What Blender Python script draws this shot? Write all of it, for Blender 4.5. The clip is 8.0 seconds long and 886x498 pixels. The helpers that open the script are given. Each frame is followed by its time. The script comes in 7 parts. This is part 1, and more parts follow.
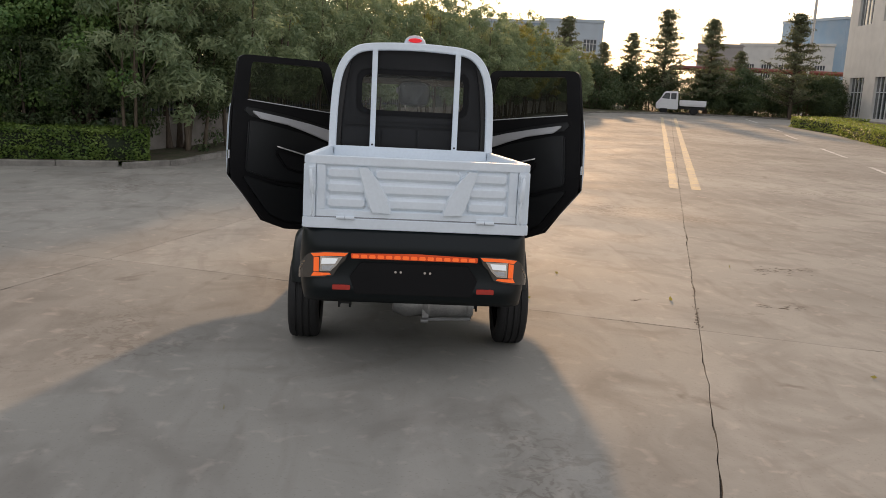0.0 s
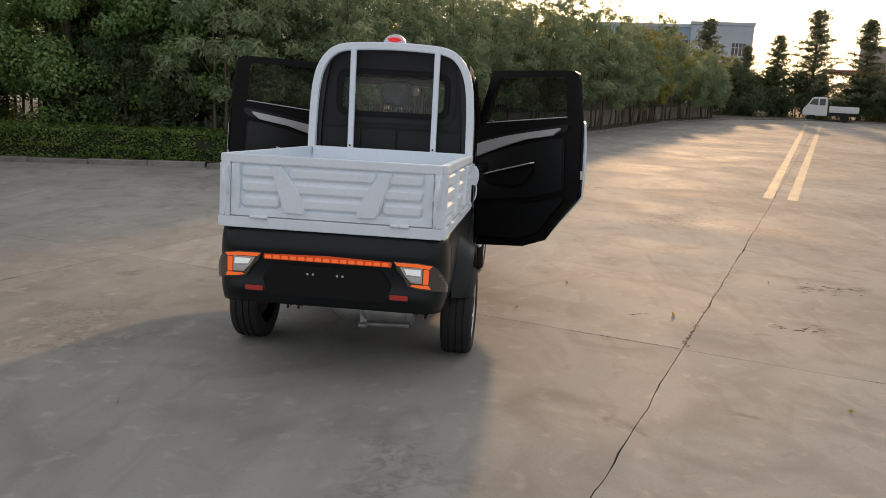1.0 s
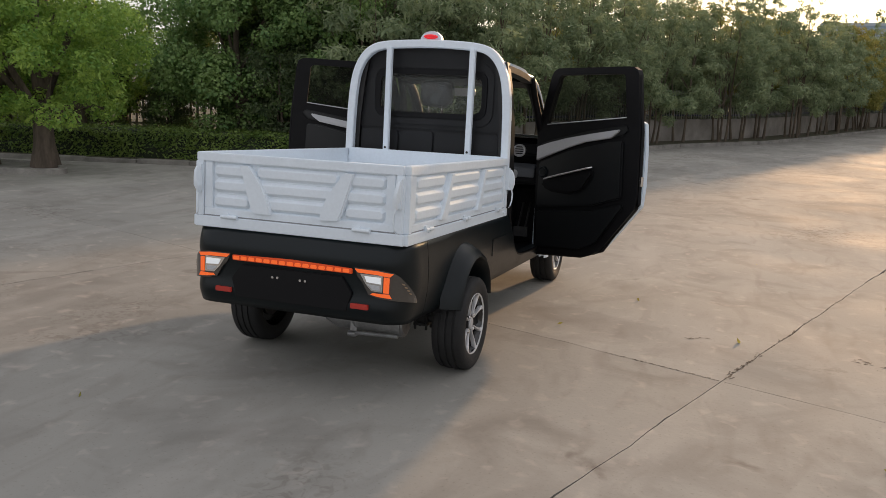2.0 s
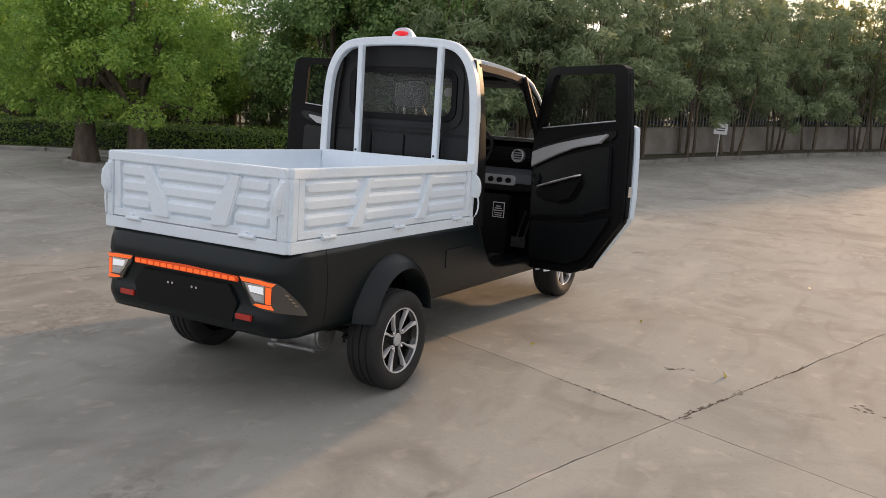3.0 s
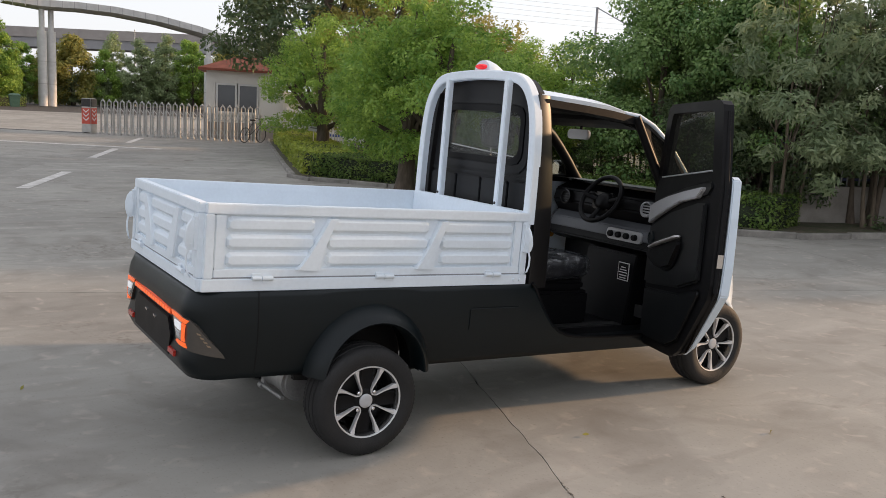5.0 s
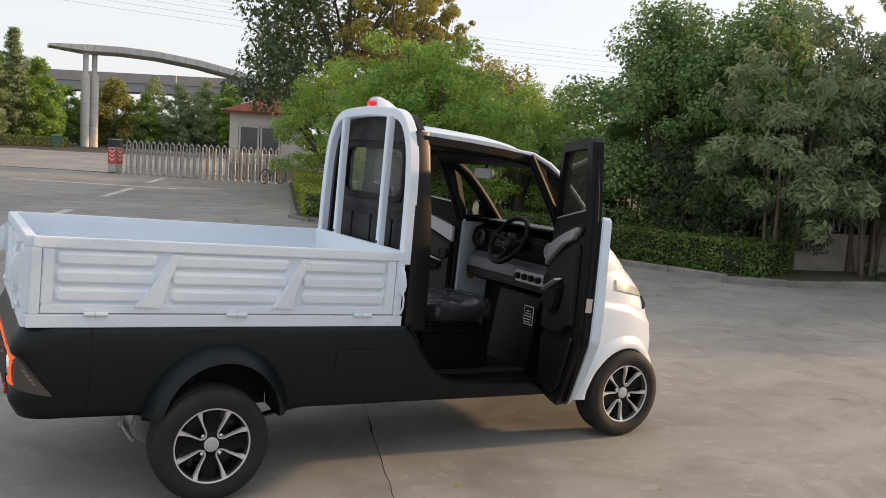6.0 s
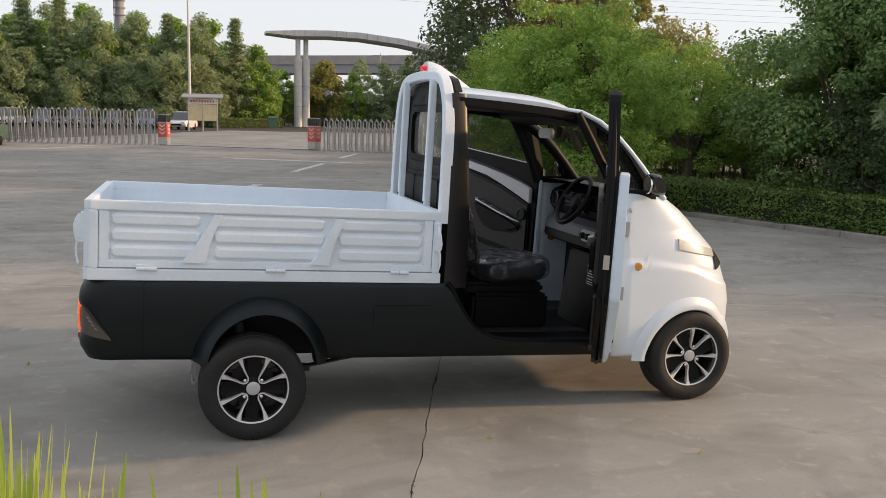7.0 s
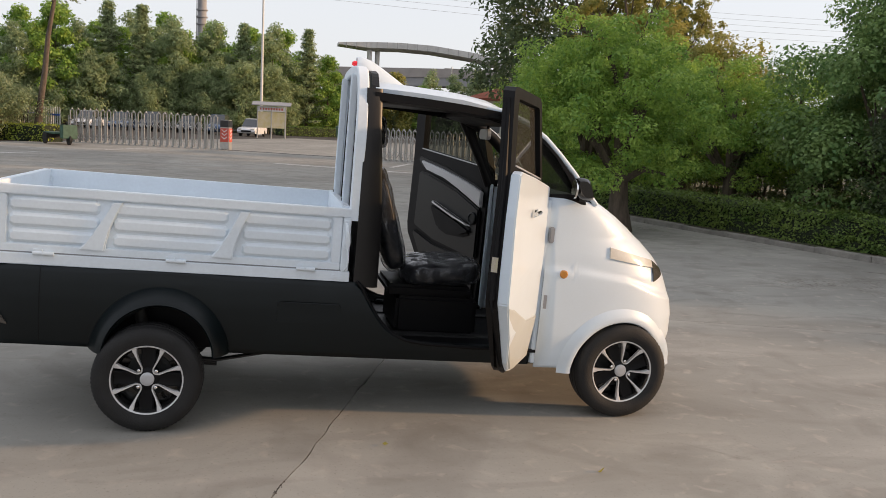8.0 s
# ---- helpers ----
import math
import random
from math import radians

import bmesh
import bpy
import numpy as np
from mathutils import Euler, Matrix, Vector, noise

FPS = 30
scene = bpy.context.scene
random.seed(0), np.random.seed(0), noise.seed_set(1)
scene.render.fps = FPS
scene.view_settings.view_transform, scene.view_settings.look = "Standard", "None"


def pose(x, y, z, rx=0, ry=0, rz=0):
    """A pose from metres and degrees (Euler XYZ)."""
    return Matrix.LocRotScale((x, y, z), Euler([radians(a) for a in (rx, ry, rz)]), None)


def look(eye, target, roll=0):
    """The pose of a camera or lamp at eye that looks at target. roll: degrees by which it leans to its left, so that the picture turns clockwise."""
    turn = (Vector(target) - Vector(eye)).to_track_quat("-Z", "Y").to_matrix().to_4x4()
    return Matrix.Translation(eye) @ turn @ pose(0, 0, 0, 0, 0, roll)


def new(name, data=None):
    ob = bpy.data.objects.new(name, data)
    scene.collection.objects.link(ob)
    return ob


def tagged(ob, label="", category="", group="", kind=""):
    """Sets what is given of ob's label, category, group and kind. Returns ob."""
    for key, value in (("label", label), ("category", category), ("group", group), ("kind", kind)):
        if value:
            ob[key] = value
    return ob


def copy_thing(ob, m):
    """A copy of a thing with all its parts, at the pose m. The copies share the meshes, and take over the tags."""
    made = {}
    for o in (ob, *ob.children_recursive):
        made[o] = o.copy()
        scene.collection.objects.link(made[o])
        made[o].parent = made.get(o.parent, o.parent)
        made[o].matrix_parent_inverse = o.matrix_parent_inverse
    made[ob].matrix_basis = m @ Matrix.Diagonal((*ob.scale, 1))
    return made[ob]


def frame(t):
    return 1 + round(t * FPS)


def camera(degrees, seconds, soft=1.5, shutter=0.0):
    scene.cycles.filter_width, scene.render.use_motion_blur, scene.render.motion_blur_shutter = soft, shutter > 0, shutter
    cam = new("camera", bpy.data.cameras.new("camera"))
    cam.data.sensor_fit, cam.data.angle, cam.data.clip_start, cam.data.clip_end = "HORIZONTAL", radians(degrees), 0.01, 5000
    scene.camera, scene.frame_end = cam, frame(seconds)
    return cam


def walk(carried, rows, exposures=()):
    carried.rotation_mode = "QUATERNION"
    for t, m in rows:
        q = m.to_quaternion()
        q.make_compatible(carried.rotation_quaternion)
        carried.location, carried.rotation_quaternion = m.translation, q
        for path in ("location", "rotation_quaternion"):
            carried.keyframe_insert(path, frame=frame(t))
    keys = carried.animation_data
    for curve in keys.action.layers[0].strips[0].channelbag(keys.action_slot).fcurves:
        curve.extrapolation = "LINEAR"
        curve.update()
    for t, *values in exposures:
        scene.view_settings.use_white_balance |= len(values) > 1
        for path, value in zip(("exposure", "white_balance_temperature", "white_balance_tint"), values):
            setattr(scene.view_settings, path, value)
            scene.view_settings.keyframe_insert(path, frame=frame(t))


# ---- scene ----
cam = camera(54.4, 8.0, soft=0.6)
PATH = [
    (0, (-0.205, -4.831, 1.675), (-0.073, -2.87, 1.304), 3.0),
    (0.5, (0.435, -4.756, 1.685), (0.507, -2.793, 1.313), 3.1),
    (1, (1.055, -4.611, 1.692), (0.854, -2.656, 1.318), 2.9),
    (1.5, (1.638, -4.313, 1.685), (1.277, -2.382, 1.311), 2.5),
    (2, (2.198, -3.987, 1.671), (1.535, -2.137, 1.297), 2.2),
    (3.5, (3.569, -2.594, 1.688), (2.418, -1.006, 1.3), 2.6),
    (4, (3.917, -2.054, 1.677), (2.494, -0.705, 1.286), 2.7),
    (5.3, (4.426, -0.891, 1.718), (2.745, 0.154, 1.427), 3.2),
    (5.5, (4.477, -0.702, 1.717), (2.799, 0.355, 1.455), 3.8),
    (6, (4.669, -0.317, 1.719), (2.945, 0.675, 1.503), 3.5),
    (6.5, (5.01, 0.058, 1.715), (3.186, 0.821, 1.412), 2.4),
    (7, (5.14, 0.48, 1.704), (3.243, 1.035, 1.403), 1.3),
    (7.5, (5.218, 0.951, 1.662), (3.304, 1.451, 1.364), 2.8),
    (8, (5.225, 1.358, 1.638), (3.284, 1.758, 1.363), 2.9),
]
# the phone opens up as it turns away from the bright sky
EXPOSURES = ((0.0, 0.44, 7050, 10), (1.0, 0.34, 7000, 10), (1.5, 0.33, 7000, 10), (2.0, 0.44, 7000, 10), (3.5, 0.75, 6850, 10), (4.0, 0.76, 6680, 10), (5.5, 0.66, 6800, 9), (8.0, 0.53, 6800, 9))
walk(cam, [(t, look(eye, target, roll)) for t, eye, target, roll in PATH], exposures=EXPOSURES)

# ---- sky, sun ----
SUN_EL, SUN_AZ = 13.5, 9.0          # degrees above the horizon; degrees from +y towards +x
world = bpy.data.worlds.new("sky")
scene.world = world
world.use_nodes = True
wn = world.node_tree
sky = wn.nodes.new("ShaderNodeTexSky")
sky.sky_type, sky.sun_disc = "NISHITA", False
sky.sun_elevation, sky.sun_rotation = radians(SUN_EL), radians(SUN_AZ)
sky.air_density, sky.dust_density, sky.ozone_density = 1.0, 2.5, 2.0
haze = wn.nodes.new("ShaderNodeMix")          # thin high haze over the whole sky
haze.data_type = "RGBA"
haze.inputs[0].default_value = 0.74
haze.inputs[7].default_value = (4.72, 4.78, 5.25, 1)
wn.links.new(sky.outputs[0], haze.inputs[6])
wn.links.new(haze.outputs[2], wn.nodes["Background"].inputs[0])
wn.nodes["Background"].inputs[1].default_value = 0.142
sun_data = bpy.data.lights.new("sun", "SUN")
sun_data.energy, sun_data.angle, sun_data.color = 2.6, radians(1.6), (1.0, 0.63, 0.36)
sun = new("sun", sun_data)
se, sz = radians(SUN_EL), radians(SUN_AZ)
sun_way = Vector((math.sin(sz) * math.cos(se), math.cos(sz) * math.cos(se), math.sin(se)))
sun.matrix_world = look(sun_way * 60, (0, 0, 0))


# ---- materials ----
def mat(name, col, rough=0.6, metal=0.0, var=0.15, scale=4.0, bump=0.0, bscale=80.0, col2=None, coat=0.0, rand=0.0, spec=0.5, rvar=0.1, stretch=(1, 1, 1)):
    m = bpy.data.materials.new(name)
    m.use_nodes = True
    nt = m.node_tree
    N, L = nt.nodes.new, nt.links.new
    b = nt.nodes["Principled BSDF"]
    tc, mp = N("ShaderNodeTexCoord"), N("ShaderNodeMapping")
    mp.inputs["Scale"].default_value = stretch
    L(tc.outputs["Object"], mp.inputs[0])
    n1, n2 = N("ShaderNodeTexNoise"), N("ShaderNodeTexNoise")
    n1.inputs["Scale"].default_value, n1.inputs["Detail"].default_value = scale, 6
    n2.inputs["Scale"].default_value, n2.inputs["Detail"].default_value = bscale, 4
    L(mp.outputs[0], n1.inputs[0]), L(mp.outputs[0], n2.inputs[0])
    mix = N("ShaderNodeMix")
    mix.data_type, mix.blend_type = "RGBA", "MIX"
    c2 = col2 or tuple(c * (1 - var) for c in col)
    mix.inputs[6].default_value, mix.inputs[7].default_value = (*col, 1), (*c2, 1)
    ramp = N("ShaderNodeMapRange")
    ramp.inputs[1].default_value, ramp.inputs[2].default_value = 0.35, 0.65
    L(n1.outputs[0], ramp.inputs[0]), L(ramp.outputs[0], mix.inputs[0])
    out = mix.outputs[2]
    fine = N("ShaderNodeHueSaturation")
    fr = N("ShaderNodeMapRange")
    fr.inputs[1].default_value, fr.inputs[2].default_value, fr.inputs[3].default_value, fr.inputs[4].default_value = 0.3, 0.7, 1 - var * 0.4, 1 + var * 0.4
    L(n2.outputs[0], fr.inputs[0]), L(fr.outputs[0], fine.inputs["Value"]), L(out, fine.inputs["Color"])
    out = fine.outputs[0]
    if rand:
        oi, hs, rr = N("ShaderNodeObjectInfo"), N("ShaderNodeHueSaturation"), N("ShaderNodeMapRange")
        rr.inputs[3].default_value, rr.inputs[4].default_value = 1 - rand, 1 + rand
        L(oi.outputs["Random"], rr.inputs[0]), L(rr.outputs[0], hs.inputs["Value"]), L(out, hs.inputs["Color"])
        out = hs.outputs[0]
    L(out, b.inputs["Base Color"])
    rg = N("ShaderNodeMapRange")
    rg.inputs[3].default_value, rg.inputs[4].default_value = max(0.02, rough - rvar), min(1, rough + rvar)
    L(n1.outputs[0], rg.inputs[0]), L(rg.outputs[0], b.inputs["Roughness"])
    b.inputs["Metallic"].default_value, b.inputs["Coat Weight"].default_value = metal, coat
    b.inputs["Specular IOR Level"].default_value = spec
    b.inputs["Coat Roughness"].default_value = 0.08
    if bump:
        bp = N("ShaderNodeBump")
        bp.inputs["Strength"].default_value, bp.inputs["Distance"].default_value = bump, 0.01
        L(n2.outputs[0], bp.inputs["Height"]), L(bp.outputs[0], b.inputs["Normal"])
    return m


def glass(name, tint, rough=0.02, alpha=0.25):
    m = bpy.data.materials.new(name)
    m.use_nodes = True
    nt = m.node_tree
    N, L = nt.nodes.new, nt.links.new
    b = nt.nodes["Principled BSDF"]
    b.inputs["Base Color"].default_value, b.inputs["Roughness"].default_value = (0.02, 0.02, 0.02, 1), rough
    tr = N("ShaderNodeBsdfTransparent")
    tr.inputs[0].default_value = (*tint, 1)
    mx = N("ShaderNodeMixShader")
    lw, pw, ad = N("ShaderNodeLayerWeight"), N("ShaderNodeMath"), N("ShaderNodeMath")
    lw.inputs[0].default_value = 0.5
    pw.operation = "POWER"
    pw.inputs[1].default_value = 4.0
    ad.operation, ad.use_clamp = "MULTIPLY_ADD", True
    ad.inputs[1].default_value, ad.inputs[2].default_value = 0.6, alpha
    L(lw.outputs["Facing"], pw.inputs[0]), L(pw.outputs[0], ad.inputs[0]), L(ad.outputs[0], mx.inputs[0])
    L(tr.outputs[0], mx.inputs[1]), L(b.outputs[0], mx.inputs[2])
    L(mx.outputs[0], nt.nodes["Material Output"].inputs[0])
    return m


def leafmat(name, col, col2, trans=0.42, rough=0.5, tone=2.0):
    m = bpy.data.materials.new(name)
    m.use_nodes = True
    nt = m.node_tree
    N, L = nt.nodes.new, nt.links.new
    b = nt.nodes["Principled BSDF"]
    geo, tc, nz = N("ShaderNodeNewGeometry"), N("ShaderNodeTexCoord"), N("ShaderNodeTexNoise")
    nz.inputs["Scale"].default_value, nz.inputs["Detail"].default_value = tone, 4
    L(tc.outputs["Object"], nz.inputs[0])
    add = N("ShaderNodeMath")
    add.operation = "MULTIPLY_ADD"
    L(geo.outputs["Random Per Island"], add.inputs[0])
    add.inputs[1].default_value = 0.55
    rm = N("ShaderNodeMapRange")
    rm.inputs[1].default_value, rm.inputs[2].default_value, rm.inputs[4].default_value = 0.38, 0.62, 0.5
    L(nz.outputs[0], rm.inputs[0]), L(rm.outputs[0], add.inputs[2])
    mix = N("ShaderNodeMix")
    mix.data_type = "RGBA"
    mix.inputs[6].default_value, mix.inputs[7].default_value = (*col, 1), (*col2, 1)
    L(add.outputs[0], mix.inputs[0])
    L(mix.outputs[2], b.inputs["Base Color"])
    b.inputs["Roughness"].default_value = rough
    b.inputs["Specular IOR Level"].default_value = 0.35
    tl, ms = N("ShaderNodeBsdfTranslucent"), N("ShaderNodeMixShader")
    ms.inputs[0].default_value = trans
    L(mix.outputs[2], tl.inputs[0]), L(b.outputs[0], ms.inputs[1]), L(tl.outputs[0], ms.inputs[2])
    L(ms.outputs[0], nt.nodes["Material Output"].inputs[0])
    return m


def lampmat(name, col, strength):
    m = mat(name, col, 0.25, var=0.05)
    b = m.node_tree.nodes["Principled BSDF"]
    b.inputs["Emission Color"].default_value, b.inputs["Emission Strength"].default_value = (*col, 1), strength
    return m


def concrete():
    """Worn power-floated concrete: broad cloudy tones, drag marks along the lanes, oil stains, grit."""
    m = bpy.data.materials.new("concrete")
    m.use_nodes = True
    nt = m.node_tree
    N, L = nt.nodes.new, nt.links.new
    b = nt.nodes["Principled BSDF"]
    geo = N("ShaderNodeNewGeometry")

    def nz(scale, detail=6, dist=0.0, rot=0.0, st=(1, 1, 1)):
        mp, n = N("ShaderNodeMapping"), N("ShaderNodeTexNoise")
        mp.inputs["Rotation"].default_value, mp.inputs["Scale"].default_value = (0, 0, radians(rot)), st
        n.inputs["Scale"].default_value, n.inputs["Detail"].default_value, n.inputs["Distortion"].default_value = scale, detail, dist
        L(geo.outputs["Position"], mp.inputs[0]), L(mp.outputs[0], n.inputs[0])
        return n.outputs[0]

    def rng(sock, a, b_, c, d):
        r = N("ShaderNodeMapRange")
        for k, v in zip((1, 2, 3, 4), (a, b_, c, d)):
            r.inputs[k].default_value = v
        L(sock, r.inputs[0])
        return r.outputs[0]

    def mixc(fac, a, c):
        x = N("ShaderNodeMix")
        x.data_type = "RGBA"
        L(fac, x.inputs[0])
        if isinstance(a, tuple):
            x.inputs[6].default_value = (*a, 1)
        else:
            L(a, x.inputs[6])
        x.inputs[7].default_value = (*c, 1)
        return x.outputs[2]

    col = mixc(rng(nz(0.30, 8, 0.8), 0.36, 0.64, 0, 1), (0.344, 0.334, 0.302), (0.260, 0.252, 0.229))
    col = mixc(rng(nz(1.4, 7, 1.2), 0.48, 0.72, 0, 0.62), col, (0.195, 0.182, 0.163))
    col = mixc(rng(nz(1.0, 6, 0.3, 18.3, (2.0, 0.5, 1)), 0.52, 0.76, 0, 0.55), col, (0.41, 0.39, 0.355))
    col = mixc(rng(nz(0.9, 9, 2.0), 0.66, 0.74, 0, 0.7), col, (0.15, 0.13, 0.115))
    col = mixc(rng(nz(3.2, 8, 1.6, 18.3, (1.0, 0.35, 1)), 0.52, 0.70, 0, 0.40), col, (0.215, 0.20, 0.178))
    col = mixc(rng(nz(55, 3), 0.60, 0.74, 0, 0.45), col, (0.19, 0.168, 0.145))
    col = mixc(rng(nz(7.0, 5, 0.5), 0.58, 0.76, 0, 0.5), col, (0.47, 0.42, 0.37))
    # spalled, stained patches of dark grit
    spot = N("ShaderNodeMath")
    spot.operation = "MULTIPLY"
    L(rng(nz(0.42, 3, 0.6), 0.58, 0.70, 0, 0.6), spot.inputs[0]), L(rng(nz(11, 8, 1.5), 0.50, 0.60, 0, 1), spot.inputs[1])
    col = mixc(spot.outputs[0], col, (0.15, 0.128, 0.108))
    # thin hair cracks
    vor, vm = N("ShaderNodeTexVoronoi"), N("ShaderNodeMapping")
    vor.feature = "DISTANCE_TO_EDGE"
    vor.inputs["Scale"].default_value = 0.22
    wv, wa = N("ShaderNodeTexNoise"), N("ShaderNodeVectorMath")
    wv.inputs["Scale"].default_value, wv.inputs["Detail"].default_value = 1.6, 8
    wa.operation = "MULTIPLY_ADD"
    wa.inputs[1].default_value = (0.9, 0.9, 0)
    L(geo.outputs["Position"], wv.inputs[0]), L(wv.outputs["Color"], wa.inputs[0]), L(geo.outputs["Position"], wa.inputs[2])
    L(wa.outputs[0], vm.inputs[0]), L(vm.outputs[0], vor.inputs[0])
    gate_ = N("ShaderNodeMath")
    gate_.operation = "MULTIPLY"
    L(rng(vor.outputs["Distance"], 0.0005, 0.0016, 0.75, 0), gate_.inputs[0]), L(rng(nz(0.18, 2), 0.66, 0.72, 0, 1), gate_.inputs[1])
    col = mixc(gate_.outputs[0], col, (0.10, 0.085, 0.07))
    oi, hs = N("ShaderNodeObjectInfo"), N("ShaderNodeHueSaturation")
    L(rng(oi.outputs["Random"], 0, 1, 0.93, 1.06), hs.inputs["Value"]), L(col, hs.inputs["Color"])
    L(hs.outputs[0], b.inputs["Base Color"])
    L(rng(nz(0.5, 7, 1.0), 0.3, 0.7, 0.72, 0.88), b.inputs["Roughness"])
    b.inputs["Specular IOR Level"].default_value = 0.05
    bp = N("ShaderNodeBump")
    bp.inputs["Strength"].default_value, bp.inputs["Distance"].default_value = 0.2, 0.006
    L(nz(26, 5), bp.inputs["Height"]), L(bp.outputs[0], b.inputs["Normal"])
    return m


M_CONC = concrete()
M_SPALL = mat("spalled_concrete", (0.085, 0.075, 0.065), 0.95, var=0.4, scale=14)
M_CREAM = mat("cream_lower_trim", (0.49, 0.52, 0.51), 0.4, var=0.03, scale=3, coat=0.2)
M_DIRT = mat("joint_dirt", (0.05, 0.043, 0.036), 0.95, var=0.3, scale=8, bump=0.5)
M_YELLOW = mat("worn_yellow_paint", (0.43, 0.355, 0.21), 0.75, var=0.5, scale=3, col2=(0.31, 0.285, 0.24), bump=0.2)
M_WHITELINE = mat("worn_white_paint", (0.6, 0.58, 0.55), 0.6, var=0.3, scale=5, col2=(0.38, 0.36, 0.33), bump=0.2)
M_KERB = mat("kerb_stone", (0.27, 0.255, 0.23), 0.85, var=0.3, scale=6, bump=0.4, rand=0.12)
M_SOIL = mat("soil_litter", (0.10, 0.08, 0.055), 0.95, var=0.5, scale=5, bump=1.0, bscale=30, col2=(0.06, 0.07, 0.03))
M_WALL = mat("cement_wall", (0.33, 0.30, 0.27), 0.9, var=0.3, scale=2, bump=0.3, col2=(0.22, 0.2, 0.18))
M_RAIL = mat("dark_blue_rail_paint", (0.03, 0.04, 0.085), 0.6, var=0.3, scale=8)
M_FENCE = mat("fence_paint", (0.30, 0.30, 0.275), 0.6, var=0.3, scale=10, metal=0.1)
M_WHITE = mat("white_car_paint", (0.64, 0.735, 0.825), 0.38, var=0.02, scale=3, coat=0.35, rvar=0.04)
M_BEDWHITE = mat("white_bed_enamel", (0.765, 0.835, 0.895), 0.52, var=0.06, scale=3, bump=0.05, bscale=50, spec=0.2)
M_GAPSHADE = mat("shadowed_sheet_gap", (0.30, 0.31, 0.33), 0.8, var=0.2, scale=10)
M_BLACKPL = mat("black_textured_plastic", (0.0036, 0.0072, 0.0088), 0.36, var=0.15, scale=5, bump=0.05, bscale=350, rvar=0.06, spec=0.30)
M_BACK = mat("matt_black_panel", (0.012, 0.0125, 0.014), 0.5, var=0.2, scale=4, bump=0.05, bscale=250, spec=0.3)
M_BLACK = mat("black_trim", (0.005, 0.005, 0.006), 0.5, var=0.15, scale=6, rvar=0.08, spec=0.2)
M_GLOSSBLACK = mat("gloss_black", (0.012, 0.012, 0.012), 0.2, var=0.1, scale=6, coat=0.4)
M_TRIM = mat("black_door_trim", (0.007, 0.008, 0.009), 0.36, var=0.15, scale=6, rvar=0.05, spec=0.45, bump=0.03, bscale=300)
M_POST = mat("satin_black", (0.012, 0.011, 0.011), 0.38, var=0.15, scale=5, spec=0.4)
M_RUBBER = mat("tyre_rubber", (0.013, 0.013, 0.0135), 0.75, var=0.25, scale=9, bump=0.25, bscale=120)
M_ALU = mat("machined_alloy", (0.74, 0.74, 0.75), 0.36, metal=0.5, var=0.06, scale=8)
M_CASTALU = mat("cast_motor_alloy", (0.42, 0.42, 0.42), 0.45, metal=0.7, var=0.2, scale=14, bump=0.2)
M_SILVER = mat("silver_plastic", (0.52, 0.53, 0.55), 0.35, metal=0.3, var=0.05)
M_DASHGREY = mat("dashboard_insert", (0.10, 0.108, 0.12), 0.45, var=0.1, bump=0.05, bscale=200)
M_GREYPL = mat("grey_dashboard_plastic", (0.27, 0.285, 0.31), 0.5, var=0.1, bump=0.05, bscale=200)
M_CHROME = mat("chrome", (0.8, 0.8, 0.8), 0.1, metal=1.0, var=0.03)
M_STEEL = mat("dark_chassis_steel", (0.03, 0.03, 0.03), 0.6, var=0.3, scale=12, bump=0.2)
M_SEAT = mat("black_vinyl", (0.02, 0.02, 0.022), 0.45, var=0.2, scale=12, bump=0.15, bscale=60)
# the grey base colour stands in for the sky reflected in the rear pane
M_REARGLASS = glass("veiled_rear_glass", (0.97, 0.97, 0.95), 0.06, 0.09)
M_REARGLASS.node_tree.nodes["Principled BSDF"].inputs["Base Color"].default_value = (0.30, 0.31, 0.30, 1)
M_GLASS = glass("clear_tinted_glass", (0.92, 0.94, 0.92), 0.02, 0.03)
M_DARKGLASS = glass("dark_tinted_glass", (0.58, 0.60, 0.57), 0.03, 0.06)
M_DARKGLASS.node_tree.nodes["Principled BSDF"].inputs["Base Color"].default_value = (0.11, 0.11, 0.10, 1)
M_WRAP = glass("clear_plastic_wrap", (0.95, 0.95, 0.97), 0.07, 0.34)
wt = M_WRAP.node_tree
wp = wt.nodes["Principled BSDF"]
wp.inputs["Base Color"].default_value = (0.22, 0.225, 0.24, 1)
wz, wb, wc = wt.nodes.new("ShaderNodeTexVoronoi"), wt.nodes.new("ShaderNodeBump"), wt.nodes.new("ShaderNodeTexCoord")
wz.inputs["Scale"].default_value = 11
wb.inputs["Strength"].default_value, wb.inputs["Distance"].default_value = 0.9, 0.02
wt.links.new(wc.outputs["Object"], wz.inputs[0])
wt.links.new(wz.outputs["Distance"], wb.inputs["Height"])
wt.links.new(wb.outputs[0], wp.inputs["Normal"])
wp.inputs["Base Color"].default_value = (0.07, 0.075, 0.085, 1)
wf_, wr_ = wt.nodes.new("ShaderNodeTexNoise"), wt.nodes.new("ShaderNodeMapRange")
wf_.inputs["Scale"].default_value, wf_.inputs["Detail"].default_value, wf_.inputs["Distortion"].default_value = 9, 5, 1.5
wr_.inputs[1].default_value, wr_.inputs[2].default_value, wr_.inputs[3].default_value, wr_.inputs[4].default_value = 0.40, 0.66, 0.10, 0.60
wt.links.new(wc.outputs["Object"], wf_.inputs[0]), wt.links.new(wf_.outputs[0], wr_.inputs[0])
wt.links.new(wr_.outputs[0], [n for n in wt.nodes if n.type == "MATH" and n.operation == "MULTIPLY_ADD"][0].inputs[2])
wp.inputs["Specular IOR Level"].default_value = 1.0
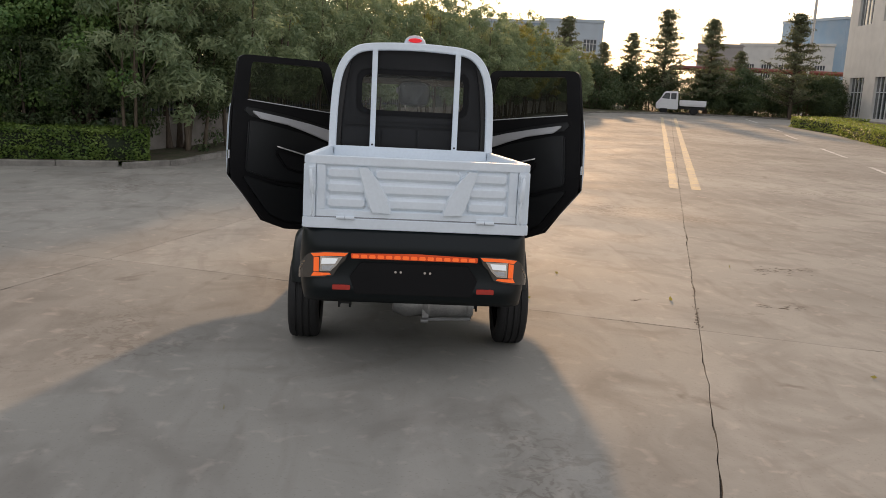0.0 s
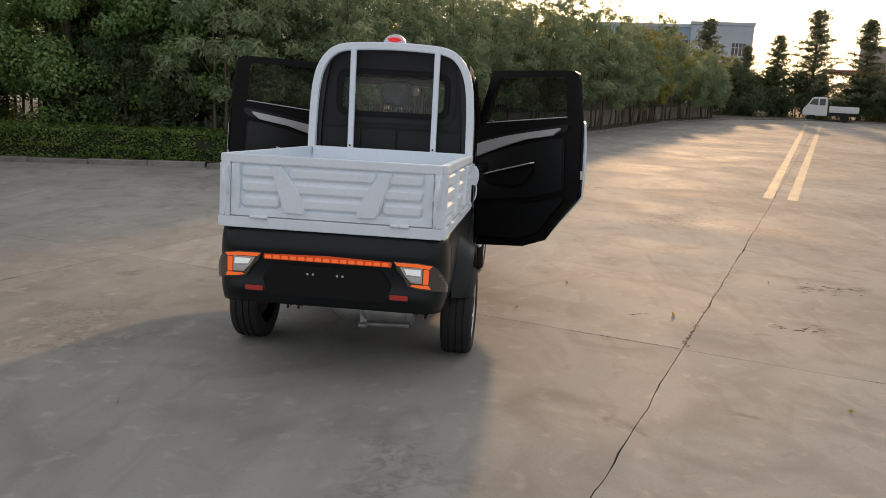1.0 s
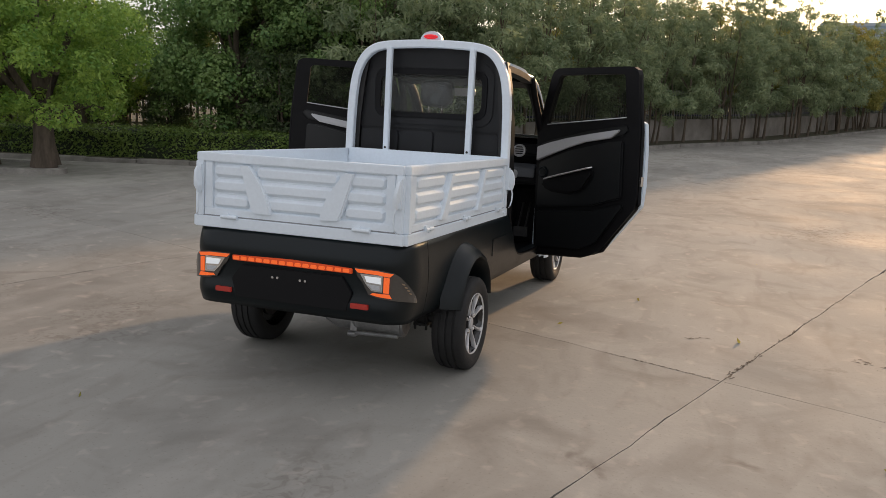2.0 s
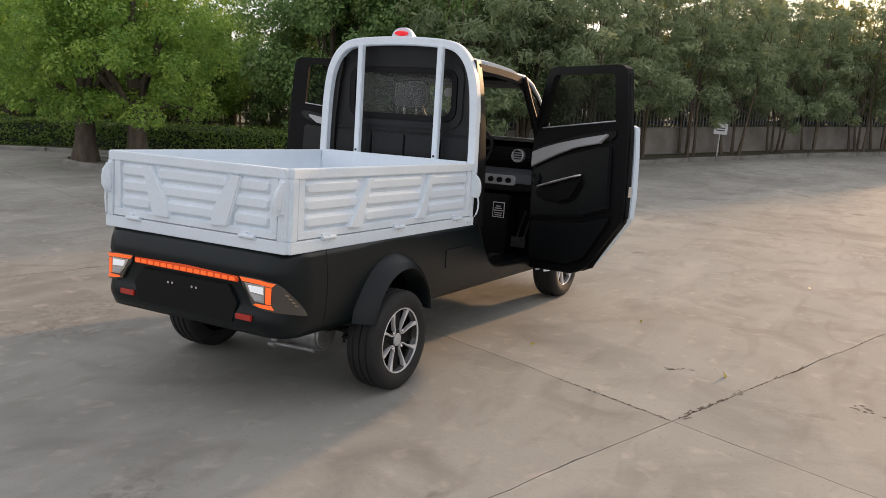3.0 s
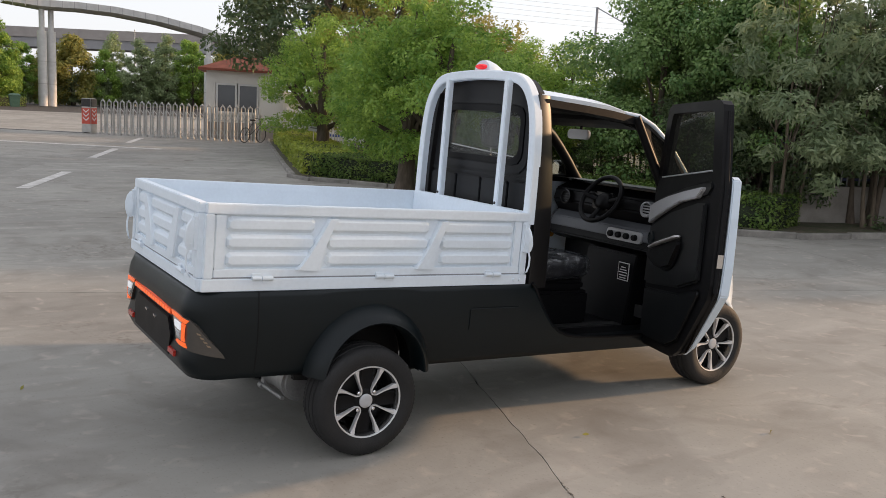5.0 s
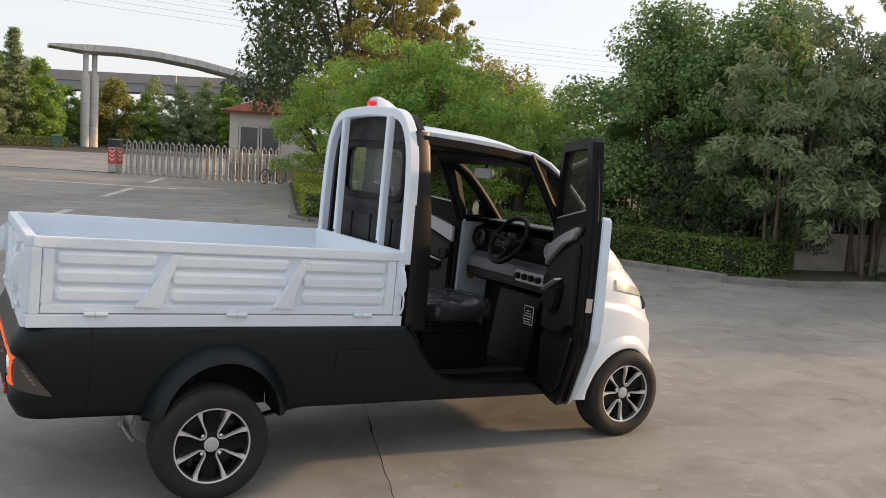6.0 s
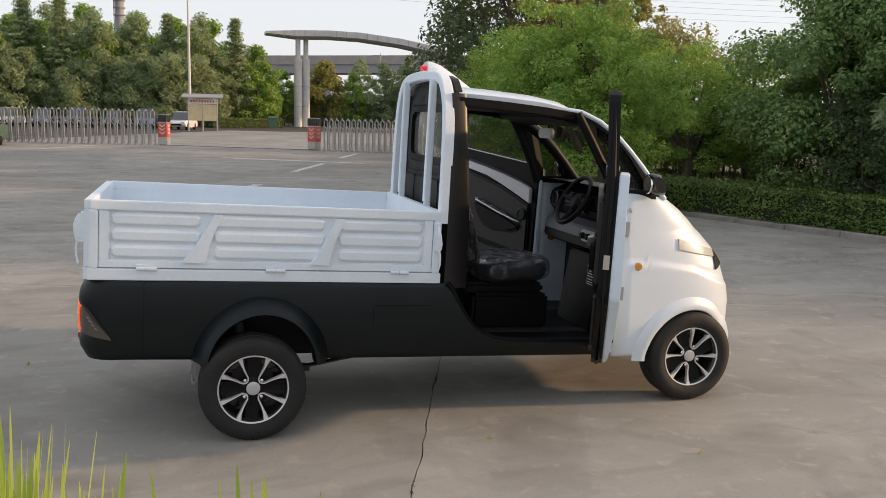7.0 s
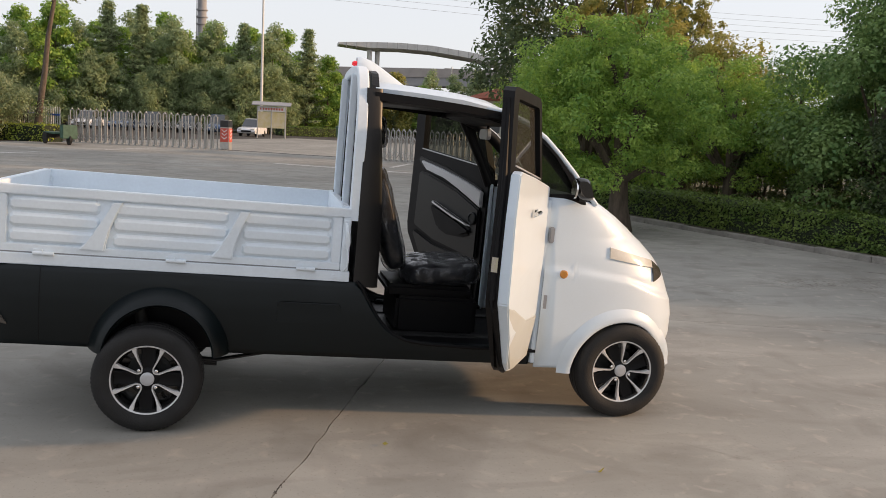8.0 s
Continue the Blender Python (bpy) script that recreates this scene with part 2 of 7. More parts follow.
M_MIRROR = mat("mirror", (0.85, 0.85, 0.85), 0.03, metal=1.0, var=0.01)
M_RED = lampmat("red_lamp_lens", (0.7, 0.02, 0.03), 0.35)
M_REFL = mat("red_reflector", (0.45, 0.03, 0.02), 0.25, var=0.1, coat=0.5)
M_ORANGE = lampmat("orange_lit_lamp", (0.80, 0.125, 0.026), 0.40)
M_ORANGEDIM = lampmat("orange_lamp_housing", (0.55, 0.065, 0.015), 0.22)
M_WHITELAMP = lampmat("white_lit_lamp", (0.70, 0.74, 0.78), 0.3)
M_AMBEROFF = mat("amber_lens", (0.5, 0.22, 0.04), 0.25, var=0.1, coat=0.6)
M_CLEARLENS = mat("clear_lamp_lens", (0.62, 0.60, 0.55), 0.12, var=0.1, coat=0.8)
M_MARKER = mat("clear_ladder_lens", (0.24, 0.17, 0.11), 0.2, var=0.1, coat=0.5)
M_DARKLENS = mat("smoked_lamp_lens", (0.062, 0.055, 0.048), 0.15, var=0.1, coat=0.6)
M_LABEL = mat("label_white", (0.7, 0.7, 0.7), 0.5, var=0.05)
M_BARK = mat("bark", (0.13, 0.10, 0.075), 0.95, var=0.4, scale=12, bump=0.9, bscale=40, stretch=(1, 1, 0.25))
M_BARK2 = mat("smooth_bark", (0.16, 0.125, 0.09), 0.9, var=0.35, scale=9, bump=0.5, bscale=30, stretch=(1, 1, 0.3))
M_LEAF = leafmat("dark_willow_leaf", (0.16, 0.228, 0.122), (0.40, 0.455, 0.255), 0.5)
M_LEAFY = leafmat("yellowish_leaf", (0.21, 0.235, 0.06), (0.45, 0.39, 0.11))
M_LEAFB = leafmat("bright_green_leaf", (0.115, 0.255, 0.052), (0.43, 0.57, 0.12), 0.48)
M_LEAFV = leafmat("vine_leaf", (0.085, 0.19, 0.06), (0.31, 0.43, 0.15))
M_LEAFD = leafmat("deep_green_leaf", (0.065, 0.11, 0.055), (0.16, 0.20, 0.09))
M_CONIF = leafmat("conifer_needles", (0.12, 0.14, 0.08), (0.24, 0.25, 0.14), 0.45)
# distant leaves: the haze of the air is put in as a paler colour
M_FARLEAF = leafmat("haze_paled_leaf", (0.215, 0.295, 0.145), (0.42, 0.49, 0.26), 0.5)
M_HEDGE = leafmat("hedge_leaf", (0.075, 0.145, 0.03), (0.22, 0.30, 0.07), 0.35)
M_HEDGEY = leafmat("yellow_hedge_leaf", (0.19, 0.27, 0.035), (0.46, 0.50, 0.09), 0.35)
M_GRASS = leafmat("grass_blade", (0.24, 0.35, 0.05), (0.50, 0.58, 0.13), 0.5)
# near-black hull colour: the shade among the hedge leaves is put into it
M_HEDGECORE = mat("hedge_inner_shade", (0.02, 0.03, 0.012), 0.95, var=0.4, scale=10, bump=1.0, bscale=20)


# ---- mesh helpers ----
def zg(y):
    """Height of the yard, which is level and rises a little towards its far end."""
    return 0.0105 * max(0.0, min(90.0, y) - 9.0)


def box(bm, x0, x1, y0, y1, z0, z1):
    v = [bm.verts.new(p) for p in ((x0, y0, z0), (x1, y0, z0), (x1, y1, z0), (x0, y1, z0), (x0, y0, z1), (x1, y0, z1), (x1, y1, z1), (x0, y1, z1))]
    for f in ((0, 3, 2, 1), (4, 5, 6, 7), (0, 1, 5, 4), (1, 2, 6, 5), (2, 3, 7, 6), (3, 0, 4, 7)):
        bm.faces.new([v[i] for i in f])


def loft(bm, rings, closed=True, caps=True):
    vs = [[bm.verts.new(p) for p in r] for r in rings]
    n = len(vs[0])
    for a, b in zip(vs, vs[1:]):
        for i in range(n if closed else n - 1):
            j = (i + 1) % n
            bm.faces.new((a[i], a[j], b[j], b[i]))
    if caps and closed:
        bm.faces.new(vs[0][::-1])
        bm.faces.new(vs[-1])
    return vs


def ring(c, ax, r, n=12, r2=None, up=None):
    ax = Vector(ax).normalized()
    u = Vector(up) if up else (Vector((0, 0, 1)) if abs(ax.z) < 0.9 else Vector((1, 0, 0)))
    s = ax.cross(u).normalized()
    u = s.cross(ax)
    return [Vector(c) + s * (r * math.cos(2 * math.pi * i / n)) + u * ((r2 or r) * math.sin(2 * math.pi * i / n)) for i in range(n)]


def tube(bm, pts, radii, n=10, r2=None):
    pts = [Vector(p) for p in pts]
    if not hasattr(radii, "__len__"):
        radii = [radii] * len(pts)
    rings = []
    for i, p in enumerate(pts):
        d = pts[min(i + 1, len(pts) - 1)] - pts[max(i - 1, 0)]
        rings.append(ring(p, d, radii[i], n, (r2 * radii[i] / radii[0]) if r2 else None))
    loft(bm, rings)


def prism(bm, pts, to3, a, b):
    """Polygon pts, put into space by to3(p, q, depth) at depths a and b."""
    lo = [bm.verts.new(to3(p, q, a)) for p, q in pts]
    hi = [bm.verts.new(to3(p, q, b)) for p, q in pts]
    n = len(pts)
    bm.faces.new(lo[::-1])
    bm.faces.new(hi)
    for i in range(n):
        j = (i + 1) % n
        bm.faces.new((lo[i], lo[j], hi[j], hi[i]))


def holed(bm, outer, inner, to3, a, b):
    """A frame between two outlines of the same number of points."""
    n = len(outer)
    o0, o1 = [[bm.verts.new(to3(p, q, d)) for p, q in outer] for d in (a, b)]
    i0, i1 = [[bm.verts.new(to3(p, q, d)) for p, q in inner] for d in (a, b)]
    for i in range(n):
        j = (i + 1) % n
        for f in ((o0[i], i0[i], i0[j], o0[j]), (o1[i], o1[j], i1[j], i1[i]), (o0[i], o0[j], o1[j], o1[i]), (i0[i], i1[i], i1[j], i0[j])):
            bm.faces.new(f)


def part(name, bm, material, parent=None, label="", smooth=0, bevel=0.0, seg=2):
    bmesh.ops.remove_doubles(bm, verts=bm.verts, dist=1e-5)
    bmesh.ops.recalc_face_normals(bm, faces=bm.faces)
    if bevel:
        es = [e for e in bm.edges if len(e.link_faces) == 2 and e.calc_face_angle(0) > radians(35)]
        bmesh.ops.bevel(bm, geom=es, offset=bevel, segments=seg, affect="EDGES", clamp_overlap=True)
    me = bpy.data.meshes.new(name)
    bm.to_mesh(me)
    bm.free()
    me.materials.append(material)
    if smooth:
        me.polygons.foreach_set("use_smooth", [True] * len(me.polygons))
        me.set_sharp_from_angle(angle=radians(smooth))
    ob = new(name, me)
    ob.parent = parent
    if label:
        ob["label"] = label
    return ob


def empty(name, m, label, category, group="", kind=""):
    e = new(name)
    e.matrix_basis = m
    return tagged(e, label, category, group, kind)


def B():
    return bmesh.new()


def noisy(bm, amp, sc):
    for v in bm.verts:
        v.co += noise.noise_vector(v.co * sc) * amp


# ---- ground, slabs, lines ----
bm = B()
xs = [-2500, -400, -140, -60, -30, 0, 30, 60, 140, 400, 2500]
ys = [-2500, -400, -90, -40, 0, 9, 40, 90, 400, 2500]
gv = [[bm.verts.new((x, y, zg(y) - 0.014)) for x in xs] for y in ys]
for j in range(len(ys) - 1):
    for i in range(len(xs) - 1):
        bm.faces.new((gv[j][i], gv[j][i + 1], gv[j + 1][i + 1], gv[j + 1][i]))
ground = tagged(part("ground", bm, M_DIRT), "worn concrete yard with dark irregular joints", "ground", kind="structure")

# ---- the pickup ----
# u across, v ahead, w up, from the foot of the tailgate; the body sits nose down
TRUCK = pose(-0.042, -0.069, 0.003, -2.5, 0, 0.15)
truck = empty("pickup_truck", TRUCK, "white and black electric mini pickup with both doors open", "pickup truck")


def uvw(p, q, d):
    return (d, p, q)          # outline in v, w; depth along u


def across(p, q, d):
    return (p, d, q)          # outline in u, w; depth along v


def rib(bm, a0, a1, w0, w1, cut=0.016):
    """A pressed rib with sloping flanks and cut-off ends, standing on the sheet."""
    lo = [(a0 + cut, w0), (a1 - cut, w0), (a1, w0 + cut), (a1, w1 - cut), (a1 - cut, w1), (a0 + cut, w1), (a0, w1 - cut), (a0, w0 + cut)]
    ca, cw = (a0 + a1) / 2, (w0 + w1) / 2
    da, dw = 1 - 0.022 / (a1 - a0), 1 - 0.034 / (w1 - w0)
    loft(bm, [[(p, d, q) for p, q in pts] for pts, d in ((lo, 0.0), (lo, 0.004), ([(ca + (p - ca) * da, cw + (q - cw) * dw) for p, q in lo], 0.022))])


def bed_wall(name, length, label, bays):
    """A drop side in its own plane: along a, up w, outside at +n. bays: where its pressed ribs begin and end."""
    bm = B()
    box(bm, 0.03, length - 0.03, -0.0205, 0.004, 0.93, 1.225)
    wall = part(name, bm, M_BEDWHITE, truck, label)
    for a0, a1 in bays:
        for k in range(3):
            bm = B()
            rib(bm, a0, a1, 0.970 + 0.082 * k, 0.970 + 0.082 * k + 0.074)
            part("rib", bm, M_BEDWHITE, wall, bevel=0.003, seg=1)
    for nm, c in (("top_rail", (0.005, length - 0.005, -0.022, 0.024, 1.216, 1.264)), ("lower_frame", (0.046, length - 0.046, -0.02, 0.022, 0.9245, 0.966)),
                  ("frame_post", (0.046, 0.096, -0.02, 0.020, 0.966, 1.216)), ("frame_post", (length - 0.096, length - 0.046, -0.02, 0.020, 0.966, 1.216)),
                  ("corner_post", (0.0, 0.043, -0.03, 0.026, 0.922, 1.216)), ("corner_post", (length - 0.043, length, -0.03, 0.026, 0.922, 1.216)),
                  ("sill_rail", (-0.01, length + 0.01, -0.03, 0.028, 0.862, 0.921))):
        bm = B()
        box(bm, *c)
        part(nm, bm, M_BEDWHITE, wall, bevel=0.004)
    # grey filler strip: the shade of the gap is put into its colour
    bm = B()
    box(bm, 0.02, length - 0.02, -0.012, 0.019, 0.918, 0.928)
    part("hinge_gap_shade", bm, M_GAPSHADE, wall)
    return wall


def brace(wall, top, bot):
    """A pressed brace, narrow at the top, that sweeps out into a broad foot."""
    def edge(a, b, f, bend):
        return b + (a - b) * (f ** bend)
    fs = [0, 0.12, 0.3, 0.5, 0.7, 0.88, 1]
    one = [(edge(top[0], bot[0], f, 0.8), 0.960 + 0.246 * f) for f in fs]
    two = [(edge(top[1], bot[1], f, 1.7), 0.956 + 0.252 * f) for f in fs]
    bm = B()
    for d0, d1, k in ((0.0, 0.030, 0.0), (0.030, 0.037, 0.13)):
        rings = []
        for (p, w), (q, w2) in zip(one, two):
            m = (p + q) / 2
            rings.append([(p + (m - p) * k, d0, w), (q + (m - q) * k, d0, w2), (q + (m - q) * (k + 0.05), d1, w2), (p + (m - p) * (k + 0.05), d1, w)])
        loft(bm, rings)
    part("brace", bm, M_BEDWHITE, wall, smooth=25)


def hinge(wall, a):
    bm = B()
    tube(bm, [(a - 0.050, 0.034, 0.924), (a - 0.004, 0.034, 0.924)], 0.0095, 10)
    tube(bm, [(a - 0.002, 0.034, 0.924), (a + 0.050, 0.034, 0.924)], 0.0115, 10)
    box(bm, a - 0.048, a - 0.006, 0.016, 0.031, 0.924, 0.944)
    box(bm, a + 0.002, a + 0.048, 0.016, 0.031, 0.902, 0.924)
    part("hinge", bm, M_BEDWHITE, wall, smooth=40)


def latch(parent, m):
    """Over-centre catch: a pressed bracket, a lever in crumpled film and a thin pull loop below."""
    bm = B()
    box(bm, -0.015, 0.015, -0.010, 0.010, 1.05, 1.20)
    tube(bm, [(0.0, 0.010, 1.165), (0.0, 0.024, 1.165)], 0.009, 8)
    tube(bm, [(0.0, 0.010, 1.075), (0.0, 0.022, 1.075)], 0.007, 8)
    bm.transform(m)
    body = part("latch", bm, M_BEDWHITE, parent, smooth=40)
    bm = B()
    rings = []
    for w, h_, d, o in ((1.188, 0.006, 0.020, -0.004), (1.165, 0.013, 0.034, 0.0), (1.13, 0.016, 0.046, 0.004), (1.09, 0.019, 0.042, 0.008), (1.062, 0.013, 0.034, 0.010), (1.045, 0.007, 0.026, 0.008)):
        rings.append([(o - h_, 0.008, w), (o - h_ * 0.8, d, w), (o + h_ * 0.5, d + 0.004, w), (o + h_, 0.010, w)])
    loft(bm, rings)
    noisy(bm, 0.006, 38)
    bm.transform(m)
    part("lever", bm, M_BEDWHITE, body, smooth=25)
    bm = B()
    tube(bm, [(0.006, 0.026, 1.06), (0.013, 0.034, 1.02), (0.014, 0.032, 0.975), (0.008, 0.024, 0.94), (0.0, 0.016, 0.925)], 0.0052, 8)
    bm.transform(m)
    part("pull_loop", bm, M_BEDWHITE, body, smooth=40)


BL, BW = 1.82, 0.608
SIDE_BAYS = ((0.102, 0.535), (0.600, 1.175), (1.250, 1.718))
right = bed_wall("bed_side", BL, "white corrugated drop side", SIDE_BAYS)
right.matrix_basis = Matrix(((0, 1, 0, BW), (1, 0, 0, 0), (0, 0, 1, 0), (0, 0, 0, 1)))
left = bed_wall("bed_side", BL, "white corrugated drop side", SIDE_BAYS)
left.matrix_basis = Matrix(((0, -1, 0, -BW), (1, 0, 0, 0), (0, 0, 1, 0), (0, 0, 0, 1)))
for w_ in (right, left):
    brace(w_, (0.598, 0.648), (0.437, 0.570))
    brace(w_, (1.233, 1.286), (1.092, 1.211))
    for a in (0.275, 0.92, 1.592):
        hinge(w_, a)
    for a in (BL - 0.075, BL - 0.035):
        bm = B()
        tube(bm, [(a, 0.026, 0.892), (a, 0.036, 0.892)], 0.011, 8)
        part("rail_bolt", bm, M_BEDWHITE, w_, smooth=40)
tail = bed_wall("tailgate", 2 * BW, "white corrugated tailgate with two slanting braces", ((0.102, 0.325), (0.365, 0.850), (0.890, 2 * BW - 0.102)))
tail.matrix_basis = Matrix(((1, 0, 0, -BW), (0, -1, 0, 0), (0, 0, 1, 0), (0, 0, 0, 1)))
brace(tail, (0.272, 0.328), (0.350, 0.468))
brace(tail, (0.945, 0.889), (0.867, 0.749))
for a in (0.212, 0.995):
    hinge(tail, a)
latch(tail, Matrix.Translation((0.020, 0.030, 0)))
latch(tail, Matrix.Translation((2 * BW - 0.020, 0.030, 0)) @ Matrix.Diagonal((-1, 1, 1, 1)))
latch(right, Matrix.Translation((BL - 0.022, 0.030, 0)))
latch(left, Matrix.Translation((BL - 0.022, 0.030, 0)))
bm = B()
box(bm, -BW + 0.03, BW - 0.03, 0.03, BL - 0.03, 0.868, 0.892)
part("bed_floor", bm, M_BEDWHITE, truck, "white steel bed floor")
bm = B()
box(bm, -BW + 0.03, BW - 0.03, BL - 0.045, BL - 0.005, 0.868, 1.272)
part("bed_front", bm, M_BEDWHITE, truck, bevel=0.004)

# headboard hoop and its two bars
hoop = [(0.598, 1.20), (0.596, 1.42), (0.586, 1.66), (0.564, 1.81), (0.520, 1.912), (0.455, 1.982), (0.37, 2.014), (0.2, 2.026), (0, 2.032)]
hoop = hoop + [(-u, w) for u, w in hoop[-2::-1]]
for _ in range(2):          # round the corners
    hoop = hoop[:1] + [(a[0] * f + b[0] * (1 - f), a[1] * f + b[1] * (1 - f)) for a, b in zip(hoop, hoop[1:]) for f in (0.75, 0.25)] + hoop[-1:]
bm = B()
rings = []
for i, (u, w) in enumerate(hoop):
    a, b = hoop[max(i - 1, 0)], hoop[min(i + 1, len(hoop) - 1)]
    t = Vector((b[0] - a[0], b[1] - a[1])).normalized()
    nx, nz = t.y, -t.x
    prof = [(-0.028, 0.006), (-0.021, 0), (0.021, 0), (0.028, 0.006), (0.028, 0.054), (0.021, 0.06), (-0.021, 0.06), (-0.028, 0.054)]
    rings.append([(u + nx * p, 1.808 + q, w + nz * p) for p, q in prof])
loft(bm, rings)
part("headboard_hoop", bm, M_BEDWHITE, truck, "white steel headboard hoop", smooth=30)
for u in (-0.295, 0.330):
    bm = B()
    box(bm, u - 0.020, u + 0.020, 1.785, 1.825, 1.20, 2.0)
    bar = part("headboard_bar", bm, M_BEDWHITE, truck, bevel=0.005)
    bm = B()
    tube(bm, [(u, 1.786, 1.288), (u, 1.780, 1.288)], 0.008, 8)
    part("bar_bolt", bm, M_STEEL, bar, smooth=40)

# black lower body: rear corners, wheel arches, sill
ARCH = [(0.585, 0.455), (0.605, 0.50), (0.67, 0.595), (0.775, 0.668), (0.90, 0.702), (1.0, 0.685), (1.07, 0.63), (1.13, 0.525), (1.155, 0.455)]


def interp(v, pts):
    for (a, p), (b, q) in zip(pts, pts[1:]):
        if a <= v <= b:
            return p + (q - p) * (v - a) / (b - a)
    return pts[0][1] if v < pts[0][0] else pts[-1][1]


def low_bottom(v):
    if 0.585 < v < 1.155:
        return interp(v, ARCH)
    return interp(v, [(-0.1, 0.446), (0.2, 0.446), (0.55, 0.442), (1.2, 0.440), (2.9, 0.440)])


SILL_CURVE = [(-0.1, 0.862), (1.875, 0.866), (1.905, 0.835), (1.95, 0.752), (2.00, 0.675), (2.05, 0.617), (2.10, 0.580), (2.17, 0.551), (2.27, 0.536), (2.5, 0.526), (2.93, 0.520)]


def low_top(v):
    return interp(v, SILL_CURVE)


def bulge(w):
    return interp(w, [(0.42, -0.03), (0.50, -0.008), (0.60, 0.006), (0.70, 0.008), (0.80, 0.0), (0.87, -0.012)])


def tailprof(w):
    return interp(w, [(0.44, -0.015), (0.50, -0.055), (0.54, -0.062), (0.58, -0.045), (0.66, -0.045), (0.70, -0.050), (0.735, -0.054), (0.745, -0.066), (0.80, -0.056), (0.87, -0.02)])


plan = []                       # (u, v, outward u, outward v, rear share)
for i in range(13):
    plan.append((i / 12 * 0.50, 0.0, 0, -1, 1.0))
for i in range(1, 9):
    a = radians(i / 8 * 90)
    plan.append((0.50 + 0.147 * math.sin(a), 0.14 - 0.14 * math.cos(a), math.sin(a), -math.cos(a), max(0.0, math.cos(a))))
for i in range(1, 111):
    plan.append((0.647, 0.14 + (2.90 - 0.14) * i / 110, 1, 0, 0.0))
bm = B()
cols = []
ROWS_ = 14
for side in (1, -1):
    cs = []
    for u, v, nu, nv, rear in plan:
        b, t = low_bottom(v), low_top(v)
        if rear:
            b = 0.446
        c = []
        for j in range(ROWS_ + 1):
            w = b + (t - b) * j / ROWS_
            off = bulge(w) * (1 - rear)
            # the sides draw in a little towards the sill
            c.append((side * (u + nu * off), v + rear * tailprof(w) * 0.9, w))
        cs.append(c)
    cols.append(cs)
full = cols[1][:0:-1] + cols[0]
vv = [[bm.verts.new(p) for p in c] for c in full]
for a, b in zip(vv, vv[1:]):
    for j in range(ROWS_):
        bm.faces.new((a[j], b[j], b[j + 1], a[j + 1]))
lower = part("lower_body", bm, M_BLACKPL, truck, "black textured plastic lower body", smooth=50)
sol = lower.modifiers.new("thick", "SOLIDIFY")
sol.thickness, sol.offset = 0.018, -1
for s in (1, -1):
    bm = B()
    prism(bm, [(1.45, 0.62), (1.81, 0.625), (1.80, 0.73), (1.79, 0.745), (1.46, 0.745), (1.45, 0.735)], uvw, s * 0.645, s * 0.6585)
    part("battery_cover", bm, M_BLACKPL, lower, bevel=0.008, seg=3)
    bm = B()
    tube(bm, [(s * 0.640, v_, w_ + 0.004) for v_, w_ in SILL_CURVE[1:]], 0.011, 8)
    part("aperture_seal", bm, M_BLACK, lower, "black rubber door seal", smooth=50)
    bm = B()
    rings = [[(s * (0.647 + bulge(w) + e_), v_, w) for e_, v_ in ((-0.004, 0.262), (0.0012, 0.262), (0.0012, 0.267), (-0.004, 0.267))] for w in (0.47, 0.52, 0.58, 0.64, 0.70, 0.76, 0.82, 0.862)]
    loft(bm, rings)
    part("panel_seam", bm, M_BLACK, lower)
# chassis deck, inner arches
bm = B()
box(bm, -0.55, 0.55, 0.08, 1.9, 0.70, 0.855)
box(bm, -0.34, -0.26, 0.1, 3.2, 0.44, 0.52)
box(bm, 0.26, 0.34, 0.1, 3.2, 0.44, 0.52)
box(bm, -0.45, 0.45, 1.25, 1.95, 0.45, 0.72)
part("chassis", bm, M_STEEL, truck)
for s in (1, -1):
    # rear wheel-arch flare
    bm = B()
    rings = []
    for i in range(25):
        f = i / 24
        ang = radians(3 + 174 * f)
        co, si = math.cos(ang), math.sin(ang)
        cv, cw = 0.868, 0.425
        prof = [(0.362, 0.640), (0.352, 0.668), (0.325, 0.715), (0.300, 0.745), (0.285, 0.752), (0.276, 0.742), (0.278, 0.60)]
        rings.append([(s * u, cv - co * r * (1.0 if co > 0 else 0.97), cw + si * r * 1.0) for r, u in prof])
    loft(bm, rings, closed=False)
    fl = part("wheel_arch_flare", bm, M_BLACKPL, truck, "black plastic wheel arch flare", smooth=50)
    # inner arch
    bm = B()
    rings = []
    for i in range(17):
        ang = radians(180 * i / 16)
        rings.append([(s * u, 0.868 - math.cos(ang) * 0.31, 0.41 + math.sin(ang) * 0.32) for u in (0.63, 0.42)])
    loft(bm, rings, closed=False)
    bm.faces.new([bm.verts.new((s * 0.41, p[1][1], p[1][2])) for p in rings])
    part("inner_arch", bm, M_BLACK, truck, "black inner wheel arch", smooth=30)


# tail lamps, light strip, plate bolts, reflectors
def rear_part(name, pts, d0, d1, material, parent, label="", bevel=0.003):
    bm = B()
    prism(bm, pts, across, d0, d1)
    return part(name, bm, material, parent, label, bevel=bevel)


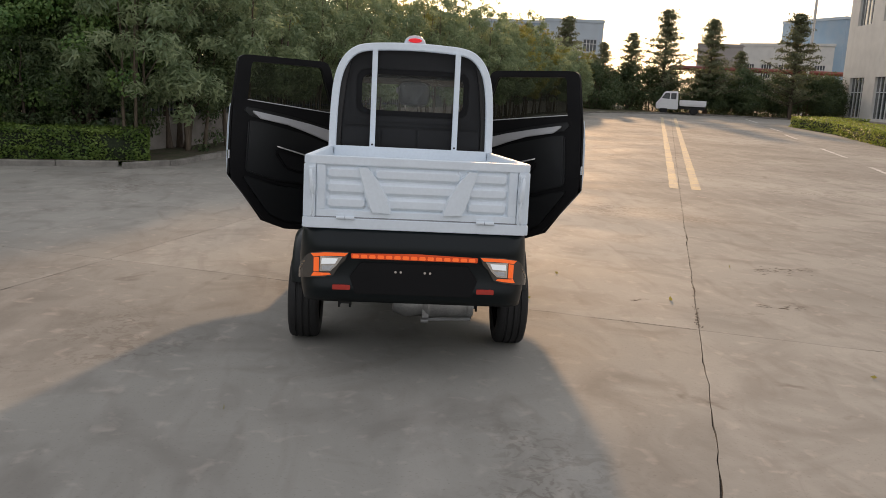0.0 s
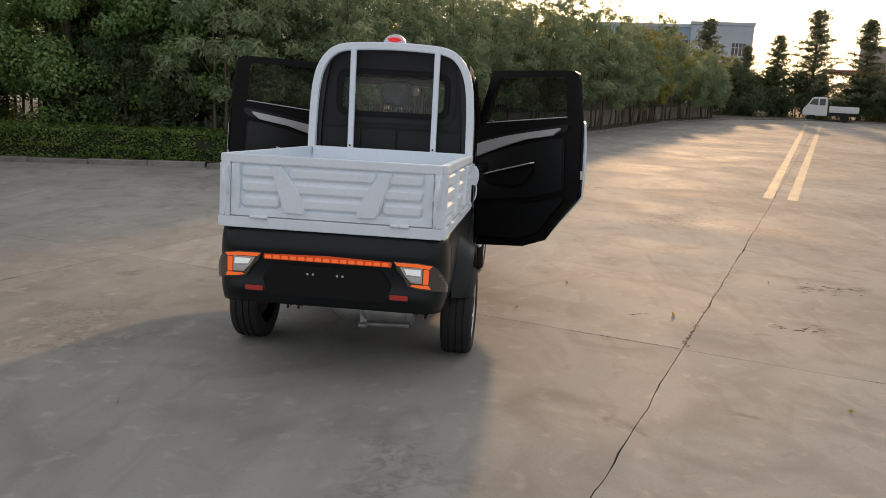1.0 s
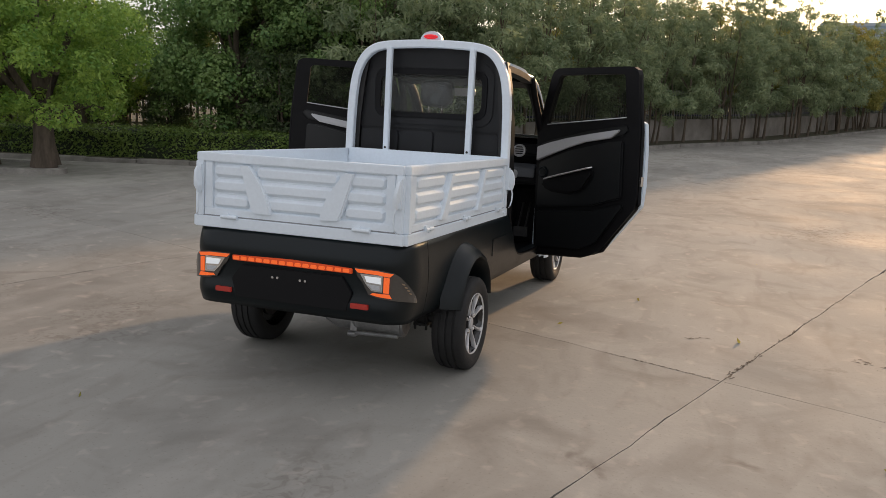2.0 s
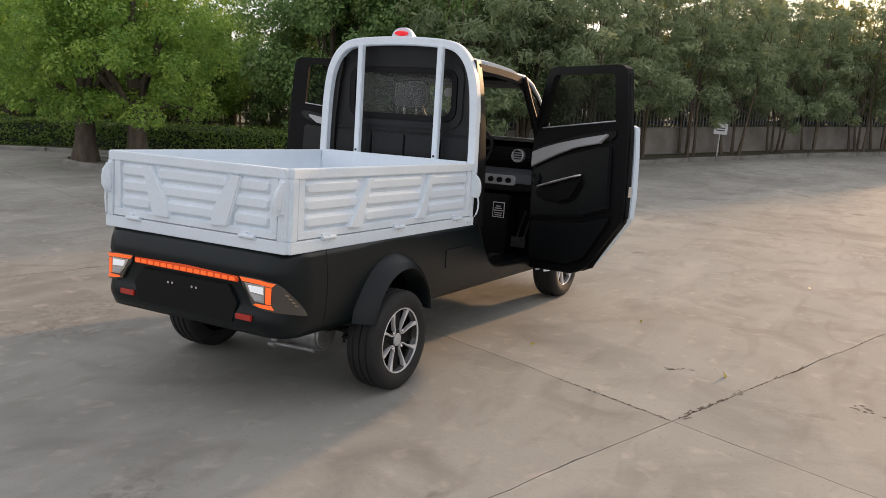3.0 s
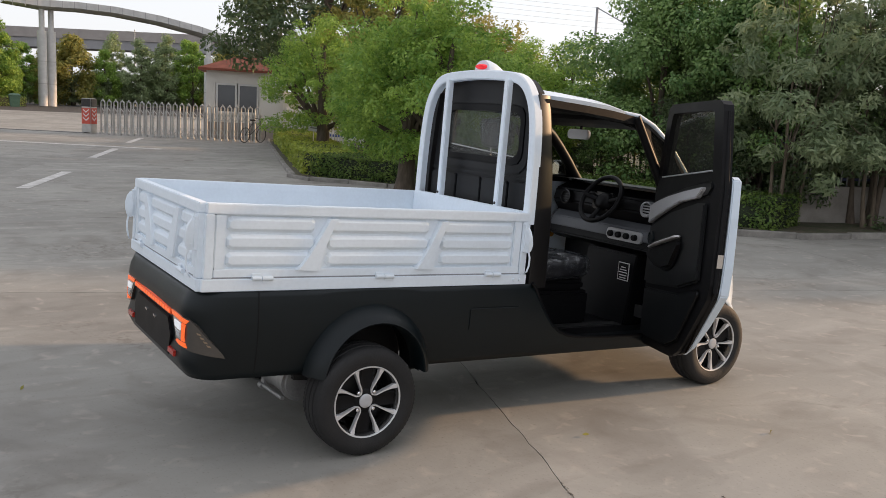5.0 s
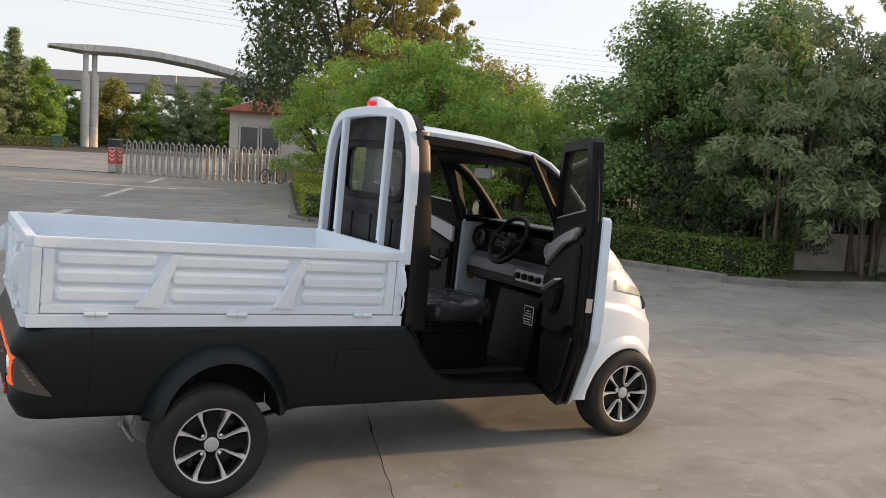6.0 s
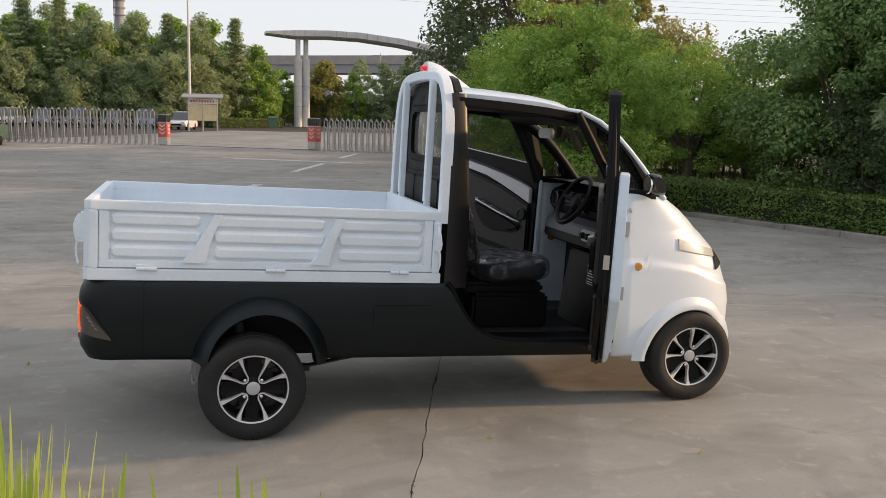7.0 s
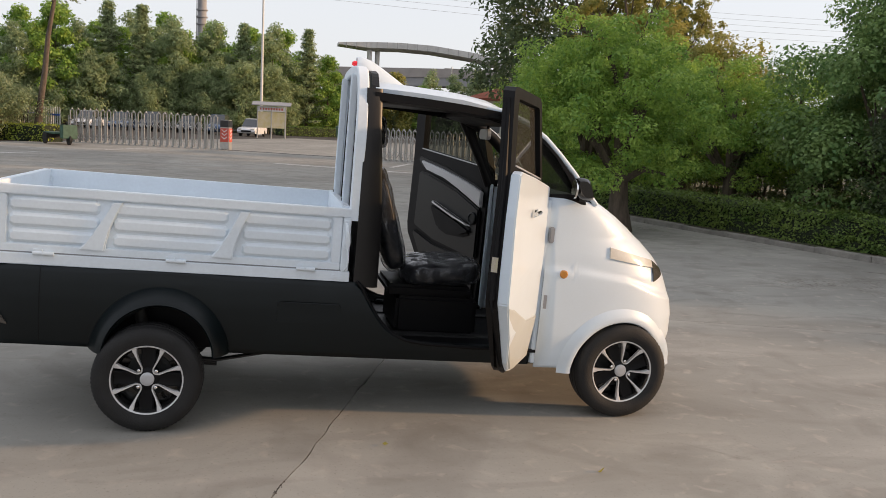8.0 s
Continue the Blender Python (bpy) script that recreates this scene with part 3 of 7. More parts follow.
strip_n = 15
bm = B()
prism(bm, [(-0.355, 0.700), (0.355, 0.700), (0.357, 0.728), (0, 0.738), (-0.357, 0.728)], across, -0.0585, -0.04)
strip = part("tail_light_strip", bm, M_ORANGEDIM, truck, "long orange lit tail light strip", bevel=0.003)
for i in range(strip_n):
    a = -0.349 + 0.70 * i / strip_n
    rear_part("light_segment", [(a + 0.004, 0.7045), (a + 0.034, 0.7045), (a + 0.038, 0.711), (a + 0.034, 0.7235), (a + 0.004, 0.7235), (a, 0.711)], -0.0615, -0.058, M_ORANGE, strip, bevel=0)
rear_part("plate_recess", [(-0.33, 0.50), (0.33, 0.50), (0.36, 0.60), (0.30, 0.68), (-0.30, 0.68), (-0.36, 0.60)], -0.056, -0.03, M_BLACK, truck, bevel=0.004)
for u in (-0.105, -0.075, 0.06, 0.09):
    bm = B()
    tube(bm, [(u, -0.056, 0.632), (u, -0.062, 0.632)], 0.007, 8)
    part("plate_bolt", bm, M_CHROME, truck, smooth=40)


def tail_lamp(s):
    def bend(u):
        # the lamp wraps round the rear corner
        if u <= 0.50:
            return u, 0.0
        a = min(radians(80), (u - 0.50) / 0.147)
        return 0.50 + 0.147 * math.sin(a), 0.14 - 0.14 * math.cos(a)

    def slab(name, pts, d0, d1, material, parent=None, label=""):
        bm = B()
        prism(bm, pts, across, -d1, -d0)
        bmesh.ops.triangulate(bm, faces=[f for f in bm.faces if len(f.verts) > 4])
        bmesh.ops.subdivide_edges(bm, edges=[e for e in bm.edges if abs(e.verts[0].co.x - e.verts[1].co.x) > 0.03], cuts=3, use_grid_fill=True)
        for v in bm.verts:
            u, dv = bend(v.co.x)
            a = min(radians(80), max(0, (v.co.x - 0.50) / 0.147))
            d = -v.co.y - 0.067 + 0.054 * math.cos(a)
            v.co.x, v.co.y = s * (u + math.sin(a) * d), dv - math.cos(a) * d
        return part(name, bm, material, parent, label, smooth=40)

    house = slab("tail_lamp", [(0.368, 0.735), (0.50, 0.735), (0.56, 0.724), (0.588, 0.702), (0.650, 0.628), (0.712, 0.554), (0.61, 0.574), (0.50, 0.590), (0.452, 0.602), (0.424, 0.652), (0.388, 0.690)], 0.03, 0.068, M_DARKLENS, truck, "tail lamp cluster, lit orange and white")
    slab("brake_lens", [(0.372, 0.730), (0.50, 0.729), (0.560, 0.719), (0.546, 0.702), (0.50, 0.710), (0.390, 0.712)], 0.064, 0.0735, M_ORANGE, house)
    slab("brake_lens", [(0.524, 0.701), (0.546, 0.697), (0.534, 0.660), (0.545, 0.618), (0.524, 0.620)], 0.064, 0.0735, M_ORANGE, house)
    slab("brake_lens", [(0.475, 0.614), (0.546, 0.6135), (0.556, 0.592), (0.50, 0.599), (0.464, 0.606)], 0.064, 0.0735, M_ORANGE, house)
    slab("lamp_bezel", [(0.402, 0.707), (0.519, 0.707), (0.520, 0.622), (0.468, 0.624), (0.434, 0.658)], 0.064, 0.071, M_CHROME, house)
    slab("reversing_lamp", [(0.428, 0.697), (0.512, 0.697), (0.514, 0.664), (0.442, 0.668)], 0.066, 0.0745, M_WHITELAMP, house, "white lit reversing lamp")
    slab("lamp_reflector", [(0.446, 0.656), (0.509, 0.653), (0.510, 0.632), (0.474, 0.632)], 0.066, 0.0735, M_SILVER, house)
    for k in range(4):
        u0, z0 = 0.592 + 0.0125 * k, 0.672 - 0.0175 * k
        slab("marker_lens", [(u0, z0), (u0 + 0.014, z0 - 0.004), (u0 + 0.019, z0 - 0.013), (u0 + 0.005, z0 - 0.009)], 0.066, 0.0698, M_MARKER, house)


for s in (1, -1):
    tail_lamp(s)
    a, b = sorted((s * 0.355, s * 0.455))
    rear_part("reflector", [(a, 0.522), (b, 0.522), (b, 0.55), (a, 0.55)], -0.066, -0.05, M_REFL, truck, "red plastic reflector")


# ---- wheels ----
def wheel(R=0.265, W=0.185):
    """Wheel round the u axis, outside at +u, at the origin."""
    e = new("wheel")
    e.parent = truck
    e["label"] = "black tyre on a machined alloy wheel"
    bm = B()
    h = W / 2
    prof = [(-h * 0.86, 0.172), (-h, 0.20), (-h, 0.225), (-h * 0.93, 0.250), (-h * 0.78, 0.262), (-h * 0.5, R), (-h * 0.47, R - 0.008), (-h * 0.38, R - 0.008), (-h * 0.35, R), (-h * 0.06, R), (-h * 0.04, R - 0.008), (h * 0.04, R - 0.008), (h * 0.06, R),
            (h * 0.35, R), (h * 0.38, R - 0.008), (h * 0.47, R - 0.008), (h * 0.5, R), (h * 0.78, 0.262), (h * 0.93, 0.250), (h, 0.225), (h, 0.20), (h * 0.86, 0.172)]
    n = 150
    rings = []
    for i in range(n):
        a = 2 * math.pi * i / n
        row = []
        for k, (x, r) in enumerate(prof):
            if r > 0.248 and i % 2 == 0 and abs(x) > h * 0.49:
                r -= 0.0028
            row.append((x, r * math.cos(a), r * math.sin(a)))
        rings.append(row)
    loft(bm, rings + [rings[0]], closed=False)
    part("tyre", bm, M_RUBBER, e, smooth=35)
    bm = B()
    rp = [(-h * 0.8, 0.174), (h * 0.80, 0.176), (h * 0.86, 0.178), (h * 0.88, 0.172), (h * 0.80, 0.164), (h * 0.55, 0.156), (h * 0.35, 0.15), (-h * 0.4, 0.148), (-h * 0.4, 0.02)]
    rings = [[(x, r * math.cos(2 * math.pi * i / 48), r * math.sin(2 * math.pi * i / 48)) for x, r in rp] for i in range(49)]
    loft(bm, rings, closed=False)
    part("rim", bm, M_GLOSSBLACK, e, "black painted rim barrel", smooth=40)
    bm = B()
    rp = [(h * 0.86, 0.1755), (h * 0.90, 0.173), (h * 0.88, 0.1675), (h * 0.78, 0.166)]
    loft(bm, [[(x, r * math.cos(2 * math.pi * i / 48), r * math.sin(2 * math.pi * i / 48)) for x, r in rp] for i in range(49)], closed=False)
    part("rim_lip", bm, M_ALU, e, "machined alloy rim lip", smooth=40)
    # four machined bands, each running from the rim round a bolt and back to the rim
    BAND = [(0.1695, 21.5, 0.0140, 0.80), (0.158, 21, 0.0115, 0.785), (0.141, 20.2, 0.0078, 0.76), (0.120, 19.5, 0.0055, 0.73), (0.100, 19, 0.0045, 0.695), (0.078, 19.2, 0.0040, 0.665), (0.060, 19, 0.0036, 0.645), (0.048, 12, 0.0034, 0.635)]
    for k in range(4):
        a0 = radians(90 * k + 45)
        path = [(r, -o, wd, x) for r, o, wd, x in BAND] + [(0.0435, 0, 0.004, 0.63)] + [(r, o, wd, x) for r, o, wd, x in BAND[::-1]]
        mid = [Vector((r * math.cos(a0 + radians(o)), r * math.sin(a0 + radians(o)))) for r, o, wd, x in path]
        bm = B()
        rings = []
        for i, ((r, o, wd, x), c_) in enumerate(zip(path, mid)):
            t = (mid[min(i + 1, len(mid) - 1)] - mid[max(i - 1, 0)]).normalized()
            if i in (0, len(mid) - 1):
                t = c_.normalized() * (-1 if i == 0 else 1)
            nn = Vector((-t.y, t.x))
            xx = h * x
            rings.append([(xx + e_, c_.x + nn.x * q, c_.y + nn.y * q) for e_, q in ((-0.020, -wd), (0, -wd), (0.003, -wd * 0.75), (0.003, wd * 0.75), (0, wd), (-0.020, wd))])
        loft(bm, rings)
        part("spoke", bm, M_ALU, e, "machined alloy spoke", smooth=30)
        # black arm between two bands
        a1 = radians(90 * k)
        bm = B()
        rings = []
        for r, wd, x in ((0.03, 0.026, 0.54), (0.07, 0.031, 0.55), (0.11, 0.036, 0.56), (0.135, 0.034, 0.56), (0.165, 0.038, 0.60)):
            d_, n_ = Vector((math.cos(a1), math.sin(a1))), Vector((-math.sin(a1), math.cos(a1)))
            rings.append([(h * x + e_, d_.x * r + n_.x * q, d_.y * r + n_.y * q) for e_, q in ((-0.03, -wd), (-0.004, -wd), (0.0, -wd * 0.8), (-0.006, 0), (0.0, wd * 0.8), (-0.004, wd), (-0.03, wd))])
        loft(bm, rings)
        part("black_arm", bm, M_BLACK, e, smooth=30)
    bm = B()
    loft(bm, [ring((h * x, 0, 0), (1, 0, 0), r, 24) for x, r in ((0.2, 0.06), (0.5, 0.058), (0.58, 0.05), (0.60, 0.034))])
    part("hub", bm, M_BLACK, e, smooth=40)
    bm = B()
    loft(bm, [ring((h * x, 0, 0), (1, 0, 0), r, 24) for x, r in ((0.55, 0.034), (0.66, 0.034), (0.70, 0.028), (0.70, 0.012))])
    part("hub_cap", bm, M_SILVER, e, smooth=40)
    for k in range(4):
        a = radians(90 * k + 45)
        c = (0, 0.058 * math.cos(a), 0.058 * math.sin(a))
        bm = B()
        loft(bm, [ring((h * x, c[1], c[2]), (1, 0, 0), r, 8) for x, r in ((0.5, 0.009), (0.68, 0.009), (0.72, 0.005))])
        part("wheel_bolt", bm, M_CHROME, e, smooth=40)
    bm = B()
    loft(bm, [ring((h * x, 0, 0), (1, 0, 0), 0.11, 32) for x in (-0.55, -0.35)])
    part("brake_disc", bm, M_STEEL, e, smooth=40)
    return e


WR = 0.265 * 1.055
WHEELS = []
for u, v, s in ((0.672, 0.818, 1), (-0.672, 0.818, -1), (0.580, 3.470, 1), (-0.580, 3.470, -1)):
    w = 0.3
    for _ in range(3):          # down to the ground, whatever the body's lean
        w += WR - (TRUCK @ Vector((u, v, w))).z
    WHEELS.append((u, v, w, s))
first = wheel()
for k, (u, v, w, s) in enumerate(WHEELS):
    turn = pose(u, v, w, (0, 17, 24, 60)[k], 0, 0 if s > 0 else 180)
    if k == 0:
        first.matrix_basis = turn @ Matrix.Scale(1.055, 4)
    else:
        copy_thing(first, turn)

# axle, motor, springs
bm = B()
tube(bm, [(-0.60, 0.848, 0.308), (-0.12, 0.848, 0.33), (0.60, 0.848, 0.308)], 0.035, 12)
tube(bm, [(-0.10, 0.848, 0.345), (0.0, 0.848, 0.345), (0.06, 0.848, 0.345)], [0.07, 0.10, 0.08], 16)
part("rear_axle", bm, M_STEEL, truck, smooth=40)
bm = B()
tube(bm, [(0.09, 0.60, 0.325), (0.12, 0.60, 0.325), (0.14, 0.60, 0.325), (0.38, 0.60, 0.325), (0.41, 0.60, 0.325)], [0.085, 0.10, 0.088, 0.088, 0.075], 24)
box(bm, 0.085, 0.125, 0.52, 0.66, 0.215, 0.30)
tube(bm, [(0.10, 0.52, 0.235), (0.39, 0.52, 0.245)], 0.011, 8)
tube(bm, [(0.075, 0.52, 0.228), (0.12, 0.52, 0.228)], 0.018, 10)
for k in range(1):
    tube(bm, [(0.37, 0.60, 0.325), (0.40, 0.60, 0.325)], 0.096, 24)
part("drive_motor", bm, M_CASTALU, truck, "grey cast alloy drive motor", smooth=40)
bm = B()
tube(bm, [(-0.10, 0.62, 0.335), (-0.02, 0.62, 0.325), (0.09, 0.62, 0.325)], [0.07, 0.095, 0.085], 20)
part("gearbox", bm, M_CASTALU, truck, smooth=40)
for s in (1, -1):
    bm = B()
    pts = [(s * 0.42, 0.28, 0.46), (s * 0.42, 0.55, 0.385), (s * 0.42, 0.85, 0.36), (s * 0.42, 1.15, 0.345), (s * 0.42, 1.42, 0.40)]
    for k in range(3):
        rings = [[(p[0] + a, p[1], p[2] - 0.012 * k + b) for a, b in ((-0.025, -0.005), (0.025, -0.005), (0.025, 0.004), (-0.025, 0.004))] for p in pts[min(k, 1):len(pts) - min(k, 1)]]
        loft(bm, rings)
    box(bm, s * 0.42 - 0.042, s * 0.42 + 0.042, 0.79, 0.90, 0.262, 0.276)
    box(bm, s * 0.42 - 0.036, s * 0.42 + 0.036, 0.81, 0.88, 0.276, 0.36)
    for du in (-0.036, 0.036):
        for v_ in (0.805, 0.885):
            tube(bm, [(s * 0.42 + du, v_, 0.235), (s * 0.42 + du, v_, 0.37)], 0.008, 6)
    part("leaf_spring", bm, M_STEEL, truck, "black steel leaf spring")
    bm = B()
    tube(bm, [(s * 0.50, 0.80, 0.34), (s * 0.52, 0.72, 0.70)], 0.022, 10)
    tube(bm, [(s * 0.505, 0.778, 0.44), (s * 0.52, 0.72, 0.72)], 0.032, 10)
    part("shock_absorber", bm, M_STEEL, truck, smooth=40)

# ---- cab ----
def cast(poly, c, n):
    """n points of an outline at even angles round c."""
    out = []
    for i in range(n):
        a = 2 * math.pi * i / n
        d = Vector((math.cos(a), math.sin(a)))
        best = None
        for p, q in zip(poly, poly[1:] + poly[:1]):
            p, q = Vector(p) - Vector(c), Vector(q) - Vector(c)
            e = q - p
            den = d.x * e.y - d.y * e.x
            if abs(den) < 1e-9:
                continue
            t = (p.x * e.y - p.y * e.x) / den
            s = (p.x * d.y - p.y * d.x) / den
            if t > 0 and -1e-6 <= s <= 1 + 1e-6 and (best is None or t < best):
                best = t
        out.append((c[0] + d.x * best, c[1] + d.y * best))
    return out


def rrect(cx, cz, hw, hh, r, k=6):
    pts = []
    for sx, sz, a0 in ((1, 1, 0), (-1, 1, 90), (-1, -1, 180), (1, -1, 270)):
        for i in range(k + 1):
            a = radians(a0 + 90 * i / k)
            pts.append((cx + sx * (hw - r) + r * math.cos(a), cz + sz * (hh - r) + r * math.sin(a)))
    return pts


half = [(0.605, 0.87), (0.602, 1.45), (0.590, 1.68), (0.565, 1.82), (0.515, 1.935), (0.43, 2.005), (0.3, 2.028), (0, 2.036)]
back_outline = half + [(-u, w) for u, w in half[-2::-1]]
win = rrect(0.0, 1.685, 0.40, 0.145, 0.06)
bm = B()
c = (0, 1.685)
holed(bm, cast(back_outline, c, 96), cast(win, c, 96), across, 1.862, 1.90)
backp = part("cab_back", bm, M_BACK, truck, "black plastic rear cab panel with a window")
bm = B()
holed(bm, cast(rrect(0, 1.685, 0.475, 0.222, 0.10), c, 64), cast(rrect(0, 1.685, 0.428, 0.175, 0.078), c, 64), across, 1.853, 1.87)
part("window_surround", bm, M_BACK, backp, bevel=0.004)
bm = B()
prism(bm, [(-0.54, 1.432), (0.54, 1.432), (0.54, 1.448), (-0.54, 1.448)], across, 1.850, 1.87)
part("pressed_ledge", bm, M_BACK, backp, bevel=0.004)
for u0, u1, w0, w1 in ((-0.222, 0.036, 1.20, 1.418), (0.050, 0.318, 1.20, 1.418), (-0.53, -0.236, 1.20, 1.418), (0.332, 0.53, 1.20, 1.418)):
    bm = B()
    prism(bm, rrect((u0 + u1) / 2, (w0 + w1) / 2, (u1 - u0) / 2, (w1 - w0) / 2, 0.025, 4), across, 1.846, 1.87)
    part("pressed_panel", bm, M_BACK, backp, bevel=0.004)
bm = B()
holed(bm, cast(rrect(0, 1.685, 0.425, 0.172, 0.075), c, 64), cast(rrect(0, 1.685, 0.388, 0.134, 0.055), c, 64), across, 1.848, 1.868)
part("window_seal", bm, M_BLACK, backp)
bm = B()
prism(bm, rrect(0, 1.685, 0.402, 0.147, 0.06), across, 1.872, 1.876)
part("rear_window", bm, M_REARGLASS, backp, "clear rear window, sky reflection put into its grey colour")
backp.location.y += 0.025

def sq(x):
    return math.copysign(abs(x) ** 0.62, x)


# roof
bm = B()
NU, NV = 20, 14
top, bot = [], []
for j in range(NV + 1):
    v = 1.905 + (2.66 - 1.905) * j / NV
    wr = interp(v, [(1.84, 1.925), (2.15, 1.918), (2.4, 1.905), (2.56, 1.880), (2.66, 1.838)])
    hw = interp(v, [(1.84, 0.50), (1.90, 0.535), (2.0, 0.56), (2.3, 0.562), (2.5, 0.55), (2.66, 0.515)])
    rt, rb = [], []
    for i in range(NU + 1):
        f = -1 + 2 * i / NU
        rt.append(bm.verts.new((f * hw, v + 0.06 * (1 - f * f) * (j / NV) ** 2, wr + 0.055 * (1 - abs(f) ** 3))))
        rb.append(bm.verts.new((f * (hw - 0.005), v + 0.06 * (1 - f * f) * (j / NV) ** 2, wr - 0.025 + 0.04 * (1 - abs(f) ** 3))))
    top.append(rt), bot.append(rb)
for g_, flip in ((top, False), (bot, True)):
    for j in range(NV):
        for i in range(NU):
            bm.faces.new((g_[j][i], g_[j][i + 1], g_[j + 1][i + 1], g_[j + 1][i]))
for j in range(NV):
    for i in (0, NU):
        bm.faces.new((top[j][i], top[j + 1][i], bot[j + 1][i], bot[j][i]))
for i in range(NU):
    for j in (0, NV):
        bm.faces.new((top[j][i], top[j][i + 1], bot[j][i + 1], bot[j][i]))
roof = part("roof", bm, M_WHITE, truck, "white painted cab roof", smooth=50)
bm = B()
box(bm, -0.5, 0.5, 1.9, 2.58, 1.855, 1.872)
part("headliner", bm, M_BLACK, truck)
bm = B()
prism(bm, [(2.50, 1.853), (2.62, 1.832), (2.70, 1.802), (2.715, 1.785), (2.60, 1.805), (2.50, 1.828)], uvw, -0.50, 0.50)
part("roof_header", bm, M_BLACK, truck, bevel=0.004)
# high brake lamp in a white fin
bm = B()
rings = []
for v, hw, w in ((1.838, 0.080, 2.118), (1.87, 0.084, 2.122), (1.93, 0.080, 2.106), (2.00, 0.072, 2.066), (2.07, 0.058, 2.022), (2.13, 0.035, 1.985)):
    z0 = 2.045 if v < 1.9 else 1.95
    rings.append([(hw * math.cos(a), v, z0 + (w - z0) * math.sin(a) ** 0.8) for a in [math.pi * k / 12 for k in range(13)]])
loft(bm, rings)
fin = part("roof_fin", bm, M_WHITE, truck, "white roof fin with a red lamp", smooth=60)
bm = B()
loft(bm, [[(hx * math.cos(a), v, 2.080 + hz * math.sin(a)) for a in [2 * math.pi * k / 20 for k in range(20)]] for v, hx, hz in ((1.845, 0.052, 0.0165), (1.824, 0.051, 0.016), (1.815, 0.042, 0.011))])
part("brake_lamp", bm, M_RED, fin, "red lit high brake lamp", smooth=50)

for s in (1, -1):
    # door post behind the opening
    bm = B()
    rings = []
    for w, u, v0, v1 in ((0.84, 0.632, 1.855, 1.99), (1.2, 0.63, 1.855, 1.985), (1.5, 0.622, 1.855, 1.965), (1.75, 0.597, 1.855, 1.945), (1.92, 0.565, 1.855, 1.94)):
        rings.append([(s * u, v0, w), (s * u, v1 - 0.02, w), (s * (u - 0.015), v1, w), (s * (u - 0.09), v1, w), (s * (u - 0.09), v0, w)])
    loft(bm, rings)
    part("door_post", bm, M_POST, truck, "satin black door post", smooth=40)
    # rail over the door
    bm = B()
    rings = []
    for v, u, w in ((1.90, 0.565, 1.89), (2.2, 0.562, 1.88), (2.42, 0.555, 1.868), (2.63, 0.545, 1.848)):
        rings.append([(s * (u + 0.008), v, w + 0.012), (s * (u + 0.008), v, w - 0.03), (s * (u - 0.05), v, w - 0.04), (s * (u - 0.05), v, w + 0.012)])
    loft(bm, rings)
    part("door_rail", bm, M_BLACK, truck)
    # windscreen pillar, outside white, inside black
    apts = [(0.515, 2.50, 1.872), (0.540, 2.64, 1.860), (0.550, 2.76, 1.812), (0.553, 2.88, 1.734), (0.557, 2.97, 1.652), (0.562, 3.06, 1.560), (0.566, 3.14, 1.470), (0.566, 3.222, 1.380)]
    bm = B()
    tube(bm, [(s * (u + 0.006), v + 0.006, w + 0.006) for u, v, w in apts], 0.0155, 10)
    part("windscreen_pillar", bm, M_WHITE, truck, smooth=50)
    bm = B()
    tube(bm, [(s * (u - 0.030), v - 0.018, w - 0.017) for u, v, w in apts], 0.037, 10)
    part("pillar_trim", bm, M_BLACK, truck, smooth=50)
    bm = B()
    tube(bm, [(s * u, v, w) for u, v, w in ((0.55, 2.62, 1.86), (0.565, 2.725, 1.69), (0.590, 2.82, 1.52), (0.605, 2.885, 1.39))], [0.026, 0.027, 0.028, 0.032], 10)
    part("door_pillar", bm, M_BLACK, truck, "black pillar ahead of the door opening", smooth=50)

    def qpt(p, q, d):
        return (s * (0.546 + (1.86 - q) * 0.10 + d), p, q)
    bm = B()
    tri = [(2.71, 1.805), (2.855, 1.73), (2.95, 1.645), (3.02, 1.555), (3.095, 1.44), (2.91, 1.43), (2.84, 1.56)]
    c3 = (2.90, 1.58)
    holed(bm, cast([(2.60, 1.868), (2.74, 1.815), (2.88, 1.73), (2.98, 1.635), (3.19, 1.385), (2.87, 1.385)], c3, 48), cast(tri, c3, 48), qpt, -0.012, 0.010)
    qf = part("quarter_frame", bm, M_BLACK, truck, "black quarter window frame")
    bm = B()
    prism(bm, [(2.70, 1.812), (2.86, 1.738), (2.96, 1.648), (3.03, 1.56), (3.105, 1.435), (2.90, 1.42), (2.83, 1.56)], qpt, -0.002, 0.002)
    part("quarter_glass", bm, M_DARKGLASS, qf)
    # door mirror
    bm = B()
    rings = []
    for k, (u, r) in enumerate(((0.615, 0.5), (0.63, 0.8), (0.66, 0.92), (0.70, 0.9), (0.72, 0.66))):
        rings.append([(s * u, 3.115 + 0.05 * r * sq(math.cos(2 * math.pi * i / 24)) - (0.012 if k else 0) - 0.02 * sq(math.sin(2 * math.pi * i / 24)), 1.478 + 0.068 * r * sq(math.sin(2 * math.pi * i / 24))) for i in range(24)])
    loft(bm, rings)
    box(bm, s * 0.61, s * 0.66, 3.09, 3.14, 1.405, 1.445)
    mir = part("door_mirror", bm, M_GLOSSBLACK, truck, "black door mirror", smooth=50)
    bm = B()
    rings = [[(s * (0.668 + 0.046 * r * math.cos(2 * math.pi * i / 20)), v, 1.475 + 0.055 * r * math.sin(2 * math.pi * i / 20)) for i in range(20)] for v, r in ((3.058, 1), (3.048, 0.96))]
    loft(bm, rings)
    part("mirror_glass", bm, M_MIRROR, mir)
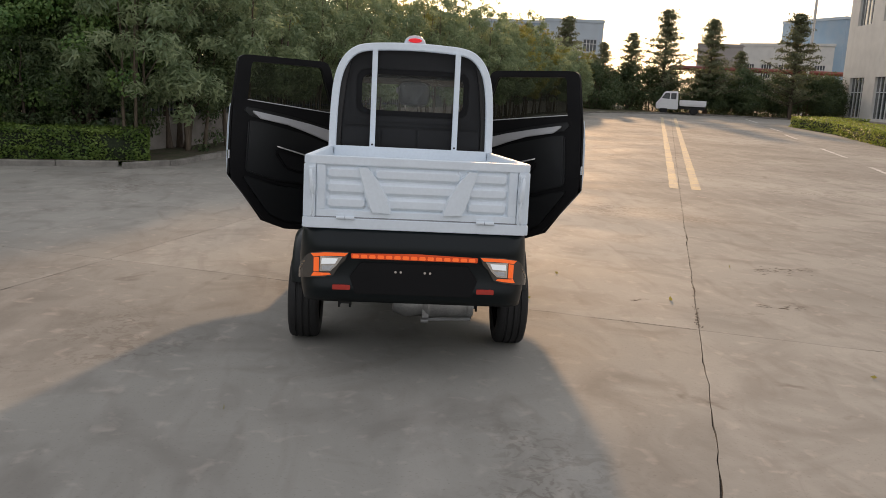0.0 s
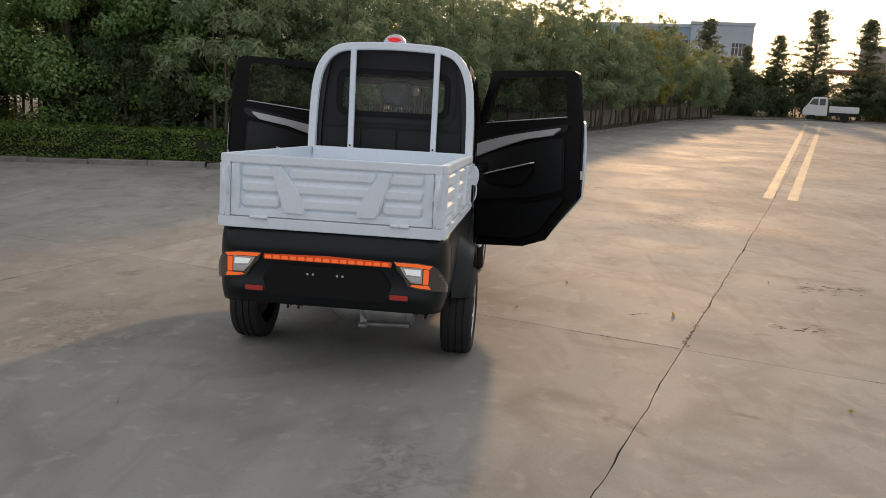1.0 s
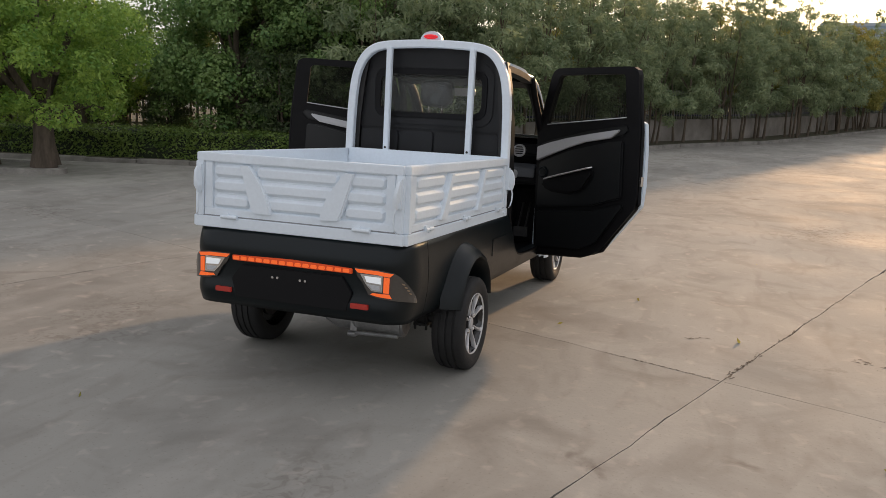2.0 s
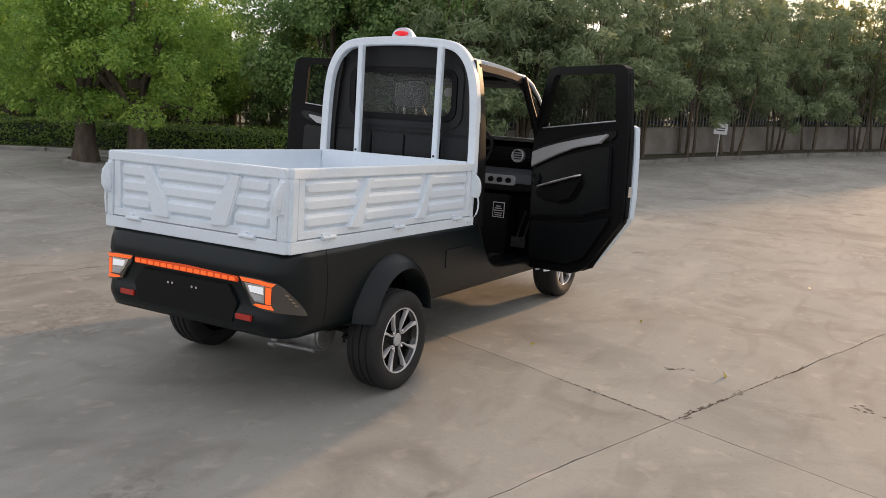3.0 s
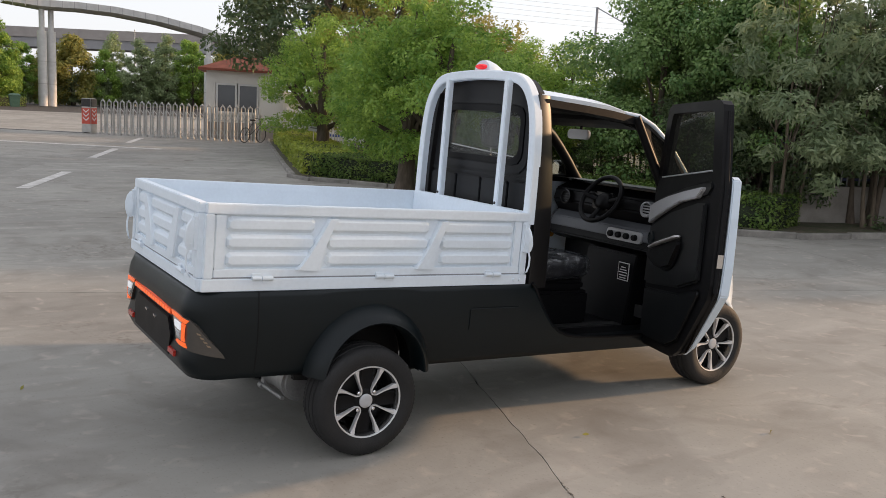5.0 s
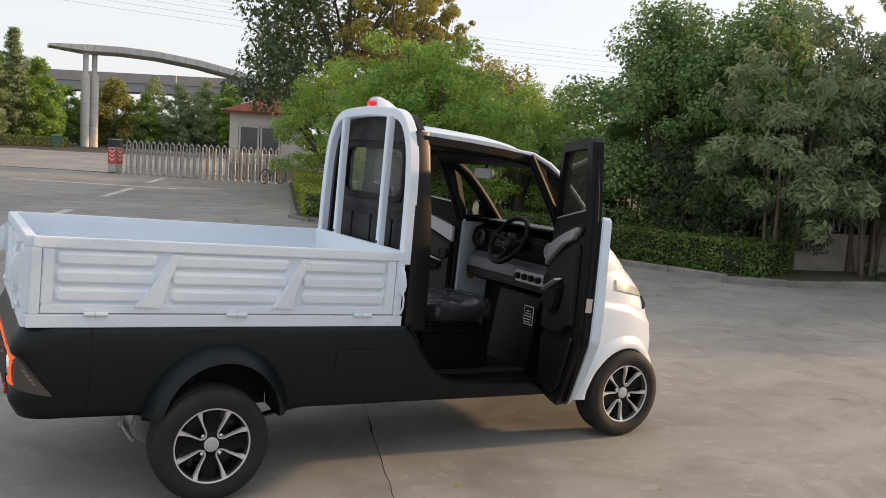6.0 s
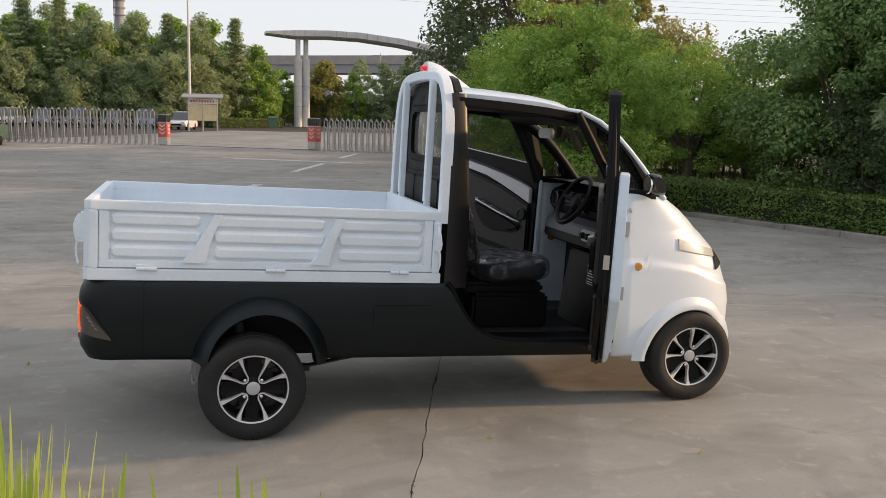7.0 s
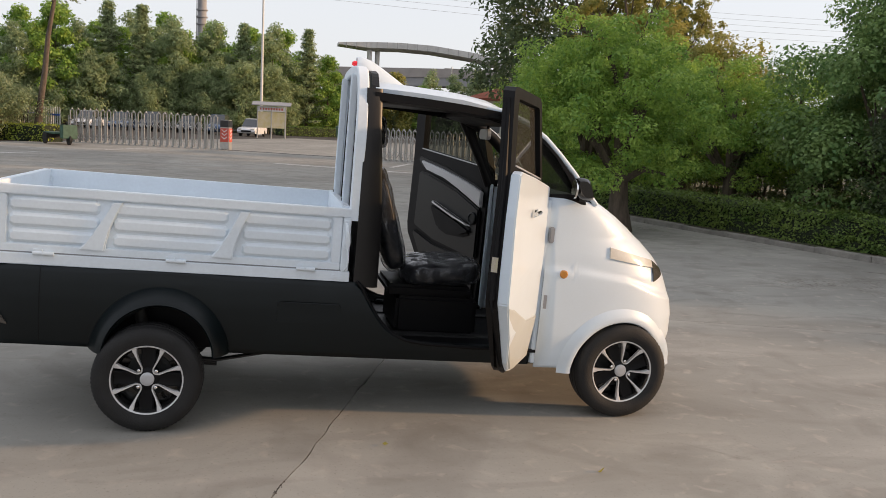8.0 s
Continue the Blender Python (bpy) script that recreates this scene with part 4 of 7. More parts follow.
    # body strip at the door hinges
    bm = B()
    rings = [[(s * 0.645, v0 + 0.015, w), (s * 0.645, 2.935, w), (s * 0.575, 2.915, w), (s * 0.575, v0, w), (s * 0.60, v0, w)] for w, v0 in ((0.455, 2.893), (0.9, 2.893), (1.2, 2.893), (1.40, 2.893))]
    loft(bm, rings)
    part("hinge_post", bm, M_WHITE, truck, bevel=0.004)
    for w in (0.82, 1.205):
        bm = B()
        box(bm, s * 0.640, s * 0.668, 2.935, 2.965, w - 0.045, w + 0.045)
        part("door_hinge", bm, M_GREYPL, truck, bevel=0.006)
    bm = B()
    loft(bm, [ring((s * u, 3.045, 0.985), (1, 0, 0), r, 20) for u, r in ((0.63, 0.024), (0.668, 0.024), (0.675, 0.018))])
    part("side_lamp", bm, M_AMBEROFF, truck, "round amber side lamp", smooth=40)

# nose
NOSE_F = [(0.40, 3.82), (0.50, 3.885), (0.62, 3.915), (0.74, 3.917), (0.86, 3.895), (0.98, 3.845), (1.08, 3.77), (1.17, 3.67), (1.25, 3.555), (1.32, 3.445), (1.38, 3.335), (1.415, 3.245)]
NOSE_W = [(0.40, 0.618), (0.50, 0.640), (0.62, 0.652), (0.80, 0.650), (0.98, 0.650), (1.02, 0.648), (1.10, 0.645), (1.2, 0.637), (1.3, 0.625), (1.38, 0.612), (1.415, 0.60)]


def nose_n(w):
    return interp(w, [(0.4, 3.4), (0.9, 3.2), (1.2, 3.0), (1.42, 4.6)])


def crease(v, w):
    """How far the flank stands out below the crease that runs from the door down to the lamp."""
    wc = interp(v, [(2.93, 1.03), (3.2, 1.02), (3.45, 0.985), (3.65, 0.92), (3.95, 0.83)])
    return 0.015 * min(1.0, max(0.0, (wc - w) / 0.035))


def nose(v, w):
    n = nose_n(w)
    f = min(0.999, max(0.0, (v - 2.93) / (interp(w, NOSE_F) - 2.93)))
    return (interp(w, NOSE_W) + crease(v, w)) * (1 - f ** n) ** (1 / n)


def nose_pt(a, w):
    """a from 0 at the door to 1 at the middle of the nose."""
    n = nose_n(w)
    th = a * math.pi / 2
    cu, sv = math.cos(th) ** (2 / n), math.sin(th) ** (2 / n)
    v = 2.93 + (interp(w, NOSE_F) - 2.93) * sv
    return (interp(w, NOSE_W) + crease(v, w)) * cu, v + crease(v, w) * sv * 0.6


def front_bottom(v):
    r = 0.315
    d = abs(v - 3.455)
    if d < r:
        return max(0.43, 0.415 + math.sqrt(r * r - d * d))
    return 0.43


bm = B()
NA, NW = 120, 60
grid = []
for i in range(NA + 1):
    a = i / NA
    a = a ** 0.9
    u, v = nose_pt(a, 0.62)
    b = front_bottom(v) if u > 0.35 else 0.43
    grid.append([nose_pt(a, b + (1.415 - b) * j / NW) + (b + (1.415 - b) * j / NW,) for j in range(NW + 1)])
for s in (1, -1):
    vs = [[bm.verts.new((s * u, v, w)) for u, v, w in c_] for c_ in grid]
    for a, b in zip(vs, vs[1:]):
        for j in range(NW):
            bm.faces.new((a[j], b[j], b[j + 1], a[j + 1]))
nosep = part("front_body", bm, M_WHITE, truck, "glossy white rounded front body", smooth=60)
sol = nosep.modifiers.new("thick", "SOLIDIFY")
sol.thickness, sol.offset = 0.012, -1
# bonnet top under the windscreen
bm = B()
rim_pts = [nose_pt(i / 40, 1.415) for i in range(41)]
full_rim = [(u, v) for u, v in rim_pts] + [(-u, v) for u, v in rim_pts[-2::-1]]
tv = [bm.verts.new((u, v, 1.415)) for u, v in full_rim]
cv_ = [bm.verts.new((u * 0.8, 2.93 + (v - 2.93) * 0.8, 1.425)) for u, v in full_rim]
for i in range(len(tv) - 1):
    bm.faces.new((tv[i], tv[i + 1], cv_[i + 1], cv_[i]))
bm.faces.new(cv_)
part("cowl", bm, M_BLACKPL, truck, smooth=40)
for s in (1, -1):
    # raised lip round the front wheel arch
    bm = B()
    rings = []
    for i in range(33):
        ang = radians(-2 + 178 * i / 32)
        row = []
        for r, o in ((0.385, 0.000), (0.365, 0.010), (0.340, 0.020), (0.312, 0.024), (0.304, 0.018), (0.306, -0.10)):
            v, w = 3.455 - r * math.cos(ang), 0.415 + r * math.sin(ang)
            row.append((s * (max(nose(min(v, 3.74), max(w, 0.44)), 0.50) + o), v, w))
        rings.append(row)
    loft(bm, rings, closed=False)
    part("front_arch_lip", bm, M_WHITE, nosep, smooth=60)
    bm = B()
    rings = []
    for i in range(17):
        ang = radians(180 * i / 16)
        rings.append([(s * u, 3.455 - math.cos(ang) * 0.306, 0.40 + math.sin(ang) * 0.306) for u in (0.60, 0.40)])
    loft(bm, rings, closed=False)
    part("inner_arch", bm, M_STEEL, truck, smooth=50)

    def patch(name, v0, v1, lo, hi, material, off, parent, label=""):
        bm = B()
        rows = []
        for i in range(13):
            v = v0 + (v1 - v0) * i / 12
            a, b = lo(i / 12), hi(i / 12)
            rows.append([(s * (nose(v, a + (b - a) * k / 4) + off), v + 0.35 * off, a + (b - a) * k / 4) for k in range(5)])
        inner = [[(s * (abs(p[0]) - 0.02), p[1], p[2]) for p in r] for r in rows]
        loft(bm, [r + q[::-1] for r, q in zip(rows, inner)])
        return part(name, bm, material, parent, label, smooth=40)

    lamp = patch("headlamp", 3.325, 3.655, lambda f: 1.090 - 0.055 * f, lambda f: 1.152 - 0.075 * f, M_CLEARLENS, 0.010, truck, "clear slanted headlamp")
    patch("lamp_glass", 3.655, 3.745, lambda f: 0.955 + 0.035 * f, lambda f: 1.075 - 0.05 * f, M_DARKLENS, 0.012, lamp)

# windscreen
bm = B()
rows = []
for j in range(9):
    f = j / 8
    w0 = 1.865 - 0.47 * f
    v0, hw = interp(-w0, [(-1.885, 2.53), (-1.863, 2.64), (-1.812, 2.75), (-1.734, 2.87), (-1.652, 2.96), (-1.56, 3.05), (-1.47, 3.13), (-1.38, 3.205)]), 0.535 + 0.02 * f
    rows.append([(hw * (-1 + 2 * i / 16), v0 + 0.03 * (1 - (-1 + 2 * i / 16) ** 2), w0 + 0.02 * (1 - (-1 + 2 * i / 16) ** 2)) for i in range(17)])
loft(bm, rows, closed=False)
part("windscreen", bm, M_GLASS, truck, "clear curved windscreen", smooth=60)

# cab inside
bm = B()
box(bm, -0.62, 0.62, 1.92, 3.18, 0.485, 0.51)
part("cab_floor", bm, M_BLACK, truck, "black rubber cab floor", bevel=0.004)
for s in (1, -1):
    bm = B()
    box(bm, min(s * 0.56, s * 0.64), max(s * 0.56, s * 0.64), 2.15, 2.90, 0.505, 0.535)
    part("door_sill", bm, M_BLACKPL, truck, bevel=0.008)
bm = B()
box(bm, -0.57, 0.57, 3.14, 3.18, 0.51, 1.38)
part("firewall", bm, M_BLACK, truck)
bm = B()
prism(bm, [(3.10, 1.385), (2.98, 1.395), (2.86, 1.345), (2.84, 1.26), (2.90, 1.18), (2.84, 1.13), (2.82, 1.02), (2.92, 0.98), (3.10, 0.98)], uvw, -0.57, 0.57)
dash = part("dashboard", bm, M_BLACK, truck, "black and grey dashboard", bevel=0.012)
bm = B()
prism(bm, [(2.90, 1.178), (2.85, 1.140), (2.832, 1.075), (2.812, 1.075), (2.828, 1.145), (2.885, 1.19)], uvw, -0.54, 0.54)
part("dash_panel", bm, M_DASHGREY, dash, "light grey dashboard panel", bevel=0.006)
for u in (-0.40, 0.40):
    bm = B()
    loft(bm, [ring((u, v, 1.29), (0, -1, 0.1), r, 24) for v, r in ((2.86, 0.052), (2.815, 0.052), (2.812, 0.043), (2.83, 0.038))])
    part("air_vent", bm, M_SILVER if u > 0 else M_TRIM, dash, "round air vent", smooth=40)
    bm = B()
    for k in range(4):
        box(bm, u - 0.034, u + 0.034, 2.822, 2.828, 1.262 + 0.018 * k, 1.270 + 0.018 * k)
    part("vent_slats", bm, M_BLACK, dash)
for k in range(4):
    bm = B()
    loft(bm, [ring((0.12 + 0.075 * k, v, 1.095), (0, -1, 0), r, 16) for v, r in ((2.82, 0.022), (2.785, 0.020), (2.78, 0.016))])
    part("switch", bm, M_BLACK, dash, smooth=40)
bm = B()
prism(bm, rrect(0.235, 1.095, 0.165, 0.038, 0.03), across, 2.806, 2.83)
part("switch_plate", bm, M_SILVER, dash, "silver switch plate", bevel=0.004)
bm = B()
box(bm, -0.10, 0.10, 2.800, 2.85, 1.24, 1.36)
part("instrument_screen", bm, M_GLOSSBLACK, dash, "dark instrument display", bevel=0.01)
dash.location.y += 0.13
# steering wheel
sw = (0.036, 3.008, 1.25)
bm = B()
rings = []
axn = Vector((0, -0.88, 0.475)).normalized()
e1 = Vector((1, 0, 0))
e2 = axn.cross(e1)
for i in range(41):
    a = 2 * math.pi * i / 40
    rad = e1 * math.cos(a) + e2 * math.sin(a)
    cpt = Vector(sw) + axn * 0.14 + rad * 0.168
    rings.append([cpt + rad * (0.016 * math.cos(b)) + axn * (0.016 * math.sin(b)) for b in [2 * math.pi * k / 10 for k in range(10)]])
loft(bm, rings, caps=False)
steer = part("steering_wheel", bm, M_BLACK, truck, "black steering wheel", smooth=60)
bm = B()
loft(bm, [ring(Vector(sw) + axn * d, axn, r, 16) for d, r in ((-0.1, 0.03), (0.08, 0.035), (0.09, 0.065), (0.125, 0.06), (0.14, 0.04))])
for a in (0.1, math.pi - 0.1, -math.pi / 2):
    rad = e1 * math.cos(a) + e2 * math.sin(a)
    tube(bm, [Vector(sw) + axn * 0.10 + rad * 0.03, Vector(sw) + axn * 0.14 + rad * 0.163], 0.017, 8)
part("steering_hub", bm, M_BLACK, steer, smooth=50)
bm = B()
tube(bm, [(0.10, 2.95, 1.30), (0.21, 2.91, 1.34)], [0.008, 0.011], 8)
part("indicator_stalk", bm, M_BLACK, steer, smooth=50)
# seat, wrapped in clear plastic
bm = B()
box(bm, -0.27, 0.27, 2.16, 2.66, 0.51, 0.735)
box(bm, -0.25, 0.25, 2.10, 2.63, 0.735, 0.80)
part("seat_base", bm, M_BLACK, truck, "black moulded seat base", bevel=0.02)


def cushion(name, sx, sy, sz, m, parent, material, label="", lump=0.008, n=14):
    bm_ = B()
    rings = []
    for i in range(n + 1):
        ph = -math.pi / 2 + math.pi * i / n
        row = []
        for k in range(28):
            th = 2 * math.pi * k / 28
            f = lambda x, e: math.copysign(abs(x) ** e, x)
            row.append(Vector((sx * f(math.cos(ph), 0.35) * f(math.cos(th), 0.4), sy * f(math.cos(ph), 0.35) * f(math.sin(th), 0.4), sz * f(math.sin(ph), 0.6))))
        rings.append(row)
    loft(bm_, rings)
    for v in bm_.verts:
        v.co += noise.noise_vector(v.co * 9) * lump
    bm_.transform(m)
    return part(name, bm_, material, parent, label, smooth=70)


seat_m = pose(0.0, 2.435, 0.872, 5, 0, 0)
cushion("seat_cushion", 0.28, 0.225, 0.068, seat_m, truck, M_SEAT, "black vinyl seat cushion in clear plastic wrap")
back_m = pose(0, 2.075, 1.17, 17, 0, 0)
cushion("seat_backrest", 0.25, 0.06, 0.31, back_m, truck, M_SEAT, "black vinyl backrest in clear plastic wrap")
head_m = pose(0.01, 1.985, 1.69, 8, 0, 0)
cushion("headrest", 0.115, 0.05, 0.085, head_m, truck, M_SEAT, "headrest in clear plastic wrap", 0.004)
bm = B()
for u in (-0.05, 0.05):
    tube(bm, [(u, 2.01, 1.45), (u, 1.99, 1.63)], 0.007, 8)
part("headrest_posts", bm, M_CHROME, truck, smooth=50)
for nm, sc, m in (("cushion_wrap", (0.295, 0.245, 0.080), seat_m), ("backrest_wrap", (0.265, 0.075, 0.325), back_m), ("headrest_wrap", (0.125, 0.06, 0.095), head_m)):
    cushion(nm, *sc, m, truck, M_WRAP, "crumpled clear plastic wrap", 0.012, 24)
# label by the pedals, drawn as bars
bm = B()
box(bm, 0.23, 0.33, 2.930, 2.933, 0.80, 0.92)
lab = part("warning_label", bm, M_LABEL, truck, "small black and white warning label")
bm = B()
box(bm, 0.236, 0.324, 2.928, 2.930, 0.806, 0.914)
part("label_ground", bm, M_BLACK, lab)
for k, (a, b, z) in enumerate(((0.235, 0.275, 0.885), (0.225, 0.285, 0.868), (0.215, 0.295, 0.851), (0.22, 0.29, 0.832), (0.225, 0.285, 0.815))):
    bm = B()
    box(bm, a + 0.025, b + 0.025, 2.9265, 2.928, z, z + 0.006)
    part("print_bar", bm, M_LABEL, lab)
bm = B()
prism(bm, [(2.90, 0.51), (3.14, 0.51), (3.14, 0.98), (2.96, 0.98)], uvw, -0.12, 0.36)
part("centre_column", bm, M_BLACK, truck, bevel=0.01)
for u in (0.42, 0.48):
    bm = B()
    box(bm, u - 0.03, u + 0.03, 2.96, 2.98, 0.58, 0.66)
    tube(bm, [(u, 2.98, 0.62), (u, 3.14, 0.85)], 0.008, 6)
    part("pedal", bm, M_STEEL, truck)
# inside mirror
bm = B()
prism(bm, rrect(-0.02, 1.735, 0.105, 0.032, 0.028), across, 2.665, 2.69)
rv = part("inside_mirror", bm, M_SILVER, truck, "grey inside mirror", bevel=0.004)
bm = B()
tube(bm, [(-0.02, 2.69, 1.74), (-0.02, 2.70, 1.85)], 0.01, 8)
part("mirror_stem", bm, M_BLACK, rv, smooth=50)


# ---- doors ----
def door(side, ang):
    a = radians(ang)
    hx, hv = (0.60, 2.880) if side > 0 else (-0.605, 2.93)
    if side > 0:
        m = Matrix(((math.sin(a), math.cos(a), 0, hx), (-math.cos(a), math.sin(a), 0, hv), (0, 0, 1, 0), (0, 0, 0, 1)))
    else:
        m = Matrix(((-math.sin(a), math.cos(a), 0, hx), (-math.cos(a), -math.sin(a), 0, hv), (0, 0, 1, 0), (0, 0, 0, 1)))

    def dp(p, q, d):
        return (p, side * (d - 0.06 * max(0.0, q - 1.50)), q)

    outline = [(0.0, 1.46), (0.13, 1.89), (0.155, 1.93), (0.20, 1.948), (0.87, 1.958), (0.918, 1.945), (0.932, 1.91), (0.965, 1.50), (0.985, 0.97), (0.97, 0.93), (0.69, 0.585), (0.62, 0.54), (0.50, 0.515), (0.07, 0.482), (0.04, 0.49), (0.03, 0.55)]
    glassp = [(0.085, 1.515), (0.205, 1.875), (0.225, 1.895), (0.80, 1.905), (0.82, 1.885), (0.845, 1.595)]
    c2 = (0.45, 1.70)
    bm = B()
    n = 96
    holed(bm, cast(outline, c2, n), cast(glassp, c2, n), dp, -0.055, 0.0)
    d = part("door", bm, M_BLACK, truck, "open door, white outside and black inside")
    d.matrix_basis = m
    bm = B()
    prism(bm, [(0.075, 1.505), (0.20, 1.90), (0.83, 1.912), (0.855, 1.58)], dp, -0.030, -0.026)
    part("door_window", bm, M_DARKGLASS, d, "tinted door window")
    for dd in (-0.057, 0.003):
        bm = B()
        tube(bm, [dp(0.10, 1.515, dd), dp(0.845, 1.592, dd)], 0.0045, 6)
        part("window_strip", bm, M_SILVER, d, smooth=50)
    # moulded inner trim, three raised fields
    for pts, d0 in (([(0.05, 1.21), (0.15, 1.25), (0.34, 1.32), (0.55, 1.37), (0.72, 1.41), (0.84, 1.42), (0.86, 1.0), (0.60, 0.92), (0.2, 0.87), (0.05, 0.855)], 0.082),
                    ([(0.05, 0.83), (0.2, 0.845), (0.60, 0.89), (0.87, 0.965), (0.88, 0.93), (0.66, 0.63), (0.5, 0.56), (0.06, 0.53)], 0.074),
                    ([(0.05, 1.36), (0.15, 1.395), (0.5, 1.48), (0.86, 1.54), (0.88, 1.50), (0.83, 1.455), (0.5, 1.40), (0.15, 1.29), (0.05, 1.25)], 0.068)):
        bm = B()
        prism(bm, pts, lambda p, q, dd: (p, side * dd, q), -d0, -0.05)
        part("trim_panel", bm, M_TRIM, d, bevel=0.012)
    bm = B()
    prism(bm, [(0.035, 1.225), (0.035, 1.335), (0.15, 1.372), (0.32, 1.415), (0.55, 1.46), (0.805, 1.503), (0.80, 1.485), (0.735, 1.437), (0.5, 1.395), (0.335, 1.342), (0.15, 1.272)], lambda p, q, dd: (p, side * dd, q), -0.092, -0.06)
    part("silver_strip", bm, M_SILVER, d, "silver trim strip", bevel=0.005)
    # pull handle over a dark pocket
    bm = B()
    prism(bm, [(0.10, 1.06), (0.30, 1.125), (0.60, 1.20), (0.62, 1.16), (0.52, 1.02), (0.40, 0.985), (0.22, 0.99), (0.12, 1.02)], lambda p, q, dd: (p, side * dd, q), -0.112, -0.07)
    pocket = part("pocket", bm, M_BLACK, d, bevel=0.02)
    for nm, g_, rise, mt, lb in (("pull_handle", 0.0, 0.0, M_ALU, "silver armrest plate"), ("window_switches", 0.016, 0.004, M_GLOSSBLACK, "")):
        bm = B()
        def arm(p, q, dd):
            return (p, -side * q, 1.085 + (p - 0.11) * 0.272 + dd)
        prism(bm, [(0.115 + g_ * 2, 0.092 + g_ * 0.4), (0.30, 0.085 + g_), (0.58 - g_, 0.085 + g_), (0.60 - g_ * 2, 0.10), (0.57 - g_, 0.128 - g_ * 0.6), (0.30, 0.134 - g_ * 0.8), (0.15 + g_ * 2, 0.118 - g_ * 0.5)], arm, rise - 0.010, rise)
        part(nm, bm, mt, pocket, lb, bevel=0.003)
    bm = B()
    loft(bm, [ring((0.11, -side * y, 1.14), (0, 1, 0), r, 20) for y, r in ((0.06, 0.045), (0.094, 0.045), (0.097, 0.036), (0.09, 0.03))])
    part("speaker", bm, M_BLACKPL, d, smooth=40)
    # white outer skin
    bm = B()
    prism(bm, [(0.02, 0.485), (0.50, 0.52), (0.62, 0.545), (0.70, 0.60), (0.982, 0.95), (0.992, 1.10), (0.988, 1.36), (0.968, 1.555), (0.93, 1.57), (0.5, 1.53), (0.02, 1.475)], lambda p, q, dd: (p, side * dd, q), 0.002, 0.05)
    geom = bm.verts[:] + bm.edges[:] + bm.faces[:]
    bmesh.ops.bisect_plane(bm, geom=geom, plane_co=(0, 0, 0.76), plane_no=(0.0, 0, 1))
    geom = bm.verts[:] + bm.edges[:] + bm.faces[:]
    bmesh.ops.bisect_plane(bm, geom=geom, plane_co=(0, 0, 1.12), plane_no=(0.1, 0, 1))
    for v in bm.verts:
        if abs(v.co.y) > 0.03:
            if v.co.z < 0.755:
                v.co.y = side * max(0.008, 0.05 - (0.76 - v.co.z) * 0.13)
            elif 0.9 < v.co.z < 1.3:
                v.co.y = side * 0.056
    sk = part("outer_skin", bm, M_WHITE, d, "white painted outer door skin", bevel=0.006)
    bm = B()
    prism(bm, [(0.05, 0.50), (0.50, 0.53), (0.61, 0.555), (0.69, 0.615), (0.955, 0.935), (0.80, 0.90), (0.42, 0.78), (0.05, 0.74)], lambda p, q, dd: (p, side * (max(0.008, 0.05 - max(0.0, 0.76 - q) * 0.13) + dd), q), -0.004, 0.007)
    part("lower_panel", bm, M_CREAM, d, "cream lower door panel", bevel=0.003)
    bm = B()
    box(bm, 0.47, 0.57, min(side * 0.05, side * 0.066), max(side * 0.05, side * 0.066), 1.335, 1.375)
    tube(bm, [(0.455, side * 0.078, 1.356), (0.585, side * 0.078, 1.356)], 0.011, 8)
    part("door_handle", bm, M_CHROME, d, "chrome outside door handle", smooth=40)
    # rubber seal and lock on the rear edge
    bm = B()
    tube(bm, [(0.925, -side * (0.025 + 0.06 * 0.4), 1.90), (0.97, -side * 0.025, 1.50), (0.99, -side * 0.025, 0.97), (0.70, -side * 0.025, 0.585), (0.5, -side * 0.025, 0.512), (0.0, -side * 0.025, 0.47)], 0.013, 6)
    part("door_seal", bm, M_BLACK, d, smooth=50)
    bm = B()
    box(bm, 0.985, 1.0, min(-side * 0.04, -side * 0.01), max(-side * 0.04, -side * 0.01), 1.10, 1.17)
    part("door_lock", bm, M_CHROME, d)
    return d


door(1, 63)
door(-1, 66)

# ---- plants: helpers ----
def leaf_mesh(name, centres, size, aspect, material, rs, droop=0.2, ways=None):
    """One mesh of many small folded leaves."""
    n = len(centres)
    nrm = rs.normal(size=(n, 3)) * 0.55
    if ways is not None:
        nrm += ways * 0.75
    nrm[:, 2] += 0.55
    nrm /= np.linalg.norm(nrm, axis=1)[:, None] + 1e-9
    d = rs.normal(size=(n, 3))
    if ways is not None:
        d += ways * 0.8
    d[:, 2] -= droop
    d -= nrm * np.sum(d * nrm, axis=1)[:, None]
    d /= np.linalg.norm(d, axis=1)[:, None] + 1e-9
    s = np.cross(nrm, d)
    up = nrm
    ln = size * rs.uniform(0.6, 1.35, n)[:, None]
    wd = ln * aspect * rs.uniform(0.8, 1.2, n)[:, None]
    v = np.empty((n, 4, 3))
    v[:, 0], v[:, 2] = centres - d * ln / 2, centres + d * ln / 2
    v[:, 1], v[:, 3] = centres + s * wd / 2 + up * wd * 0.2, centres - s * wd / 2 + up * wd * 0.2
    me = bpy.data.meshes.new(name)
    me.vertices.add(4 * n)
    me.vertices.foreach_set("co", v.reshape(-1))
    me.loops.add(4 * n)
    me.loops.foreach_set("vertex_index", np.arange(4 * n))
    me.polygons.add(n)
    me.polygons.foreach_set("loop_start", np.arange(0, 4 * n, 4))
    me.update(calc_edges=True)
    me.materials.append(material)
    return me


